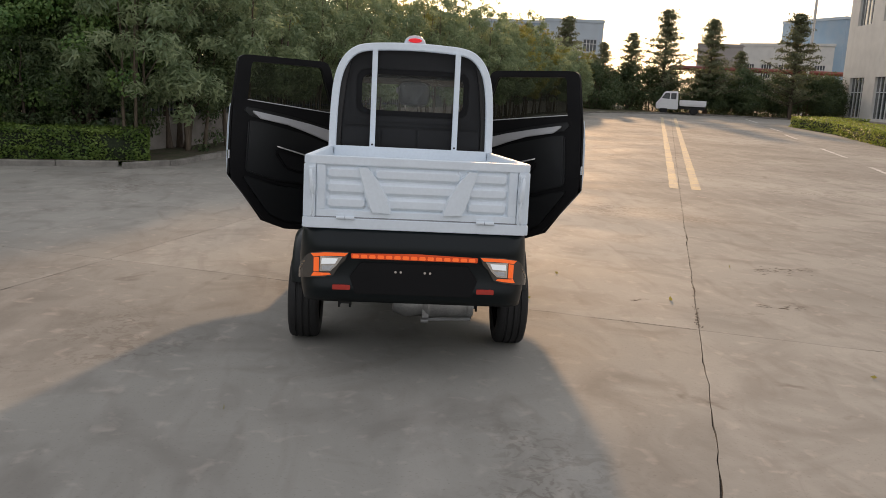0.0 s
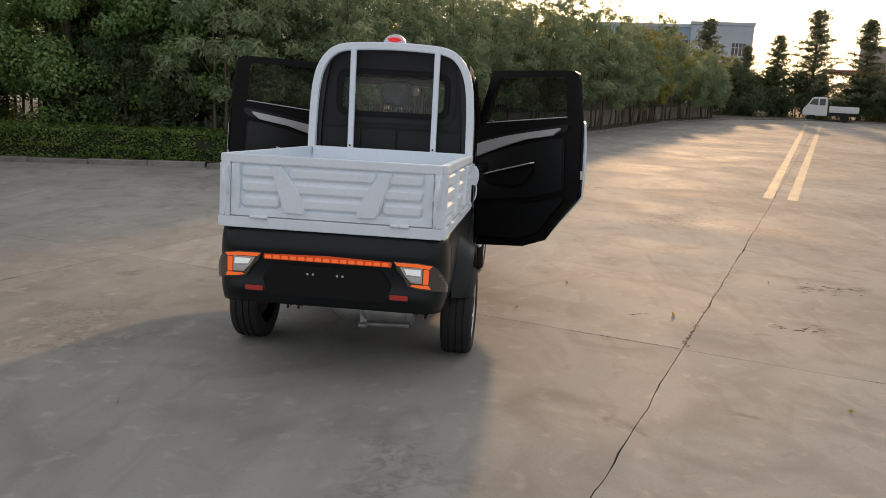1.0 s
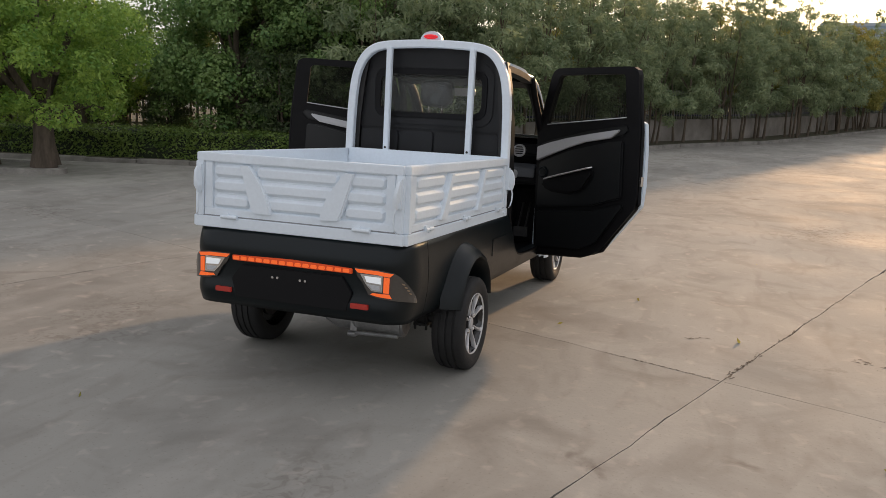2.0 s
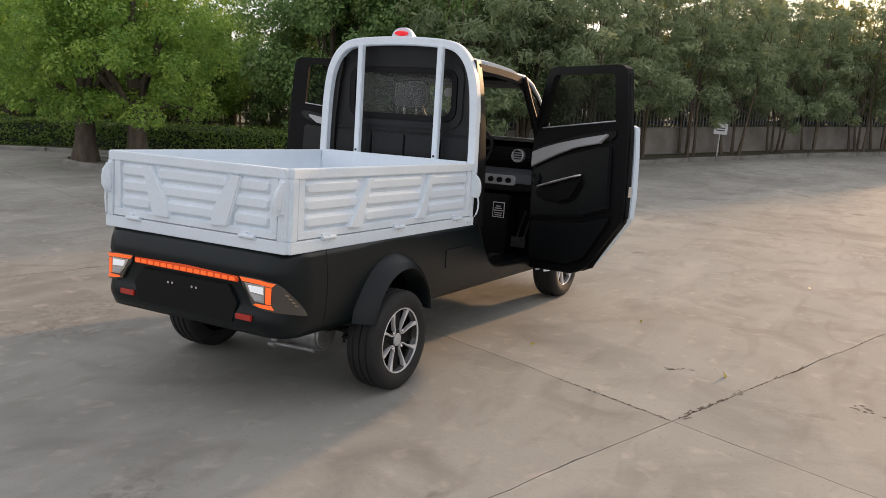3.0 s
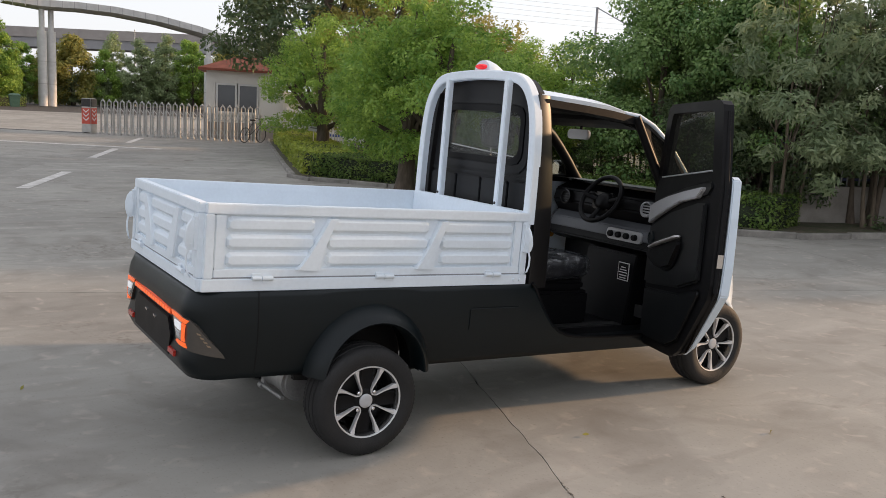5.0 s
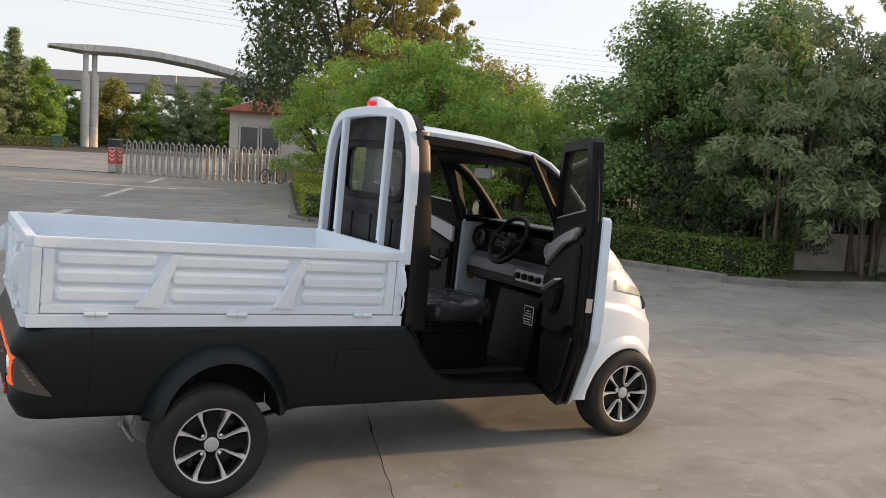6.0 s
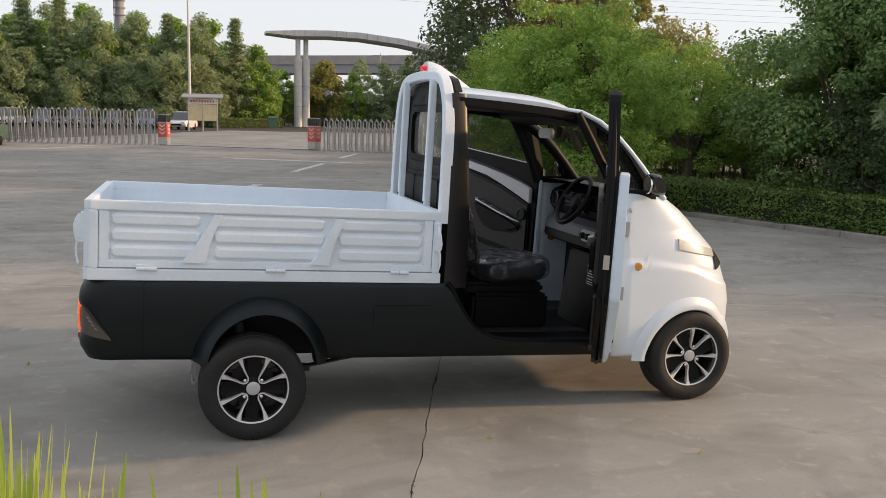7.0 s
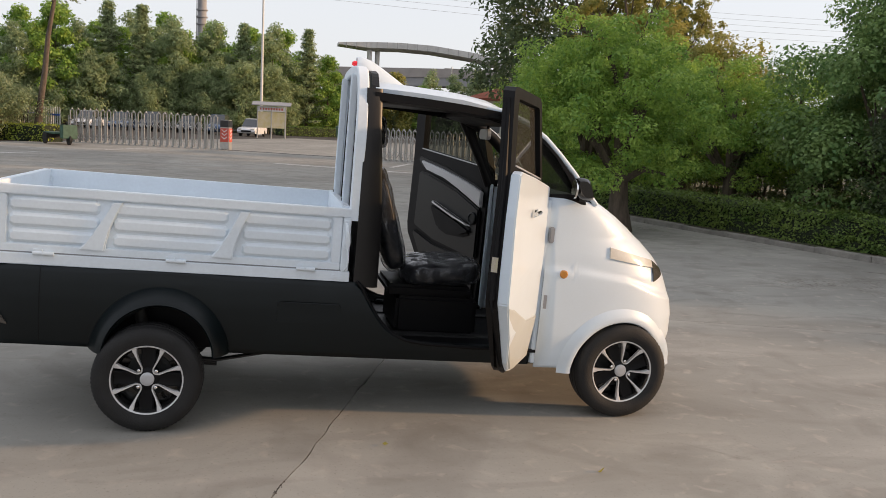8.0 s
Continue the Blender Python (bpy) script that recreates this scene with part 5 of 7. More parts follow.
def tree(name, h, crown, low, trunk_r, leaves, size, aspect, leaf, bark, seed, label, stems=1, clumps=60, spread=0.34, droop=0.25, lean=0.15, category="tree", airy=0.0, hollow=0.5, apart=0.0, flat=0.75):
    """A tree at the origin: stems with limbs and a crown of clumps of leaves. crown: half widths across; low: the height where it begins."""
    rs = np.random.default_rng(seed)
    e = tagged(empty(name, Matrix(), label, category), group=name.replace("_", " ").replace("bush", "bushe") + "s")
    centres = []
    for k in range(clumps):
        # clumps fill an uneven egg, more of them outside than in
        a, f = rs.uniform(0, 2 * math.pi), rs.uniform(0.02, 1)
        z = low + (h - low) * f ** 0.85
        prof = math.sin(math.pi * min(1, (0.16 + 0.84 * (z - low) / (h - low)) ** 0.85)) ** 0.55
        r = prof * (rs.uniform(0.25, 1) ** 0.5) * (0.8 + 0.4 * rs.uniform())
        c_ = (crown[0] * r * math.cos(a), crown[1] * r * math.sin(a), z + rs.normal() * 0.05 * h)
        # boughs that keep apart leave dark gaps between them
        if apart and any((c_[0] - q[0]) ** 2 + (c_[1] - q[1]) ** 2 + 1.6 * (c_[2] - q[2]) ** 2 < apart ** 2 for q in centres):
            continue
        centres.append(c_)
    clumps = len(centres)
    centres = np.array(centres)
    bm = B()
    for sN in range(stems):
        a = 2 * math.pi * sN / stems + rs.uniform(0, 1)
        b0 = Vector((0.22 * math.cos(a), 0.22 * math.sin(a), 0)) * (0 if stems == 1 else 1)
        top = Vector((rs.normal() * lean, rs.normal() * lean, 0)) + b0 * 2.5
        pts, rad = [], []
        for i in range(8):
            f = i / 7
            p = b0.lerp(top, f) + Vector((rs.normal(), rs.normal(), 0)) * 0.03 * h * 0.3 * f
            pts.append((p.x, p.y, h * 0.86 * f))
            rad.append(trunk_r * (1 - 0.85 * f) * (1.35 if i == 0 else 1))
        tube(bm, pts, rad, 9)
        for k in range(max(3, 11 // stems)):
            c_ = centres[rs.integers(len(centres))]
            f = min(0.85, max(0.32, low / h, (c_[2] - 0.25 * h) / h))
            j = min(6, int(f * 7))
            p0 = Vector(pts[j])
            mid = p0.lerp(Vector(c_), 0.5) + Vector((0, 0, 0.06 * h * rs.uniform(-0.3, 1)))
            r0 = max(0.008, rad[j] * 0.55)
            tube(bm, [p0, mid, c_], [r0, r0 * 0.65, r0 * 0.25], 5)
    part("trunk", bm, bark, e, smooth=60)
    rr = spread * (0.55 + 0.9 * rs.uniform(size=clumps)) * min(crown)
    rr *= 1.12 - airy * np.clip((centres[:, 2] - low) / (h - low), 0, 1)
    share = rr ** (2 if airy else 1.6) * (1 - 0.75 * airy * np.clip((centres[:, 2] - low) / (h - low), 0, 1))
    which = rs.choice(clumps, leaves, p=share / share.sum())
    off = rs.normal(size=(leaves, 3))
    off /= np.linalg.norm(off, axis=1)[:, None]
    off *= (rs.uniform(0.1, 1, leaves) ** hollow)[:, None] * rr[which][:, None]
    off[:, 2] *= flat
    ways = off / (np.linalg.norm(off, axis=1)[:, None] + 1e-6)
    cr = new("crown", leaf_mesh("crown", centres[which] + off, size, aspect, leaf, rs, droop, ways))
    cr.parent = e
    return e


def conifer(name, h, r, leaf, seed, label, leaves=5000, size=0.35):
    rs = np.random.default_rng(seed)
    e = tagged(empty(name, Matrix(), label, "tree"), group=name.replace("_", " ") + "s")
    bm = B()
    tube(bm, [(0, 0, 0), (0, 0, h * 0.5), (0, 0, h)], [0.02 * h, 0.012 * h, 0.002 * h], 8)
    tips = []
    n = int(h * 7)
    for k in range(n):
        f = 0.12 + 0.86 * k / n
        a = k * 2.4 + rs.uniform(-0.4, 0.4)
        ln = r * (1 - f) ** 0.9 * rs.uniform(0.45, 1.25) + 0.06 * r
        p0 = Vector((0, 0, h * f))
        p1 = p0 + Vector((math.cos(a) * ln, math.sin(a) * ln, ln * rs.uniform(0.05, 0.45)))
        tube(bm, [p0, p1], [0.006 * h, 0.002 * h], 4)
        tips.append((p0, p1))
    part("trunk", bm, M_BARK, e)
    i = rs.integers(0, n, leaves)
    t = rs.uniform(0.1, 1, leaves)
    p0, p1 = np.array([tuple(q[0]) for q in tips]), np.array([tuple(q[1]) for q in tips])
    c_ = p0[i] + (p1[i] - p0[i]) * t[:, None] + rs.normal(size=(leaves, 3)) * np.array([0.07, 0.07, 0.028]) * r
    ways = (p1 - p0)[i]
    ways /= np.linalg.norm(ways, axis=1)[:, None]
    cr = new("crown", leaf_mesh("crown", c_, size, 0.35, leaf, rs, 0.1, ways))
    cr.parent = e
    return e


def stand(ob, x, y, rz=0.0, s=1.0, dz=0.0):
    ob.matrix_basis = pose(x, y, zg(y) + dz, 0, 0, rz) @ Matrix.Scale(s, 4)
    return ob


def again(ob, x, y, rz=0.0, s=1.0, dz=0.0, sz=None):
    c_ = copy_thing(ob, Matrix())
    c_.matrix_basis = pose(x, y, zg(y) + dz, 0, 0, rz) @ Matrix.Diagonal((s, s, sz or s, 1))
    return c_


def along(poly, d):
    """Point and heading at length d along a polyline."""
    for p, q in zip(poly, poly[1:]):
        p, q = Vector(p), Vector(q)
        l = (q - p).length
        if d <= l:
            return p.lerp(q, d / l), (q - p) / l
        d -= l
    return q, (q - p) / l


def length(poly):
    return sum((Vector(q) - Vector(p)).length for p, q in zip(poly, poly[1:]))


def aside(poly, off):
    """The polyline moved to its left by off."""
    out = []
    for i, p in enumerate(poly):
        a, b = Vector(poly[max(i - 1, 0)]), Vector(poly[min(i + 1, len(poly) - 1)])
        t = (b - a).normalized()
        out.append((p[0] - t.y * off, p[1] + t.x * off))
    return out


# ---- kerbs, planting beds, hedges ----
KERB_A = [(-34.0, 13.4), (-31.0, 12.25), (-24.0, 9.85), (-17.0, 7.45), (-14.9, 6.75), (-14.2, 6.85), (-13.4, 7.5), (-12.4, 8.1), (-11.2, 8.5), (-9.6, 8.95), (-7.8, 9.5), (-6.0, 10.0), (-4.4, 10.5)]
KERB_B = [(-4.4, 10.5), (-3.95, 11.2), (-3.55, 13.0), (-3.15, 14.6), (-2.3, 16.9), (-1.1, 19.5), (0.0, 22.0), (2.4, 25.9), (4.4, 31.5), (7.6, 41.0), (12.8, 51.5)]
KERB_C = [(12.8, 51.5), (16.0, 54.5), (21.0, 59.0), (25.5, 59.0), (30.5, 59.5)]

bed_poly = KERB_A + KERB_B[1:] + KERB_C[1:]
bm = B()
off = aside(bed_poly, 18.0)
loft(bm, [[(p[0], p[1], zg(p[1]) + 0.09), (q[0], max(q[1], p[1] + 2.0), zg(q[1]) + 0.10)] for p, q in zip(aside(bed_poly, 0.10), off)], closed=False)
tagged(part("planting_bed", bm, M_SOIL), "dark soil planting bed with leaf litter", "planting bed", kind="structure")

kerb = empty("kerb", Matrix(), "weathered grey concrete kerb stones", "kerb", kind="structure")
bm = B()
box(bm, -0.496, 0.496, 0.0, 0.12, -0.05, 0.095)
proto_stone = part("kerb_stone", bm, M_KERB, kerb, bevel=0.012, seg=1)
for k in range(int(length(bed_poly))):
    p, t = along(bed_poly, k + 0.5)
    ob = proto_stone if k == 0 else new("kerb_stone", proto_stone.data)
    ob.parent = kerb
    ob.matrix_basis = pose(p.x, p.y, zg(p.y) + random.uniform(-0.012, 0.008), 0, 0, math.degrees(math.atan2(t.y, t.x)) + random.uniform(-0.6, 0.6))

# round tree island in the yard
isl = (-9.6, 7.2)
bm = B()
loft(bm, [[(isl[0] + 1.15 * r * math.cos(a) - 0.2 * math.sin(a), isl[1] + 0.55 * r * math.sin(a), zg(isl[1]) + z) for a in [2 * math.pi * i / 40 for i in range(40)]] for r, z in ((1.0, -0.05), (1.0, 0.08), (0.97, 0.095), (0.88, 0.095), (0.87, 0.05))])
tagged(part("tree_island", bm, M_KERB), "low kerbed island round two trees", "kerb", kind="structure")


def hedge(poly, off, width, height, leaves, leaf, seed, label, leaf_size=0.055, top_leaf=None):
    rs = np.random.default_rng(seed)
    inner, outer = aside(poly, off), aside(poly, off + width)
    e = empty("hedge", Matrix(), label, "hedge")
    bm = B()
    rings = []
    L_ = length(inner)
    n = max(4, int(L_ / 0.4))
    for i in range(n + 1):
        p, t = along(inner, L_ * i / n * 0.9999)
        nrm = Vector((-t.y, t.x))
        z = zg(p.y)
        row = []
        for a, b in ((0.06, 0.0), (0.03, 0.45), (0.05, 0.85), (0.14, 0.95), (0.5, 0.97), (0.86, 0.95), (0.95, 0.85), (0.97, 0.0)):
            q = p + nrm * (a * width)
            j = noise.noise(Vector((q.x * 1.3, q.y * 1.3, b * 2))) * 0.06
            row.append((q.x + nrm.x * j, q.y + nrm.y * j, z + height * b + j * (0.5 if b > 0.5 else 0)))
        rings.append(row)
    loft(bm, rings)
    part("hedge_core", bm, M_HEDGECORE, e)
    d = rs.uniform(0, L_, leaves)
    pts = np.zeros((leaves, 3))
    ways = np.zeros((leaves, 3))
    kind = rs.uniform(size=leaves)
    for k in range(leaves):
        p, t = along(inner, d[k] * 0.9999)
        nrm = Vector((-t.y, t.x))
        if kind[k] < 0.45:
            a, b, wv = 0.02 + 0.06 * rs.uniform(), rs.uniform(0.02, 0.98), (-nrm.x, -nrm.y, 0.4)
        elif kind[k] < 0.85:
            a, b, wv = rs.uniform(0.02, 0.98), 0.96 + 0.07 * rs.normal() * 0.6, (0, 0, 1)
        elif kind[k] < 0.97:
            a, b, wv = 0.97, rs.uniform(0.4, 1), (nrm.x, nrm.y, 0.4)
        else:
            end = rs.uniform() < 0.5
            p, t = along(inner, 0.0 if end else L_ * 0.9999)
            nrm = Vector((-t.y, t.x))
            p = p + t * (-0.03 if end else 0.03)
            a, b, wv = rs.uniform(0, 1), rs.uniform(0.02, 1), ((-t.x, -t.y, 0.3) if end else (t.x, t.y, 0.3))
        j = noise.noise(Vector((p.x * 1.7, p.y * 1.7, b * 3))) * 0.06
        q = p + nrm * (a * width + j - 0.04 * rs.uniform())
        pts[k] = (q.x, q.y, zg(p.y) + height * b + j)
        ways[k] = wv
    ob = new("hedge_leaves", leaf_mesh("hedge_leaves", pts, leaf_size, 0.55, leaf, rs, 0.0, ways))
    ob.parent = e
    return e


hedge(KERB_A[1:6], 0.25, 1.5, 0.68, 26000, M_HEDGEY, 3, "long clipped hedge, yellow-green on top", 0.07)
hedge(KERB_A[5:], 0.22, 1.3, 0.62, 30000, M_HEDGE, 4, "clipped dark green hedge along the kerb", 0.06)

# ---- wall and picket fence behind the near trees ----
WALL_P = aside([(-4.35, 11.45), (-3.95, 12.4), (-3.15, 14.6), (-2.3, 16.9), (-1.1, 19.5), (0.0, 22.0), (2.4, 25.9), (4.4, 31.5), (7.6, 41.0), (12.5, 51.5)], 1.15)
WALL_Q = aside(KERB_A[4:], 5.2)
bm = B()
rings = []
for p, q in zip(aside(WALL_P, -0.1), aside(WALL_P, 0.1)):
    z = zg(p[1])
    rings.append([(p[0], p[1], z - 0.05), (p[0], p[1], z + 0.74), (q[0], q[1], z + 0.74), (q[0], q[1], z - 0.05)])
loft(bm, rings)
tagged(part("fence_wall", bm, M_WALL), "low stained cement wall under the fence", "wall", kind="structure")
fence = empty("picket_fence", Matrix(), "weathered grey picket fence on a low wall", "fence")
for zr in (0.84, 1.44):
    bm = B()
    rings = []
    for p, q in zip(aside(WALL_P, -0.02), aside(WALL_P, 0.02)):
        z = zg(p[1]) + zr
        rings.append([(p[0], p[1], z), (p[0], p[1], z + 0.05), (q[0], q[1], z + 0.05), (q[0], q[1], z)])
    loft(bm, rings)
    part("fence_rail", bm, M_RAIL, fence)
bm = B()
prism(bm, [(-0.017, 0.0), (0.017, 0.0), (0.017, 0.84), (0.0, 0.88), (-0.017, 0.84)], across, -0.034, -0.022)
pk = part("picket", bm, M_FENCE, fence)
for k in range(299):
    p, t = along(WALL_P, 0.05 + k * 0.125)
    ob = pk if k == 0 else new("picket", pk.data)
    ob.parent = fence
    ob.matrix_basis = pose(p.x, p.y, zg(p.y) + 0.75 + random.uniform(-0.02, 0.02), 0, random.uniform(-1.5, 1.5), math.degrees(math.atan2(t.y, t.x)))
# pale fence behind the front hedge
fence2 = empty("picket_fence", Matrix(), "pale picket fence half hidden by the shrubs", "fence")
Lq = length(WALL_Q)
bm = B()
prism(bm, [(-0.03, 0.0), (0.03, 0.0), (0.03, 1.34), (0.0, 1.42), (-0.03, 1.34)], across, -0.034, -0.022)
pk2 = part("picket", bm, M_FENCE, fence2)
for k in range(int(Lq / 0.17)):
    p, t = along(WALL_Q, 0.05 + k * 0.17)
    ob = pk2 if k == 0 else new("picket", pk2.data)
    ob.parent = fence2
    ob.matrix_basis = pose(p.x, p.y, zg(p.y) + 0.1, 0, 0, math.degrees(math.atan2(t.y, t.x)))
for zr in (0.4, 1.15):
    bm = B()
    loft(bm, [[(p[0], p[1], zg(p[1]) + zr), (p[0], p[1], zg(p[1]) + zr + 0.05), (q[0], q[1], zg(q[1]) + zr + 0.05), (q[0], q[1], zg(q[1]) + zr)] for p, q in zip(aside(WALL_Q, -0.02), aside(WALL_Q, 0.02))])
    part("fence_rail", bm, M_FENCE, fence2)

# ---- trees along the fence ----
W1 = tree("willow_tree", 4.5, (1.35, 1.35), 1.15, 0.036, 9500, 0.15, 0.27, M_LEAF, M_BARK2, 11, "slender willow-leaved tree with several thin stems", stems=4, clumps=105, spread=0.21, droop=0.45, airy=0.62)
W2 = tree("willow_tree", 4.9, (1.45, 1.4), 1.2, 0.042, 10500, 0.15, 0.27, M_LEAF, M_BARK2, 12, "slender willow-leaved tree with several thin stems", stems=3, clumps=115, spread=0.21, droop=0.45, airy=0.62)
# yellow-leaved copy: the glow of backlit far trees is put into its colour
W3 = tree("willow_tree", 4.3, (1.3, 1.3), 1.2, 0.038, 9000, 0.14, 0.3, M_LEAFY, M_BARK2, 13, "slender tree with several thin stems, backlight put into its yellow leaves", stems=4, clumps=95, spread=0.21, droop=0.4, airy=0.62)
protos = [W1, W2, W3]
used = set()
rt = np.random.default_rng(77)
TL = aside([(-4.5, 11.2)] + KERB_B[2:], 0.62)
LT = length(TL)
d, k = 0.2, 0
while d < LT - 1:
    p, t = along(TL, d)
    pr = protos[k % 2 if d < 16 else int(rt.integers(0, 3))]
    s_ = rt.uniform(0.88, 1.06)
    if pr in used:
        again(pr, p.x + rt.normal() * 0.15, p.y + rt.normal() * 0.15, rt.uniform(0, 360), s_)
    else:
        used.add(pr)
        stand(pr, p.x, p.y, rt.uniform(0, 360), s_)
    d += rt.uniform(1.5, 2.1)
    k += 1
TB = aside(WALL_P, 2.2)
d = 0.4
while d < length(TB) - 1:
    p, t = along(TB, d)
    again(protos[2 if d > 16 else int(rt.integers(0, 3))], p.x, p.y + rt.normal() * 0.4, rt.uniform(0, 360), rt.uniform(0.78, 0.95) if d < 6 else rt.uniform(0.95, 1.1))
    d += rt.uniform(2.6, 3.6) if d < 6 else rt.uniform(1.6, 2.2)
TB = aside(WALL_P, 5.5)
d = 8.0
while d < length(TB) - 1:
    p, t = along(TB, d)
    again(protos[int(rt.integers(0, 3))], p.x, p.y + rt.normal() * 0.4, rt.uniform(0, 360), rt.uniform(0.9, 1.05))
    d += rt.uniform(2.8, 3.6)

# vine-covered mass and bright trees behind the front hedge
V1 = stand(tree("vine_covered_tree", 4.5, (1.9, 1.7), 0.25, 0.12, 36000, 0.075, 0.8, M_LEAFV, M_BARK, 21, "tree smothered in broad-leaved vines", clumps=75, spread=0.26, droop=0.6), -8.2, 12.0)
again(V1, -6.3, 12.6, 130, 0.98)
again(V1, -9.5, 13.1, 250, 0.8)
V2 = stand(tree("dark_shrub_tree", 4.4, (1.7, 1.5), 0.3, 0.08, 12000, 0.13, 0.4, M_LEAFD, M_BARK, 22, "dense dark green shrubby tree", stems=3, clumps=95, spread=0.24), -6.6, 13.8)
again(V2, -8.0, 13.6, 70, 0.95)
TS = aside(KERB_A[2:], 3.6)          # low shrubs between the hedge and the pale fence
d = 1.0
while d < length(TS) - 1:
    p, t = along(TS, d)
    again(V2, p.x, p.y + rt.normal() * 0.3, rt.uniform(0, 360), rt.uniform(0.36, 0.52))
    d += rt.uniform(1.3, 2.0)
again(V2, -4.6, 13.4, 200, 0.85)
again(V2, -5.9, 11.9, 40, 0.62)
again(V2, -6.9, 11.5, 140, 0.55)
TW = aside(WALL_P, 1.7)          # low scrub behind the fence
d = 3.0
while d < length(TW) - 1:
    p, t = along(TW, d)
    again(V2, p.x, p.y + rt.normal() * 0.2, rt.uniform(0, 360), rt.uniform(0.40, 0.52))
    d += rt.uniform(1.1, 1.5)
G1 = stand(tree("bright_green_tree", 3.55, (1.45, 1.4), 0.95, 0.20, 24000, 0.075, 0.5, M_LEAFB, M_BARK, 31, "small thick-trunked tree with a dense bright green crown", clumps=420, spread=0.175, hollow=0.42, apart=0.42, flat=0.7), -9.1, 7.45, 20)
again(G1, -10.15, 7.15, 150, 1.02)
for x, y, r_, s_ in ((-11.6, 11.0, 40, 0.9), (-13.5, 10.8, 300, 0.92), (-15.7, 11.0, 90, 1.15), (-12.0, 12.8, 10, 0.95), (-19.9, 9.8, 60, 1.15), (-17.0, 10.3, 160, 1.0), (-14.4, 9.6, 220, 0.82)):
    again(G1, x, y, r_, s_)
G3 = stand(tree("yellow_green_tree", 3.9, (1.5, 1.4), 1.1, 0.1, 11000, 0.10, 0.5, M_LEAFY, M_BARK, 33, "small yellowing tree behind the hedge", clumps=50, spread=0.28), -20.5, 11.6)
again(G3, -16.8, 13.5, 120, 1.1)
again(G3, -10.6, 14.9, 200, 0.9)
again(G3, -23.5, 13.2, 240, 1.0)
G4 = stand(tree("yellow_green_tree", 8.6, (2.2, 2.0), 2.6, 0.13, 17000, 0.15, 0.45, M_LEAFY, M_BARK, 34, "tall airy yellow-green tree behind the hedge", clumps=220, spread=0.17, apart=0.62, airy=0.4), -22.3, 12.9)
again(G4, -24.5, 15.5, 100, 0.92)
stand(tree("tall_dark_tree", 10.6, (4.2, 4.0), 3.4, 0.25, 19000, 0.24, 0.45, M_LEAFD, M_BARK, 41, "tall dark broad-leaved tree", clumps=95, spread=0.26, airy=0.3), -27.5, 13.2)

# ---- concrete slabs with ragged joints, last of the large surfaces ----
O_, A_, B_ = Vector((2.13, 1.20)), Vector((0.303, 0.953)).normalized(), Vector((-0.943, 0.332)).normalized()
SW_, SL_ = 5.1, 6.4


def lattice(i, j):
    return O_ + B_ * (SW_ * i) + A_ * (SL_ * j)


def ragged(p, q, shift):
    """Points from p to q with a wandering line, the same for both neighbours; shift: half the gap."""
    n = 56
    t = (q - p).normalized()
    nrm = Vector((-t.y, t.x))
    out = []
    for k in range(n + 1):
        f = k / n
        c_ = p.lerp(q, f)
        wob = noise.noise(Vector((c_.x * 0.9, c_.y * 0.9, 3.1))) * 0.022 + noise.noise(Vector((c_.x * 5, c_.y * 5, 7.7))) * 0.012 + noise.noise(Vector((c_.x * 13, c_.y * 13, 2.7))) * 0.006
        gap = shift + 0.025 * max(0.0, -0.22 + noise.noise(Vector((c_.x * 3.3, c_.y * 3.3, 1.2 + math.copysign(5, shift))))) * math.copysign(1, shift) + 0.0035 * noise.noise(Vector((c_.x * 14, c_.y * 14, shift * 50)))
        ends = min(1.0, 8 * min(f, 1 - f))
        out.append(c_ + nrm * (wob * ends + shift + (gap - shift) * ends))
    return out


GAP = 0.0024
pave = empty("concrete_paving", Matrix(), "worn warm grey concrete slabs with stains", "paving", kind="structure")
for i in range(-7, 16):
    for j in range(-4, 12):
        c_ = lattice(i + 0.5, j + 0.5)
        if c_.y > 64 or c_.x > 34:
            continue
        p00, p10, p11, p01 = lattice(i, j), lattice(i + 1, j), lattice(i + 1, j + 1), lattice(i, j + 1)
        # every edge is drawn in its own fixed sense, so that both sides share one line
        e0 = ragged(p00, p10, -GAP)
        e1 = ragged(p10, p11, -GAP)
        e2 = ragged(p01, p11, GAP)[::-1]
        e3 = ragged(p00, p01, GAP)[::-1]
        edges, corners = [e0, e1, e2, e3], [p00, p10, p11, p01]
        starts = [edges[k][0] + edges[k - 1][-1] - corners[k] for k in range(4)]
        ring_ = [q for k in range(4) for q in [starts[k]] + edges[k][1:-1]]
        bm = B()
        top_ = [bm.verts.new((v.x - c_.x, v.y - c_.y, zg(v.y))) for v in ring_]
        low_ = [bm.verts.new((v.x - c_.x, v.y - c_.y, zg(v.y) - 0.014)) for v in ring_]
        mid_ = bm.verts.new((0, 0, zg(c_.y)))
        for a_, b_, c2_, d_ in zip(top_, top_[1:] + top_[:1], low_, low_[1:] + low_[:1]):
            bm.faces.new((mid_, a_, b_))
            bm.faces.new((a_, c2_, d_, b_))
        ob = part("slab", bm, M_CONC, pave)
        ob.location = (c_.x, c_.y, 0)


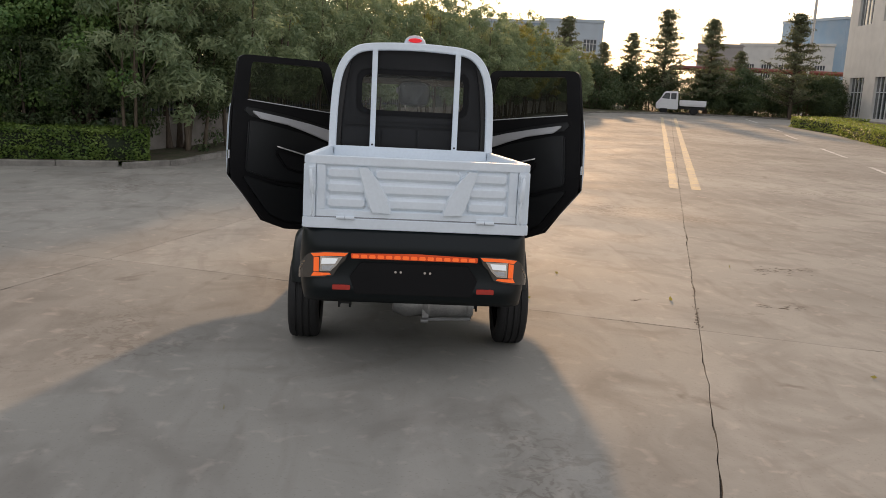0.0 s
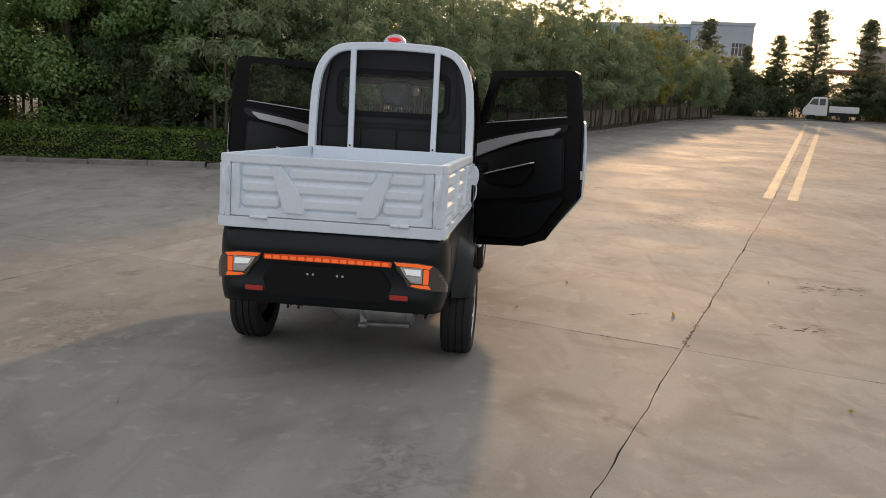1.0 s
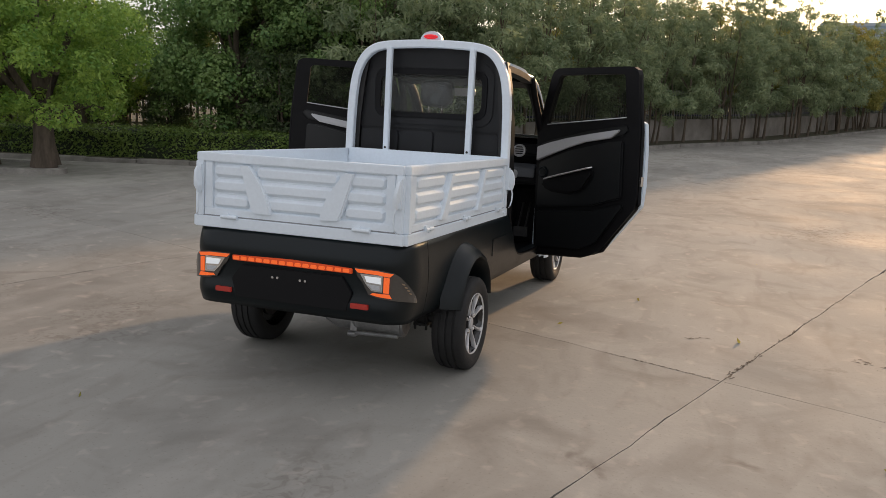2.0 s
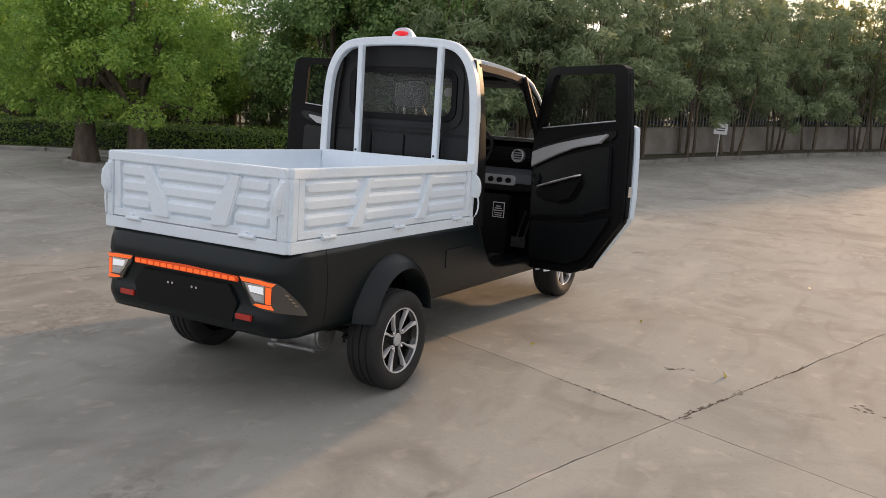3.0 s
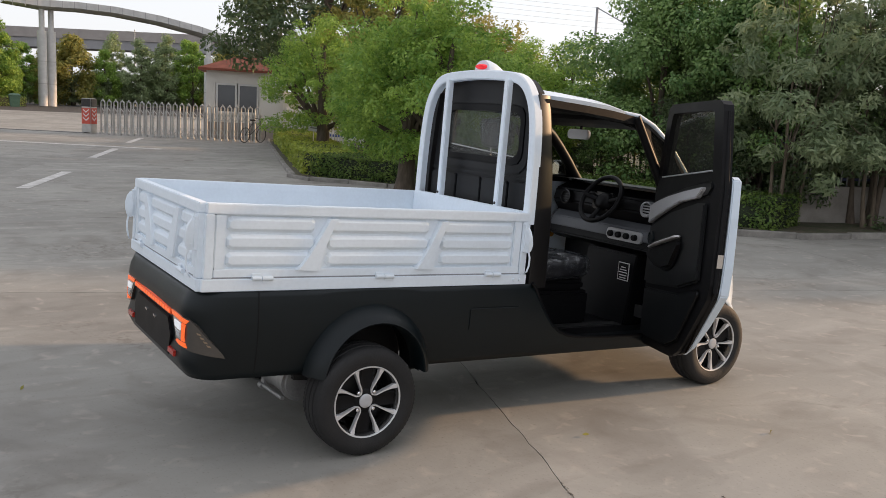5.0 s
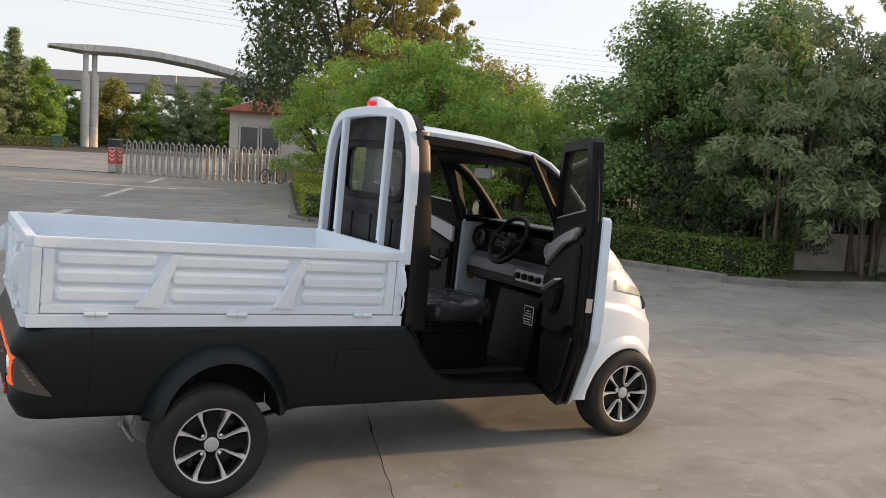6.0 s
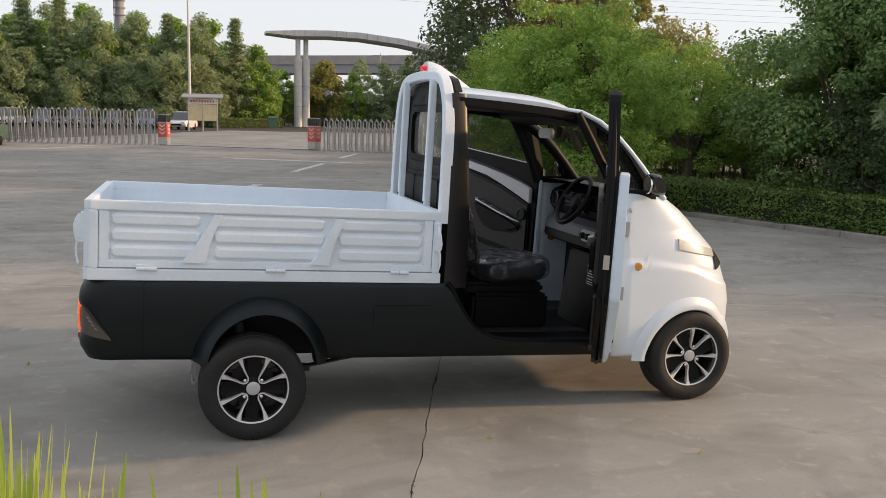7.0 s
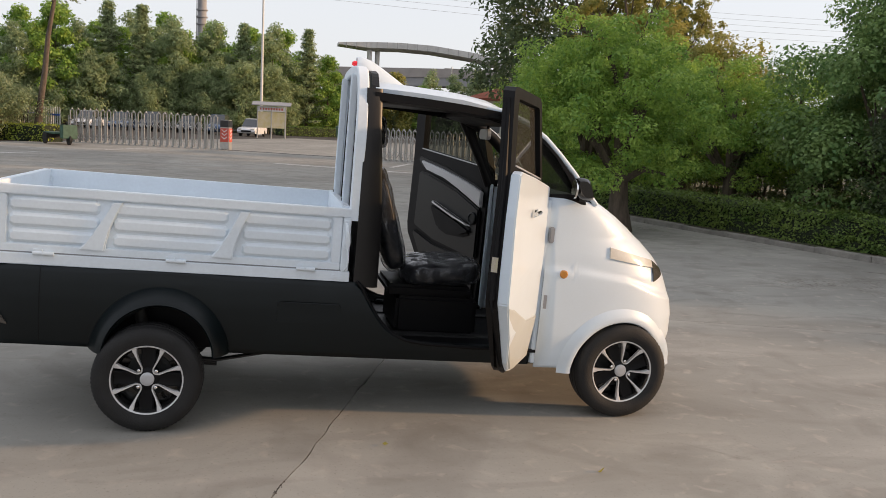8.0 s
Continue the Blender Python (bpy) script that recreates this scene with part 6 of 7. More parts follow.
# chipped joint edges and spalled patches
def chips(centre, way, half_l, half_w, n, size, seed, joint=0.0):
    """Small dark flakes round a centre; joint: the slab's length, where they follow its ragged joint."""
    rs = np.random.default_rng(seed)
    bm = B()
    t = Vector(way).normalized()
    nn = Vector((-t.y, t.x))
    for k in range(n):
        c2 = Vector(centre) + t * (rs.uniform(-1, 1) * half_l)
        if joint:
            c2 = O_ + t * (c2 - O_).dot(t)
            f = (c2 - O_).length / joint
            c2 = c2 + nn * (min(1.0, 8 * min(f, 1 - f)) * (noise.noise(Vector((c2.x * 0.9, c2.y * 0.9, 3.1))) * 0.022 + noise.noise(Vector((c2.x * 5, c2.y * 5, 7.7))) * 0.012))
        c2 = c2 + nn * (rs.normal() * half_w)
        r, el, a0 = size * rs.uniform(0.3, 1.3), rs.uniform(1.5, 4.5), math.atan2(t.y, t.x) + rs.normal() * 0.3
        vs = []
        for i in range(11):
            a = 2 * math.pi * i / 11
            q = rs.uniform(0.35, 1.25)
            x, y = r * el * math.cos(a) * q, r * math.sin(a) * q
            p = c2 + Vector((x * math.cos(a0) - y * math.sin(a0), x * math.sin(a0) + y * math.cos(a0)))
            vs.append(bm.verts.new((p.x, p.y, zg(p.y) + 0.0012 + 0.0003 * (k % 5))))
        bm.faces.new(vs)
    return tagged(part("spalled_patch", bm, M_SPALL), "dark chipped and spalled spot in the concrete", "concrete damage", group="spalled patches", kind="structure")


JA, JB = tuple(A_), tuple(B_)
for spec in (((3.85, 3.55), (1, 0.15), 0.34, 0.10, 60, 0.010, 1), ((3.12, 2.0), (1, -0.1), 0.2, 0.05, 34, 0.008, 2), ((1.93, 2.1), (1, 0.3), 0.08, 0.02, 9, 0.007, 7),
             ((2.27, 1.56), JA, 0.36, 0.009, 60, 0.007, 3, SL_), ((2.52, 2.3), JA, 0.35, 0.005, 34, 0.005, 4, SL_), ((2.85, 3.3), JA, 0.8, 0.004, 50, 0.004, 5, SL_),
             ((1.75, 1.33), JB, 0.4, 0.004, 60, 0.0045, 6, SW_)):
    chips(*spec)

# ---- painted lines ----
def line_on_ground(name, p, q, wd, material, label, ragged_=0.2):
    p, q = Vector(p), Vector(q)
    t = (q - p).normalized()
    nrm = Vector((-t.y, t.x)) * (wd / 2)
    n = max(2, int((q - p).length / 0.6))
    bm = B()
    rows = []
    for i in range(n + 1):
        c_ = p.lerp(q, i / n)
        j = 1 + ragged_ * noise.noise(Vector((c_.x * 2, c_.y * 2, 0)))
        a, b = c_ + nrm * j, c_ - nrm * j
        rows.append([(a.x, a.y, zg(a.y) + 0.004), (b.x, b.y, zg(b.y) + 0.004)])
    loft(bm, rows, closed=False)
    return tagged(part(name, bm, material), label, "road marking", group=name.replace("_", " ") + "s", kind="structure")


for p, q in (((5.11, 10.9), (17.05, 50.0)), ((5.50, 10.8), (17.9, 50.0))):
    line_on_ground("yellow_line", p, q, 0.17, M_YELLOW, "worn yellow centre line on the concrete")
for p, q in (((11.9, 14.9), (12.9, 18.0)), ((13.97, 21.3), (15.18, 25.3)), ((17.0, 31.0), (18.1, 34.6)), ((19.4, 37.8), (20.3, 41.2)), ((22.7, 48.4), (24.6, 55.0))):
    line_on_ground("white_line", p, q, 0.13, M_WHITELINE, "worn white painted line on the concrete")
for p, q in (((-20.96, 3.39), (-25.48, 4.94)), ((-29.5, 6.2), (-33.8, 7.7)), ((-12.6, 0.7), (-16.23, 2.02)), ((-26.5, -8.8), (-30.45, -7.37)), ((-35.3, -5.76), (-40.1, -4.12))):
    line_on_ground("white_line", p, q, 0.22, M_WHITELINE, "worn white lane dash on the concrete")
line_on_ground("white_line", (-28.98, 1.59), (-25.77, 6.49), 0.42, M_WHITELINE, "broad worn white stop line on the concrete")


# ---- far materials ----
M_STAINLESS = mat("stainless_tube", (0.46, 0.45, 0.43), 0.35, metal=0.6, var=0.15, scale=6)
M_ARCH = mat("pale_cladding", (0.58, 0.57, 0.55), 0.5, var=0.15, scale=1.5)
M_ROOFRED = mat("red_roof", (0.25, 0.075, 0.045), 0.8, var=0.25, scale=3, bump=0.4, bscale=15)
M_PLASTER = mat("white_plaster", (0.68, 0.66, 0.61), 0.8, var=0.1, scale=1.0, bump=0.1)
M_PLINTH = mat("grey_plinth", (0.35, 0.31, 0.28), 0.8, var=0.15, scale=2)
M_BLUEWALL = mat("blue_cladding", (0.30, 0.42, 0.52), 0.6, var=0.12, scale=0.6, col2=(0.36, 0.45, 0.52))
M_PALEBLUE = mat("pale_blue_cladding", (0.50, 0.57, 0.62), 0.6, var=0.1, scale=0.6)
M_GREYBLDG = mat("grey_render", (0.36, 0.33, 0.31), 0.8, var=0.12, scale=0.5)
M_PANE = mat("window_pane", (0.07, 0.08, 0.09), 0.1, var=0.2, scale=0.7, coat=0.5)
M_FRAME = mat("window_frame_paint", (0.62, 0.62, 0.6), 0.5, var=0.05)
M_BRIDGE = mat("bridge_concrete", (0.33, 0.33, 0.34), 0.85, var=0.15, scale=0.2)
M_BLUE = mat("blue_sign_paint", (0.05, 0.12, 0.42), 0.5, var=0.1)
M_GREENP = mat("worn_green_paint", (0.06, 0.13, 0.09), 0.6, var=0.3, scale=6)
M_BOARD = mat("yellowed_notice", (0.55, 0.46, 0.22), 0.6, var=0.2, scale=2.0, col2=(0.6, 0.52, 0.36))
M_REDP = mat("red_oxide_pipe", (0.20, 0.06, 0.05), 0.6, var=0.15)
M_REDSIGN = mat("red_chevron_paint", (0.55, 0.08, 0.05), 0.5, var=0.1)
M_CARW = mat("white_car", (0.75, 0.76, 0.78), 0.25, var=0.04, coat=0.5)
M_CARD = mat("dark_car", (0.04, 0.05, 0.07), 0.25, var=0.1, coat=0.5)
M_CARB = mat("blue_car", (0.08, 0.13, 0.24), 0.25, var=0.1, coat=0.5)


# ---- sliding gates ----
def gate(name, p, q, n, height, label):
    p, q = Vector(p), Vector(q)
    t = (q - p).normalized()
    e = tagged(empty(name, Matrix(), label, "gate"), group="folding gates")
    step = (q - p).length / n
    bm = B()
    half_w = step * 0.30
    arch_ = [(half_w + half_w * math.cos(a), 0, height - half_w + half_w * math.sin(a)) for a in [math.pi * k / 8 for k in range(9)]]
    tube(bm, [(2 * half_w, 0, 0.06)] + arch_ + [(0, 0, 0.06)], 0.030, 7)
    tube(bm, [(step * 0.8, 0.03, 0.06), (step * 0.8, 0.03, height * 0.80)], 0.024, 6)
    for z0, z1 in ((0.14, 0.50), (0.50, 0.14), (height * 0.55, height * 0.80), (height * 0.80, height * 0.55)):
        tube(bm, [(0, 0.02, z0), (step, 0.02, z1)], 0.017, 5)
    box(bm, -0.06, 0.06, -0.06, 0.06, 0.0, 0.08)
    loft(bm, [ring((half_w, 0, height + z), (0, 0, 1), r, 8) for z, r in ((-0.02, 0.02), (0.0, 0.034), (0.05, 0.034), (0.08, 0.015))])
    unit = part("gate_unit", bm, M_STAINLESS, e)
    for k in range(n):
        c_ = p + t * (step * k)
        ob = unit if k == 0 else new("gate_unit", unit.data)
        ob.parent = e
        ob.matrix_basis = pose(c_.x, c_.y, zg(c_.y), 0, 0, math.degrees(math.atan2(t.y, t.x)))
    return e, t


def gate_head(e, p, yaw):
    m = pose(p[0], p[1], zg(p[1]), 0, 0, yaw)
    bm = B()
    box(bm, -0.24, 0.24, -0.22, 0.22, 0.05, 1.55)
    for x in (-0.2, 0.2):
        box(bm, x - 0.06, x + 0.06, -0.2, 0.2, 0.0, 0.05)
    h_ = part("drive_unit", bm, M_STAINLESS, e, "steel gate drive unit with red chevrons", bevel=0.02)
    h_.matrix_basis = m
    bm = B()
    box(bm, -0.225, 0.225, -0.24, -0.222, 1.18, 1.52)
    box(bm, 0.242, 0.258, -0.2, 0.2, 1.18, 1.52)
    part("display", bm, M_GLOSSBLACK, h_)
    bm = B()
    box(bm, 0.242, 0.250, -0.20, 0.20, 0.42, 1.12)
    box(bm, -0.22, 0.22, -0.230, -0.222, 0.42, 1.12)
    part("red_panel", bm, M_REDSIGN, h_)
    for k in range(3):
        z = 0.55 + 0.18 * k
        bm = B()
        prism(bm, [(-0.15, z + 0.12), (0, z), (0.15, z + 0.12), (0.15, z + 0.17), (0, z + 0.05), (-0.15, z + 0.17)], lambda a, b, d: (a, d, b), -0.236, -0.231)
        prism(bm, [(-0.14, z + 0.12), (0, z), (0.14, z + 0.12), (0.14, z + 0.17), (0, z + 0.05), (-0.14, z + 0.17)], lambda a, b, d: (d, a, b), 0.251, 0.255)
        part("chevron", bm, M_LABEL, h_)


gr, t1 = gate("sliding_gate", (-36.85, 6.65), (-31.55, 12.2), 24, 1.48, "stainless steel folding gate, half closed")
gate_head(gr, (-37.1, 6.2), 44)
gl, t2 = gate("sliding_gate", (-41.35, -1.3), (-44.3, -9.2), 24, 1.72, "stainless steel folding gate, half closed")
gate_head(gl, (-41.15, -0.85), 70)
bm = B()
loft(bm, [[(-41.2 + dx, -0.9 + dy, zg(0) + 0.01), (-41.2 + dx + 0.1, -0.9 + dy, zg(0) + 0.03), (-41.2 + dx + 0.2, -0.9 + dy, zg(0) + 0.01)] for dx, dy in ((0, 0), (4.1, 7.1))], closed=False)
tagged(part("gate_track", bm, M_STEEL), "dark steel gate track across the road", "gate track", kind="structure")

# ---- guard house ----
gh = empty("guard_house", pose(-35.6, 12.9, zg(12.9), 0, 0, 69), "small white guard house with a red roof", "building")
W_, D_, H_ = 1.7, 1.6, 3.05
bm = B()
holed(bm, [(-W_, 0.75), (W_, 0.75), (W_, H_), (-W_, H_)], [(-1.30, 1.15), (0.62, 1.15), (0.62, 2.50), (-1.30, 2.50)], across, -D_, -D_ + 0.15)
box(bm, -W_, -W_ + 0.15, -D_ + 0.15, D_, 0.75, H_)
box(bm, W_ - 0.15, W_, -D_ + 0.15, D_, 0.75, H_)
box(bm, -W_ + 0.15, W_ - 0.15, D_ - 0.15, D_, 0.75, H_)
part("wall", bm, M_PLASTER, gh)
bm = B()
box(bm, -W_ - 0.02, W_ + 0.02, -D_ - 0.02, D_ + 0.02, 0.0, 0.75)
part("plinth", bm, M_PLINTH, gh)
bm = B()
rf = [(-W_ - 0.35, -D_ - 0.35), (W_ + 0.35, -D_ - 0.35), (W_ + 0.35, D_ + 0.35), (-W_ - 0.35, D_ + 0.35)]
loft(bm, [[(x, y, H_ - 0.02) for x, y in rf], [(x, y, H_ + 0.08) for x, y in rf], [(x * 0.06, y * 0.3, H_ + 0.80) for x, y in rf]])
part("roof", bm, M_ROOFRED, gh, "red tiled hip roof")
for x0, x1 in ((-1.28, -0.36), (-0.32, 0.60)):
    bm = B()
    holed(bm, [(x0, 1.16), (x1, 1.16), (x1, 2.49), (x0, 2.49)], [(x0 + 0.08, 1.24), (x1 - 0.08, 1.24), (x1 - 0.08, 2.41), (x0 + 0.08, 2.41)], across, -D_ - 0.03, -D_ + 0.06)
    wf = part("window", bm, M_FRAME, gh)
    bm = B()
    box(bm, x0 + 0.05, x1 - 0.05, -D_ + 0.005, -D_ + 0.015, 1.2, 2.45)
    part("pane", bm, M_PANE, wf)
bm = B()
box(bm, 1.4, 6.5, 0.2, 0.4, 0.0, 2.3)
tagged(part("boundary_wall", bm, M_PLASTER), "pale plastered wall beside the guard house", "wall", kind="structure").matrix_basis = gh.matrix_basis


def picket_run(p, q, height, label, n_gap=0.16, blue=True):
    p, q = Vector(p), Vector(q)
    t = (q - p).normalized()
    e = empty("picket_fence", Matrix(), label, "fence")
    bm = B()
    prism(bm, [(-0.035, 0.0), (0.035, 0.0), (0.035, height - 0.08), (0.0, height), (-0.035, height - 0.08)], across, -0.03, -0.012)
    u = part("picket", bm, M_FRAME, e)
    yaw = math.degrees(math.atan2(t.y, t.x))
    n = int((q - p).length / n_gap)
    for k in range(n):
        c_ = p + t * (n_gap * k)
        ob = u if k == 0 else new("picket", u.data)
        ob.parent = e
        ob.matrix_basis = pose(c_.x, c_.y, zg(c_.y) + 0.1, 0, 0, yaw)
    for z in (height * 0.3, height * 0.78):
        bm = B()
        a, b = p, q
        nrm = Vector((-t.y, t.x)) * 0.03
        loft(bm, [[(c_.x - nrm.x * 0.3, c_.y - nrm.y * 0.3, zg(c_.y) + z), (c_.x - nrm.x * 0.3, c_.y - nrm.y * 0.3, zg(c_.y) + z + 0.1), (c_.x + nrm.x, c_.y + nrm.y, zg(c_.y) + z + 0.1), (c_.x + nrm.x, c_.y + nrm.y, zg(c_.y) + z)] for c_ in (a, b)])
        part("fence_rail", bm, M_BLUE, e)
    return e


picket_run((-31.2, 13.2), (-25.0, 15.6), 1.5, "white picket fence with blue rails")
picket_run((-44.2, -9.6), (-48.5, -16.0), 1.7, "white picket fence with blue rails")
hedge([(-45.0, -19.0), (-41.2, -9.9)], 0.3, 1.6, 0.85, 5000, M_HEDGEY, 8, "yellow-green clipped hedge by the gate", 0.13)


# ---- entrance arch, poles, board, bin ----
arch = empty("entrance_arch", pose(-107.5, 21.8, zg(16)), "tall curved entrance canopy on round columns", "entrance arch")
AP = [(-2.3, -12.0, 12.0), (-2.0, -8.0, 12.25), (-1.5, -4.0, 12.35), (-0.8, 0.0, 12.2), (0.2, 5.0, 11.6), (1.3, 9.5, 10.7), (2.3, 13.5, 9.6), (3.4, 17.5, 8.1)]
bm = B()
rings = []
for i, (x, y, z) in enumerate(AP):
    th = 1.0 if i else 0.35
    rings.append([(x + 1.1, y, z), (x + 1.1, y, z - th * 0.75), (x + 0.4, y, z - th), (x - 1.6, y, z - th), (x - 1.6, y, z)])
loft(bm, rings)
beam = part("canopy_beam", bm, M_ARCH, arch)
for k in range(22):
    y = -11.0 + 1.3 * k
    x = interp(y, [(p[1], p[0]) for p in AP])
    z = interp(y, [(p[1], p[2]) for p in AP])
    bm = B()
    box(bm, x + 1.1, x + 1.125, y - 0.03, y + 0.03, z - 0.78, z + 0.01)
    part("panel_joint", bm, M_BRIDGE, beam)
for x, y in ((-1.9, -7.9), (-2.6, -6.8), (2.1, 10.7)):
    top_z = interp(y, [(p[1], p[2]) for p in AP]) - 0.9
    bm = B()
    loft(bm, [ring((x, y, z), (0, 0, 1), r, 20) for z, r in ((0, 0.52), (top_z - 2.6, 0.52))])
    loft(bm, [ring((x, y, z), (0, 0, 1), r, 20) for z, r in ((top_z - 2.6, 0.32), (top_z, 0.32))])
    col_ = part("column", bm, M_ARCH, arch, smooth=40)
    for z in (2.6, 5.2):
        bm = B()
        loft(bm, [ring((x, y, z + dz), (0, 0, 1), 0.535, 20) for dz in (0, 0.08)])
        part("column_band", bm, M_STAINLESS, col_, smooth=40)


def pole(name, x, y, h, r, material, label, arm=None):
    e = empty(name, pose(x, y, zg(y)), label, "pole")
    bm = B()
    tube(bm, [(0, 0, 0), (0, 0, h * 0.5), (0, 0, h)], [r, r * 0.85, r * 0.6], 10)
    part("shaft", bm, material, e, smooth=50)
    bm = B()
    box(bm, -r * 2.5, r * 2.5, -r * 2.5, r * 2.5, 0, 0.12)
    part("base_plate", bm, material, e)
    if arm:
        bm = B()
        tube(bm, [(0, -arm, h * 0.97), (0, arm, h * 0.97)], r * 0.5, 6)
        part("arm", bm, material, e)
    return e


pole("lamp_post", -91.9, 0.4, 15.0, 0.16, M_FRAME, "tall white lamp post")
pole("lamp_post", -134.0, 30.0, 11.5, 0.12, M_STAINLESS, "tall grey street lamp post", 1.2)
pole("flag_pole", 34.2, 66.5, 13.0, 0.14, M_FRAME, "tall pale pole beside the factory")
ch = empty("chimney", pose(-194, -13.6, 0), "tall grey steel chimney with a platform", "chimney")
bm = B()
loft(bm, [ring((0, 0, z), (0, 0, 1), 0.95, 20) for z in (0, 34)])
part("flue", bm, M_BRIDGE, ch, smooth=40)
for z in (21.5, 23.0, 24.5):
    bm = B()
    loft(bm, [ring((0, 0, z + dz), (0, 0, 1), 1.25, 20) for dz in (0, 0.25)])
    part("flange", bm, M_BRIDGE, ch, smooth=40)
bm = B()
tube(bm, [(1.1, -1.0, 8), (1.1, -1.0, 30)], 0.08, 6)
part("ladder", bm, M_STEEL, ch)

nb = empty("notice_board", pose(-76.0, 1.5, zg(1.5), 0, 0, 85), "free-standing notice board with a small roof", "notice board")
for x in (-1.25, 0.0, 1.25):
    bm = B()
    tube(bm, [(x, 0, 0), (x, 0, 2.9)], 0.07, 8)
    part("post", bm, M_STAINLESS, nb)
bm = B()
loft(bm, [[(-1.75, y, z), (1.75, y, z), (1.75, y, z + 0.08), (-1.75, y, z + 0.08)] for y, z in ((-0.6, 2.95), (0.5, 3.25))])
part("roof", bm, M_BRIDGE, nb)
bm = B()
box(bm, -1.3, 1.3, -0.06, 0.06, 2.45, 2.9)
hd = part("heading_panel", bm, M_LABEL, nb)
for k in range(9):
    bm = B()
    box(bm, -1.05 + 0.24 * k, -0.92 + 0.24 * k, -0.07, -0.061, 2.58, 2.76)
    part("print_bar", bm, M_REDSIGN, hd)
for x0, x1 in ((-1.2, -0.06), (0.06, 1.2)):
    bm = B()
    box(bm, x0, x1, -0.05, 0.05, 0.95, 2.4)
    part("panel", bm, M_BOARD, nb)
bn = empty("wheeled_bin", pose(-95.0, 9.3, zg(9.3)), "dark green wheeled bin", "bin")
bm = B()
loft(bm, [[(-0.5 * s_, -0.5 * s_, z), (0.5 * s_, -0.5 * s_, z), (0.5 * s_, 0.5 * s_, z), (-0.5 * s_, 0.5 * s_, z)] for s_, z in ((0.8, 0.08), (1.0, 1.2))])
part("body", bm, M_GREENP, bn)
bm = B()
loft(bm, [[(-0.55 * s_, -0.55 * s_, z), (0.55 * s_, -0.55 * s_, z), (0.55 * s_, 0.55 * s_, z), (-0.55 * s_, 0.55 * s_, z)] for s_, z in ((1.0, 1.2), (1.0, 1.28), (0.6, 1.45))])
part("lid", bm, M_GREENP, bn)
hedge([(-96, 3.0), (-103, 11.5)], 0.2, 1.4, 1.1, 2500, M_HEDGE, 9, "dark clipped hedge beyond the gate", 0.2)

# elevated road behind everything
br = empty("elevated_road", Matrix(), "long grey elevated road far behind", "bridge", kind="structure")
bm = B()
bpath = [(-236, -60), (-228, 0), (-224, 25), (-219, 50), (-212, 80), (-200, 120)]
loft(bm, [[(x, y, z0), (x, y, z1), (x - 12, y, z1), (x - 12, y, z0)] for x, y in bpath for z0, z1 in ((11.4 + 0.03 * y, 13.6 + 0.03 * y),)])
part("deck", bm, M_BRIDGE, br)
bm = B()
loft(bm, [[(x + 0.3, y, 13.6 + 0.03 * y), (x + 0.3, y, 15.9 + 0.03 * y), (x - 0.1, y, 15.9 + 0.03 * y), (x - 0.1, y, 13.6 + 0.03 * y)] for x, y in bpath])
part("noise_barrier", bm, M_GREYBLDG, br)
for k in range(9):
    p, t = along(bpath, 8 + 22 * k)
    bm = B()
    box(bm, p.x - 8, p.x - 3, p.y - 1, p.y + 1, zg(p.y) - 1, 11.4 + 0.03 * p.y)
    part("pier", bm, M_BRIDGE, br)
pl = empty("power_line", Matrix(), "thin dark overhead power lines", "power line")
for k in range(5):
    bm = B()
    pts = []
    for i in range(15):
        f = i / 14
        y = -80 + 200 * f
        pts.append((-120 - 3 * k, y, 21.5 + 1.3 * k - 0.024 * y + 3.0 * (2 * f - 1) ** 2 - 2.5))
    tube(bm, pts, 0.016, 4)
    part("cable", bm, M_BRIDGE, pl)
for y in (-80, 120):
    bm = B()
    for k in (0, 4):
        tube(bm, [(-120 - 3 * k, y, zg(y)), (-120 - 3 * k, y, 21.5 + 1.3 * k - 0.024 * y + 0.6)], 0.25, 8)
    tube(bm, [(-120, y, 22.0 - 0.024 * y), (-132, y, 27.2 - 0.024 * y)], 0.12, 6)
    part("mast", bm, M_BRIDGE, pl)

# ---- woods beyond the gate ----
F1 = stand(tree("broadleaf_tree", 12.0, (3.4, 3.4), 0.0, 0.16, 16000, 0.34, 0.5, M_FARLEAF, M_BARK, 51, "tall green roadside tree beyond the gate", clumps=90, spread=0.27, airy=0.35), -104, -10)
F2 = stand(tree("broadleaf_tree", 10.0, (3.0, 3.0), 0.0, 0.16, 14000, 0.32, 0.5, M_LEAFB, M_BARK, 52, "green roadside tree beyond the gate", clumps=80, spread=0.28, airy=0.3), -106, -18)
F3 = stand(tree("yellowing_tree", 8.6, (3.4, 3.2), 0.2, 0.16, 9000, 0.42, 0.5, M_LEAFY, M_BARK, 53, "yellowing roadside tree beyond the gate", clumps=70, spread=0.32), -124, 19.5)
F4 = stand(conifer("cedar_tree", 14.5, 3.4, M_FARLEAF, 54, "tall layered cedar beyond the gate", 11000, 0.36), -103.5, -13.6)
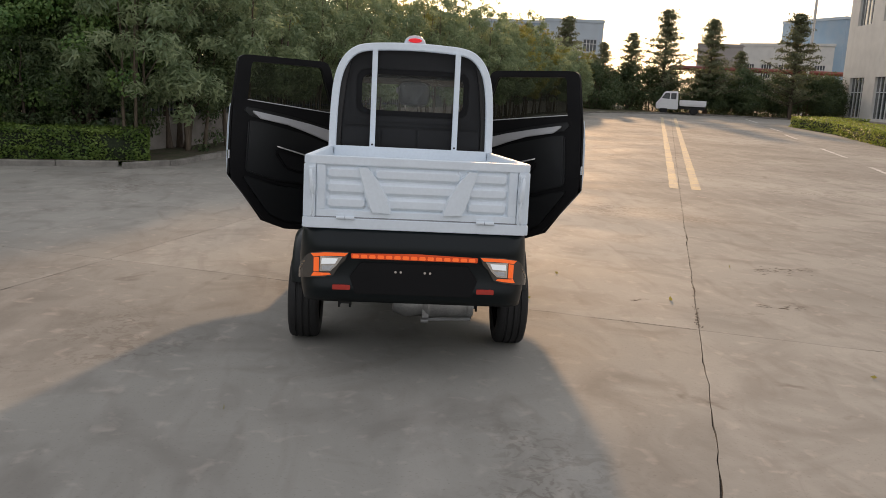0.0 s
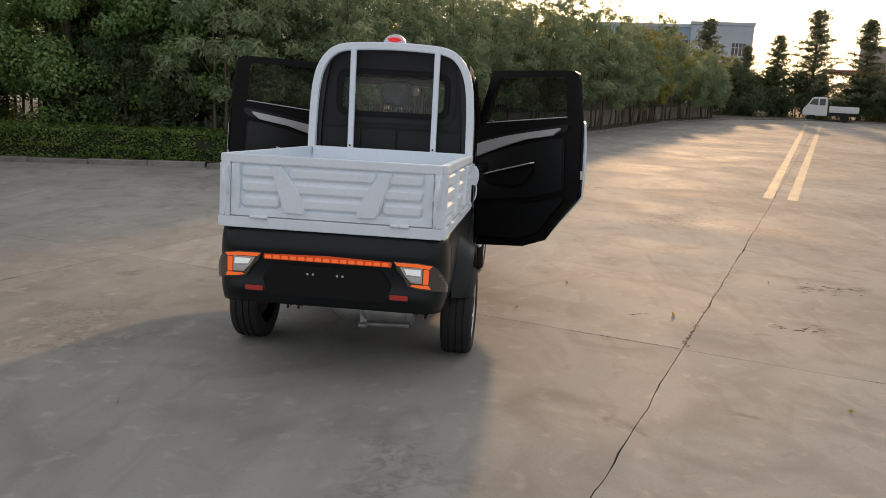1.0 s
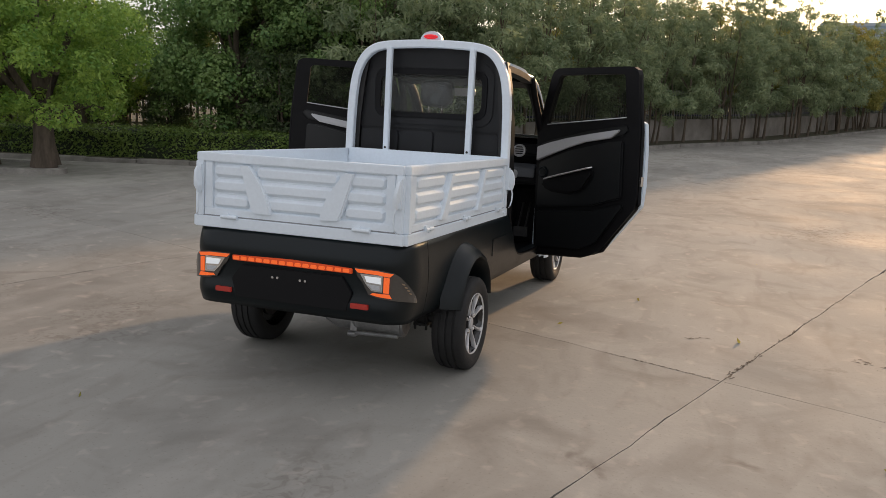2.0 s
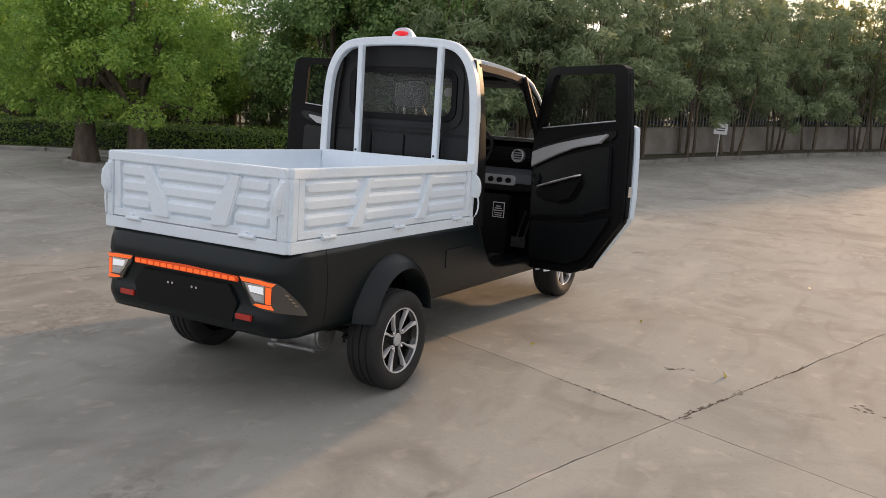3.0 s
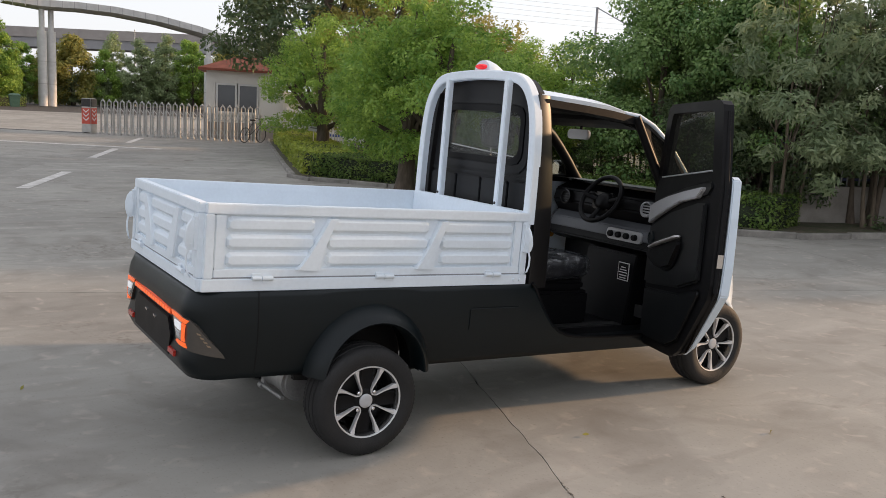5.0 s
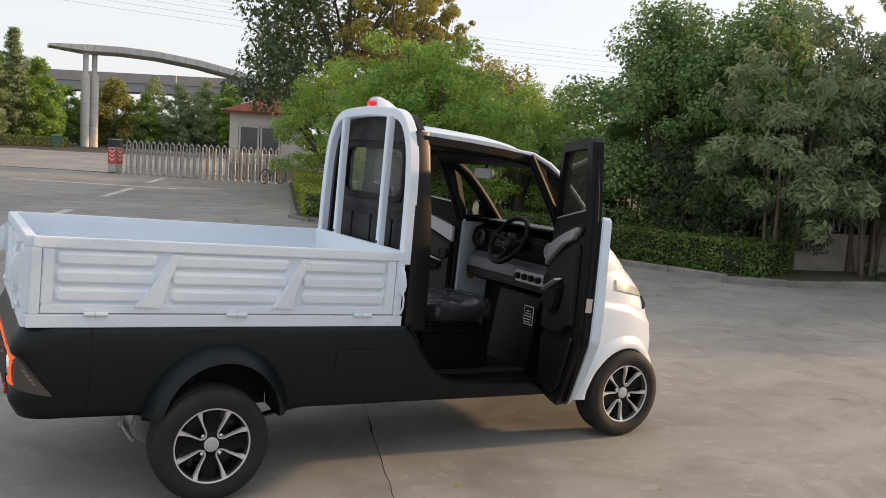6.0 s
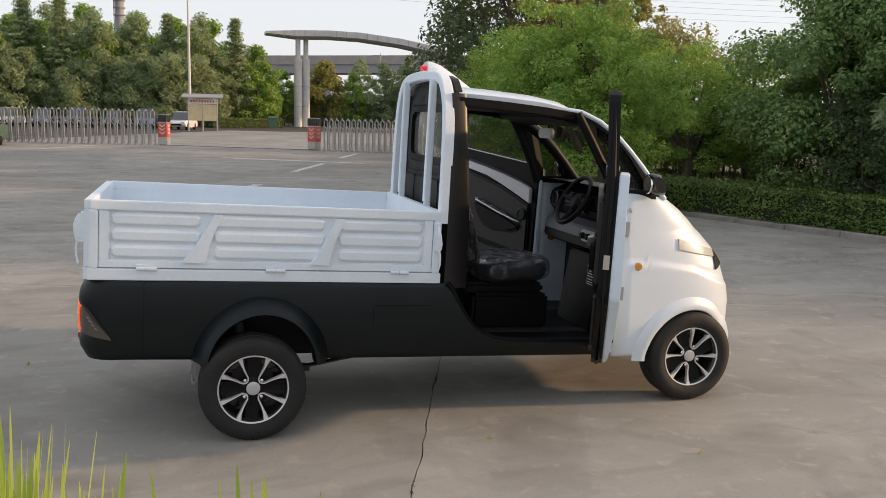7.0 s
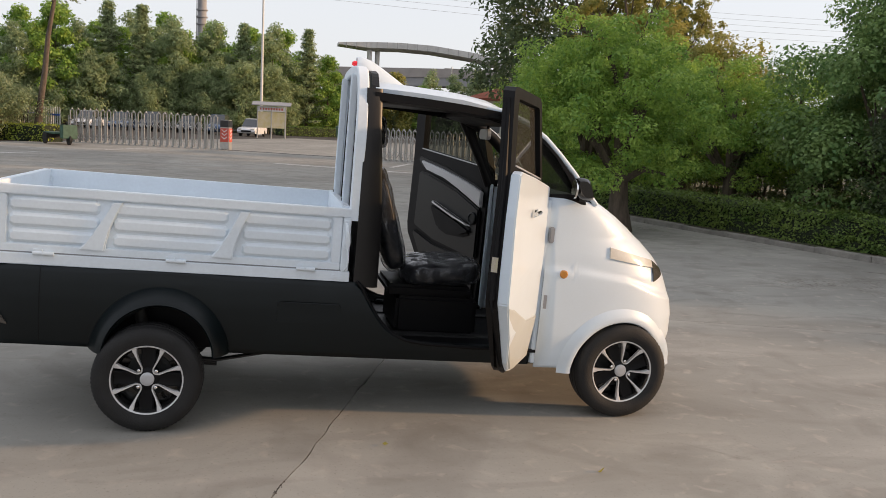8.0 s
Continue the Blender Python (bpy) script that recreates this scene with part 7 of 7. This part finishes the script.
for x, y, p_, s_, r_ in ((-101.5, -27, F1, 0.86, 10), (-103, -23.5, F2, 1.28, 60), (-104, -20.5, F1, 0.92, 130), (-106, -16.2, F2, 1.1, 200), (-109, -12, F1, 0.95, 20), (-105.5, -9, F2, 1.1, 280),
                         (-106, -5.6, F1, 1.0, 220), (-105.5, -24, F4, 0.85, 30), (-104.5, -17.5, F4, 1.02, 70), (-106.5, -2, F4, 0.93, 90), (-106, 1.5, F1, 1.02, 300), (-106.5, 5.9, F4, 0.92, 40), (-108, 8.5, F2, 0.95, 50), (-112, 3.0, F2, 1.25, 120), (-114, -6, F2, 1.3, 350),
                         (-113, -16, F1, 1.1, 15), (-113, -25, F2, 1.4, 75), (-103, -32, F1, 1.0, 255), (-104, -37, F2, 1.2, 35), (-124.6, 13.5, F2, 0.75, 45), (-125, 16.5, F3, 0.8, 190), (-123, 23.5, F2, 0.72, 100),
                         (-122, 28, F1, 0.72, 10), (-121.5, 31.5, F1, 0.78, 160), (-120.5, 35, F2, 0.88, 240), (-119, 39.5, F3, 0.95, 70), (-117, 44, F1, 0.75, 30), (-130, 26, F1, 0.8, 310), (-128, 36, F2, 0.95, 20), (-126, 9, F1, 0.85, 90), (-112, 50, F2, 1.0, 70), (-108, 56, F1, 0.9, 170), (-98, 60, F2, 1.0, 270)):
    again(p_, x, y, r_, s_)
B1 = stand(tree("bamboo_clump", 5.2, (2.6, 2.2), 0.0, 0.05, 12000, 0.32, 0.25, M_FARLEAF, M_BARK2, 57, "dense green bamboo beyond the parked cars, haze put into its leaf colour", stems=5, clumps=70, spread=0.26), -101.5, -34)
for k in range(11):
    again(B1, -101.5 - rt.uniform(0, 2), -31 + 3.2 * k + rt.normal() * 0.5, rt.uniform(0, 360), rt.uniform(1.0, 1.6))
for k in range(12):
    again(B1, -122.5 - rt.uniform(0, 3), 10.5 + 3.1 * k, rt.uniform(0, 360), rt.uniform(0.7, 0.95))
for y, s_ in ((-30, 1.35), (-21, 1.25), (-12.5, 1.4), (-7, 1.2), (-1.5, 1.3), (2.5, 1.05), (6.5, 0.95), (10, 0.8)):
    again(F2, -117 + rt.uniform(-1, 1), y, rt.uniform(0, 360), s_)
# a dark leaning tree and shrubs left of the gate
stand(tree("tall_dark_tree", 14.5, (4.6, 4.2), 8.6, 0.19, 9000, 0.26, 0.45, M_LEAFD, M_BARK, 43, "tall dark tree with a bare leaning trunk", clumps=60, spread=0.26, lean=0.9), -43.6, -10.6, 20)
S1 = stand(tree("oleander_shrub", 2.6, (1.3, 1.2), 0.1, 0.04, 6000, 0.16, 0.3, M_LEAF, M_BARK2, 55, "leafy grey-green shrub by the hedge", stems=4, clumps=40), -42.0, -13.2)
again(S1, -43.8, -11.3, 100, 1.0)
again(S1, -42.6, -12.4, 310, 1.25)
again(S1, -41.0, -15.6, 200, 1.3)
again(S1, -47.0, -15.0, 200, 1.5)
again(S1, -29.5, 16.3, 20, 0.9)
again(S1, -27.0, 17.2, 80, 1.1)


# ---- vehicles far off ----
def car(name, m, paint, label, van=False, L_=4.4, Wd=0.88, Hc=1.5):
    e = tagged(empty(name, m, label, "car"), group="parked cars")
    bm = B()
    secs = [(0.0, 0.45, 0.62), (0.15, 0.30, 0.80), (1.1, 0.26, 0.92), (1.9, 0.26, 0.95), (3.4, 0.26, 0.96), (4.2, 0.28, 0.95), (4.4, 0.45, 0.80)]
    if van:
        secs = [(0.0, 0.40, 0.80), (0.2, 0.28, 1.0), (0.9, 0.26, 1.05), (1.9, 0.26, 1.05), (3.6, 0.26, 1.05), (4.3, 0.28, 1.05), (4.4, 0.4, 0.95)]
    loft(bm, [[(-Wd, x, z0), (-Wd, x, z1 - 0.1), (-Wd * 0.9, x, z1), (Wd * 0.9, x, z1), (Wd, x, z1 - 0.1), (Wd, x, z0)] for x, z0, z1 in secs])
    part("body", bm, paint, e, smooth=40)
    bm = B()
    cab = [(1.15, 0.93, 0.80), (1.85, Hc - 0.06, 0.66), (2.6, Hc, 0.65), (3.5, Hc - 0.06, 0.66), (4.15, 0.95, 0.78)] if not van else [(0.75, 1.03, 0.80), (1.3, Hc + 0.18, 0.70), (2.6, Hc + 0.24, 0.70), (3.9, Hc + 0.2, 0.70), (4.3, 1.04, 0.80)]
    loft(bm, [[(-w, x, 0.93), (-w * 0.97, x, z), (w * 0.97, x, z), (w, x, 0.93)] for x, z, w in cab])
    part("window_band", bm, M_PANE, e, smooth=30)
    bm = B()
    loft(bm, [[(-w * 0.94, x, z + 0.0), (-w * 0.9, x, z + 0.03), (w * 0.9, x, z + 0.03), (w * 0.94, x, z)] for x, z, w in cab[1:-1]])
    part("roof", bm, paint, e, smooth=40)
    for s_ in (1, -1):
        for y in (0.85, 3.5):
            bm = B()
            loft(bm, [ring((s_ * (Wd - d_), y, 0.31), (1, 0, 0), r, 16) for d_, r in ((0.2, 0.30), (0.0, 0.31), (-0.02, 0.25))])
            part("wheel", bm, M_RUBBER, e, smooth=40)
        bm = B()
        box(bm, s_ * 0.62 - 0.16, s_ * 0.62 + 0.16, -0.01, 0.12, 0.60, 0.74)
        part("headlight", bm, M_CLEARLENS, e)
    bm = B()
    box(bm, -0.5, 0.5, -0.02, 0.1, 0.42, 0.58)
    part("grille", bm, M_BLACK, e)
    return e


for x, y, yaw, paint, label, van in ((-95.0, -1.2, 255, M_CARW, "white saloon parked beyond the gate", False), (-96.5, -4.6, 265, M_CARB, "blue van parked beyond the gate", True), (-98, -8.2, 262, M_CARD, "dark car parked beyond the gate", False),
                                     (-97.5, -12.0, 260, M_CARD, "dark van parked beyond the gate", True), (-97.5, -15.5, 262, M_CARB, "blue-grey car parked beyond the gate", False), (-99, -19.5, 262, M_CARW, "pale car parked beyond the gate", False)):
    car("parked_car", pose(5 + (x - 5) * 0.86, 1 + (y - 1) * 0.86, zg(y), 0, 0, yaw + 180), paint, label, van, Hc=1.72)

# cart with a green box
ct = empty("flatbed_cart", pose(-39.7, -8.6, zg(-8.6), 0, 0, 122), "old dark flatbed cart with a green front box", "cart")
bm = B()
box(bm, -0.55, 0.55, -0.9, 0.7, 0.50, 0.58)
part("bed", bm, M_GREENP, ct)
bm = B()
box(bm, -0.35, 0.35, -1.35, -0.95, 0.30, 0.95)
part("front_box", bm, M_GREENP, ct, bevel=0.03)
for x, y, r in ((-0.58, 0.3, 0.28), (0.58, 0.3, 0.28), (0, -1.2, 0.24)):
    bm = B()
    loft(bm, [ring((x + d_, y, r), (1, 0, 0), rr, 16) for d_, rr in ((-0.05, r * 0.8), (-0.04, r), (0.04, r), (0.05, r * 0.8))])
    part("wheel", bm, M_RUBBER, ct, smooth=40)
bm = B()
box(bm, -0.04, 0.04, -1.0, 0.6, 0.42, 0.5)
box(bm, -0.5, 0.5, 0.27, 0.33, 0.28, 0.5)
part("frame", bm, M_STEEL, ct)
# bicycle against the gate
bk = empty("bicycle", pose(-31.45, 11.75, zg(11.75), 0, 6, 30), "dark bicycle parked at the gate", "bicycle")
for y in (-0.52, 0.52):
    bm = B()
    loft(bm, [[Vector((0.018 * math.cos(b), y + (0.31 + 0.018 * math.sin(b)) * math.cos(a), 0.33 + (0.31 + 0.018 * math.sin(b)) * math.sin(a))) for b in [2 * math.pi * k / 6 for k in range(6)]] for a in [2 * math.pi * i / 24 for i in range(25)]], caps=False)
    part("wheel", bm, M_RUBBER, bk)
bm = B()
for a, b in (((0, -0.52, 0.33), (0, -0.1, 0.85)), ((0, -0.1, 0.85), (0, 0.40, 0.85)), ((0, 0.40, 0.95), (0, 0.52, 0.33)), ((0, -0.15, 0.36), (0, 0.40, 0.78)), ((0, -0.15, 0.36), (0, -0.1, 0.95)), ((0, -0.52, 0.33), (0, -0.15, 0.36)), ((-0.28, 0.34, 1.02), (0.28, 0.34, 1.02))):
    tube(bm, [a, b], 0.016, 6)
part("frame", bm, M_STEEL, bk)
bm = B()
box(bm, -0.07, 0.07, -0.25, 0.02, 0.94, 1.0)
part("saddle", bm, M_BLACK, bk, bevel=0.02)

# far white truck by the end of the yard
ft = empty("light_truck", pose(21.0, 58.4, zg(58.4), 0, 0, 73), "small white crew-cab flatbed truck parked at the kerb", "truck")
bm = B()
prism(bm, [(1.75, 0.35), (1.78, 0.75), (1.45, 1.15), (1.2, 1.62), (0.25, 1.66), (0.18, 0.35)], uvw, -0.68, 0.68)
fc = part("cab", bm, M_CARW, ft, bevel=0.05)
for s_ in (1, -1):
    for pts in ([(1.38, 1.12), (1.15, 1.5), (0.82, 1.52), (0.82, 1.08)], [(0.74, 1.08), (0.74, 1.52), (0.36, 1.52), (0.36, 1.08)]):
        bm = B()
        prism(bm, pts, uvw, s_ * 0.675, s_ * 0.69)
        part("side_window", bm, M_PANE, fc)
    bm = B()
    box(bm, min(s_ * 0.68, s_ * 0.64), max(s_ * 0.68, s_ * 0.64), -1.75, 0.08, 0.72, 1.05)
    part("drop_side", bm, M_CARW, ft)
bm = B()
prism(bm, [(1.46, 1.16), (1.22, 1.58), (1.20, 1.56), (1.44, 1.14)], uvw, -0.58, 0.58)
part("windscreen", bm, M_PANE, fc)
bm = B()
box(bm, -0.64, 0.64, -1.75, 0.08, 0.62, 0.72)
part("bed", bm, M_CARW, ft)
bm = B()
box(bm, -0.64, 0.64, -1.78, -1.75, 0.70, 1.05)
part("tailboard", bm, M_CARW, ft)
bm = B()
box(bm, -0.35, 0.35, -1.7, 1.6, 0.38, 0.62)
part("chassis", bm, M_STEEL, ft)
for y in (-0.95, 1.2):
    for s_ in (1, -1):
        bm = B()
        loft(bm, [ring((s_ * (0.66 - d_), y, 0.28), (1, 0, 0), r, 16) for d_, r in ((0.16, 0.27), (0.0, 0.28), (-0.01, 0.2))])
        part("wheel", bm, M_RUBBER, ft, smooth=40)

# ---- factory buildings beyond the yard ----


def building(name, m, L_, D2, z0, z1, wall, label, rows, cols, win_w, win_z, parapet=None, first=1.5, gap=4.0, depth=0.2):
    """Long box with windows set into its front, which looks along -y; x from 0 to L_."""
    e = empty(name, m, label, "building")
    bm = B()
    xs_ = [0.0]
    for c_ in range(cols):
        xs_ += [first + gap * c_, first + gap * c_ + win_w]
    xs_.append(L_)
    zs_ = [z0]
    for r in range(rows):
        zs_ += [win_z[r][0], win_z[r][1]]
    zs_.append(z1)
    for i in range(len(xs_) - 1):
        for j in range(len(zs_) - 1):
            if i % 2 == 1 and j % 2 == 1:
                continue
            box(bm, xs_[i], xs_[i + 1], 0, 0.3, zs_[j], zs_[j + 1])
    bmesh.ops.remove_doubles(bm, verts=bm.verts, dist=1e-4)
    box(bm, 0, 0.3, 0.3, D2, z0, z1)
    box(bm, L_ - 0.3, L_, 0.3, D2, z0, z1)
    box(bm, 0.3, L_ - 0.3, D2 - 0.3, D2, z0, z1)
    part("wall", bm, wall, e)
    bm = B()
    box(bm, -0.1, L_ + 0.1, -0.1, D2 + 0.1, z1, z1 + 0.35)
    part("roof", bm, parapet or wall, e)
    for c_ in range(cols):
        for r in range(rows):
            x0, x1, a, b = first + gap * c_, first + gap * c_ + win_w, win_z[r][0], win_z[r][1]
            bm = B()
            box(bm, x0, x1, depth, depth + 0.03, a, b)
            pn = part("window", bm, M_PANE, e)
            bm = B()
            w4 = (x1 - x0) / 4
            for k in range(5):
                xk = x0 + w4 * k
                box(bm, max(x0, xk - 0.04), min(x1, xk + 0.04), depth - 0.06, depth + 0.02, a, b)
            box(bm, x0, x1, depth - 0.05, depth + 0.015, a + (b - a) * 0.62, a + (b - a) * 0.62 + 0.07)
            part("frame", bm, M_FRAME, pn)
    return e


# its yard side faces -x: local x runs along -y
fb = building("factory_building", pose(36.2, 64.5, 2.0, 0, 0, -100.5), 46, 16, -2.4, 12.5, M_PLASTER, "large white factory with tall windows", 2, 8, 3.1, ((-1.05, 1.95), (5.9, 9.2)), first=1.9, gap=5.4)
bm = B()
box(bm, -0.02, 46.0, -0.06, 0.0, -2.6, -1.25)
part("plinth", bm, M_PLINTH, fb)
building("blue_factory", pose(7.5, 104.5, 4.7, 0, 0, -10), 16.5, 14, -4.8, 5.1, M_BLUEWALL, "pale blue factory hall beyond the trees", 1, 4, 2.0, ((2.0, 3.6),), M_PALEBLUE, gap=3.8)
building("blue_factory", pose(18.0, 102.0, 4.7, 0, 0, -8), 7.0, 12, -4.8, 5.4, M_PALEBLUE, "pale blue factory hall beyond the trees", 1, 2, 1.6, ((2.0, 3.4),), gap=3.2)
building("grey_factory", pose(43.0, 119.0, 4.6, 0, 0, -22), 9.5, 10, -4.7, 4.6, M_GREYBLDG, "grey factory building beyond the yard", 1, 2, 1.8, ((1.2, 2.8),))
building("white_factory", pose(48.4, 117.0, 2.5, 0, 0, -45), 15.0, 12, -3.7, 6.9, M_PLASTER, "white factory wing with rows of windows", 2, 6, 1.4, ((-0.4, 1.2), (2.6, 4.4)), first=0.8, gap=2.4)
building("blue_factory", pose(57.8, 106.6, 4.2, 0, 0, 15), 9.0, 12, -4.3, 8.6, M_BLUEWALL, "blue gabled end of a factory", 1, 1, 0.8, ((3.0, 4.2),), M_PALEBLUE, first=0.8)
pr = empty("pipe_rack", Matrix(), "dark red pipe rack beyond the trees", "pipe rack")
bm = B()
tube(bm, [(25.0, 74.3, 4.4), (32.0, 73.0, 4.5), (40.0, 70.7, 4.5), (40.0, 70.7, 0.0)], 0.22, 8)
part("pipe", bm, M_REDP, pr)
for x, y in ((25.2, 74.2), (32.0, 73.0), (37, 71.6)):
    bm = B()
    tube(bm, [(x, y, zg(y)), (x, y, 4.3)], 0.1, 6)
    part("post", bm, M_REDP, pr)

# trees and scrub at the end of the yard
C1 = stand(conifer("cedar_tree", 7.7, 3.0, M_CONIF, 61, "dark layered cedar at the end of the yard", 6500, 0.24), 20.3, 61.0)
C2 = stand(conifer("cedar_tree", 7.2, 2.7, M_CONIF, 62, "dark layered cedar at the end of the yard", 6000, 0.24), 23.8, 60.8)
for x, y, p_, s_, r_ in ((17.9, 61.5, C2, 0.82, 40), (13.0, 62.5, C1, 0.9, 100), (29.8, 59.5, C1, 1.02, 200), (15.5, 60.5, C1, 0.65, 300), (27.0, 63, C2, 0.7, 20), (10.5, 66, C2, 0.9, 10)):
    again(p_, x, y, r_, s_)
E1 = stand(tree("scrub_bush", 2.9, (2.0, 1.6), 0.0, 0.05, 7000, 0.18, 0.45, M_LEAFD, M_BARK2, 63, "dark dense scrub behind the kerb", stems=3, clumps=55), 14.5, 58.5)
for k in range(15):
    again(E1, 12.5 + 1.75 * k + rt.normal() * 0.3, 61.2 + 0.10 * k * (1 if k < 8 else 0.3) + rt.normal() * 0.4 + max(0, k - 9) * 0.5, rt.uniform(0, 360), rt.uniform(0.9, 1.1))
for k in range(6):
    again(W3, 8.6 + k * 1.2, 50 + 2.2 * k, rt.uniform(0, 360), 0.95)
hedge([(17.4, 22.0), (19.1, 29.0), (21.6, 37.5), (22.8, 44.8), (26.5, 47.5)][::-1], 0.2, 2.6, 0.62, 14000, M_HEDGEY, 64, "yellow-green clipped hedge before the factory", 0.11)

# small sign on a stake by the kerb
sg = empty("stake_sign", pose(-1.62, 18.75, zg(18.75) - 0.02, 0, 3, 25), "small white sign on a thin stake", "sign")
bm = B()
tube(bm, [(0, 0, 0), (0, 0, 0.7)], 0.014, 6)
part("stake", bm, M_FRAME, sg)
bm = B()
box(bm, -0.16, 0.16, -0.03, -0.015, 0.66, 0.92)
pnl = part("panel", bm, M_LABEL, sg)
for z in (0.74, 0.80):
    bm = B()
    box(bm, -0.1, 0.1, -0.034, -0.031, z, z + 0.025)
    part("print_bar", bm, M_STEEL, pnl)
copy_thing(sg, pose(-20.2, 9.6, zg(9.6) + 0.3, 0, 2, 60))

# ---- tall grass at the edge of the yard, small leaf on the concrete ----
rg_ = np.random.default_rng(9)
bm = B()
for k in range(300):
    a = rg_.uniform(0, 2 * math.pi)
    if k < 110:          # the dense heart of the tuft
        x, y, hh = 4.35 + rg_.normal() * 0.025, 0.302 + rg_.normal() * 0.015, 1.425 - abs(rg_.normal()) * 0.06
    elif k < 270:        # its lower skirt
        x, y, hh = 4.32 + rg_.normal() * 0.03, 0.300 + rg_.normal() * 0.036, 1.360 - abs(rg_.normal()) * 0.04
    else:                # a few stray stems
        x, y, hh = 4.32 + rg_.normal() * 0.03, rg_.uniform(0.40, 0.62), 1.350 - abs(rg_.normal()) * 0.04
    lx, ly = rg_.normal() * 0.025, rg_.normal() * 0.03
    w_ = rg_.uniform(0.0035, 0.0062)
    ca_, sa_ = math.cos(a + 1.57), math.sin(a + 1.57)
    rows = []
    for i in range(9):
        f = 1 - (1 - i / 8) ** 2
        px_, py_, pz_ = x + lx * f ** 3, y + ly * f ** 3, zg(y) + hh * f
        ww = w_ * (1 - f) ** 0.3 + 0.0004
        rows.append([(px_ + ca_ * ww, py_ + sa_ * ww, pz_), (px_, py_, pz_ + 0.001), (px_ - ca_ * ww, py_ - sa_ * ww, pz_)])
    loft(bm, rows, closed=False)
tagged(part("grass_tuft", bm, M_GRASS), "tall yellow-green reed grass tuft", "grass", kind="stuff")
rs_ = np.random.default_rng(5)
for x, y in ((0.98, 1.98), (2.2, 2.1), (3.3, 3.6), (1.4, 3.0), (-1.0, -0.6), (2.9, 0.2), (2.3, 5.1)):
    lf = new("fallen_leaf", leaf_mesh("fallen_leaf", np.array([[0, 0, 0.012]]), 0.05, 0.5, M_LEAFY, rs_, 0.0, np.array([[1.0, 0.3, 0.0]])))
    tagged(lf, "dry yellow leaf lying on the concrete", "leaf", group="fallen leaves")
    lf.location = (x, y, zg(y))
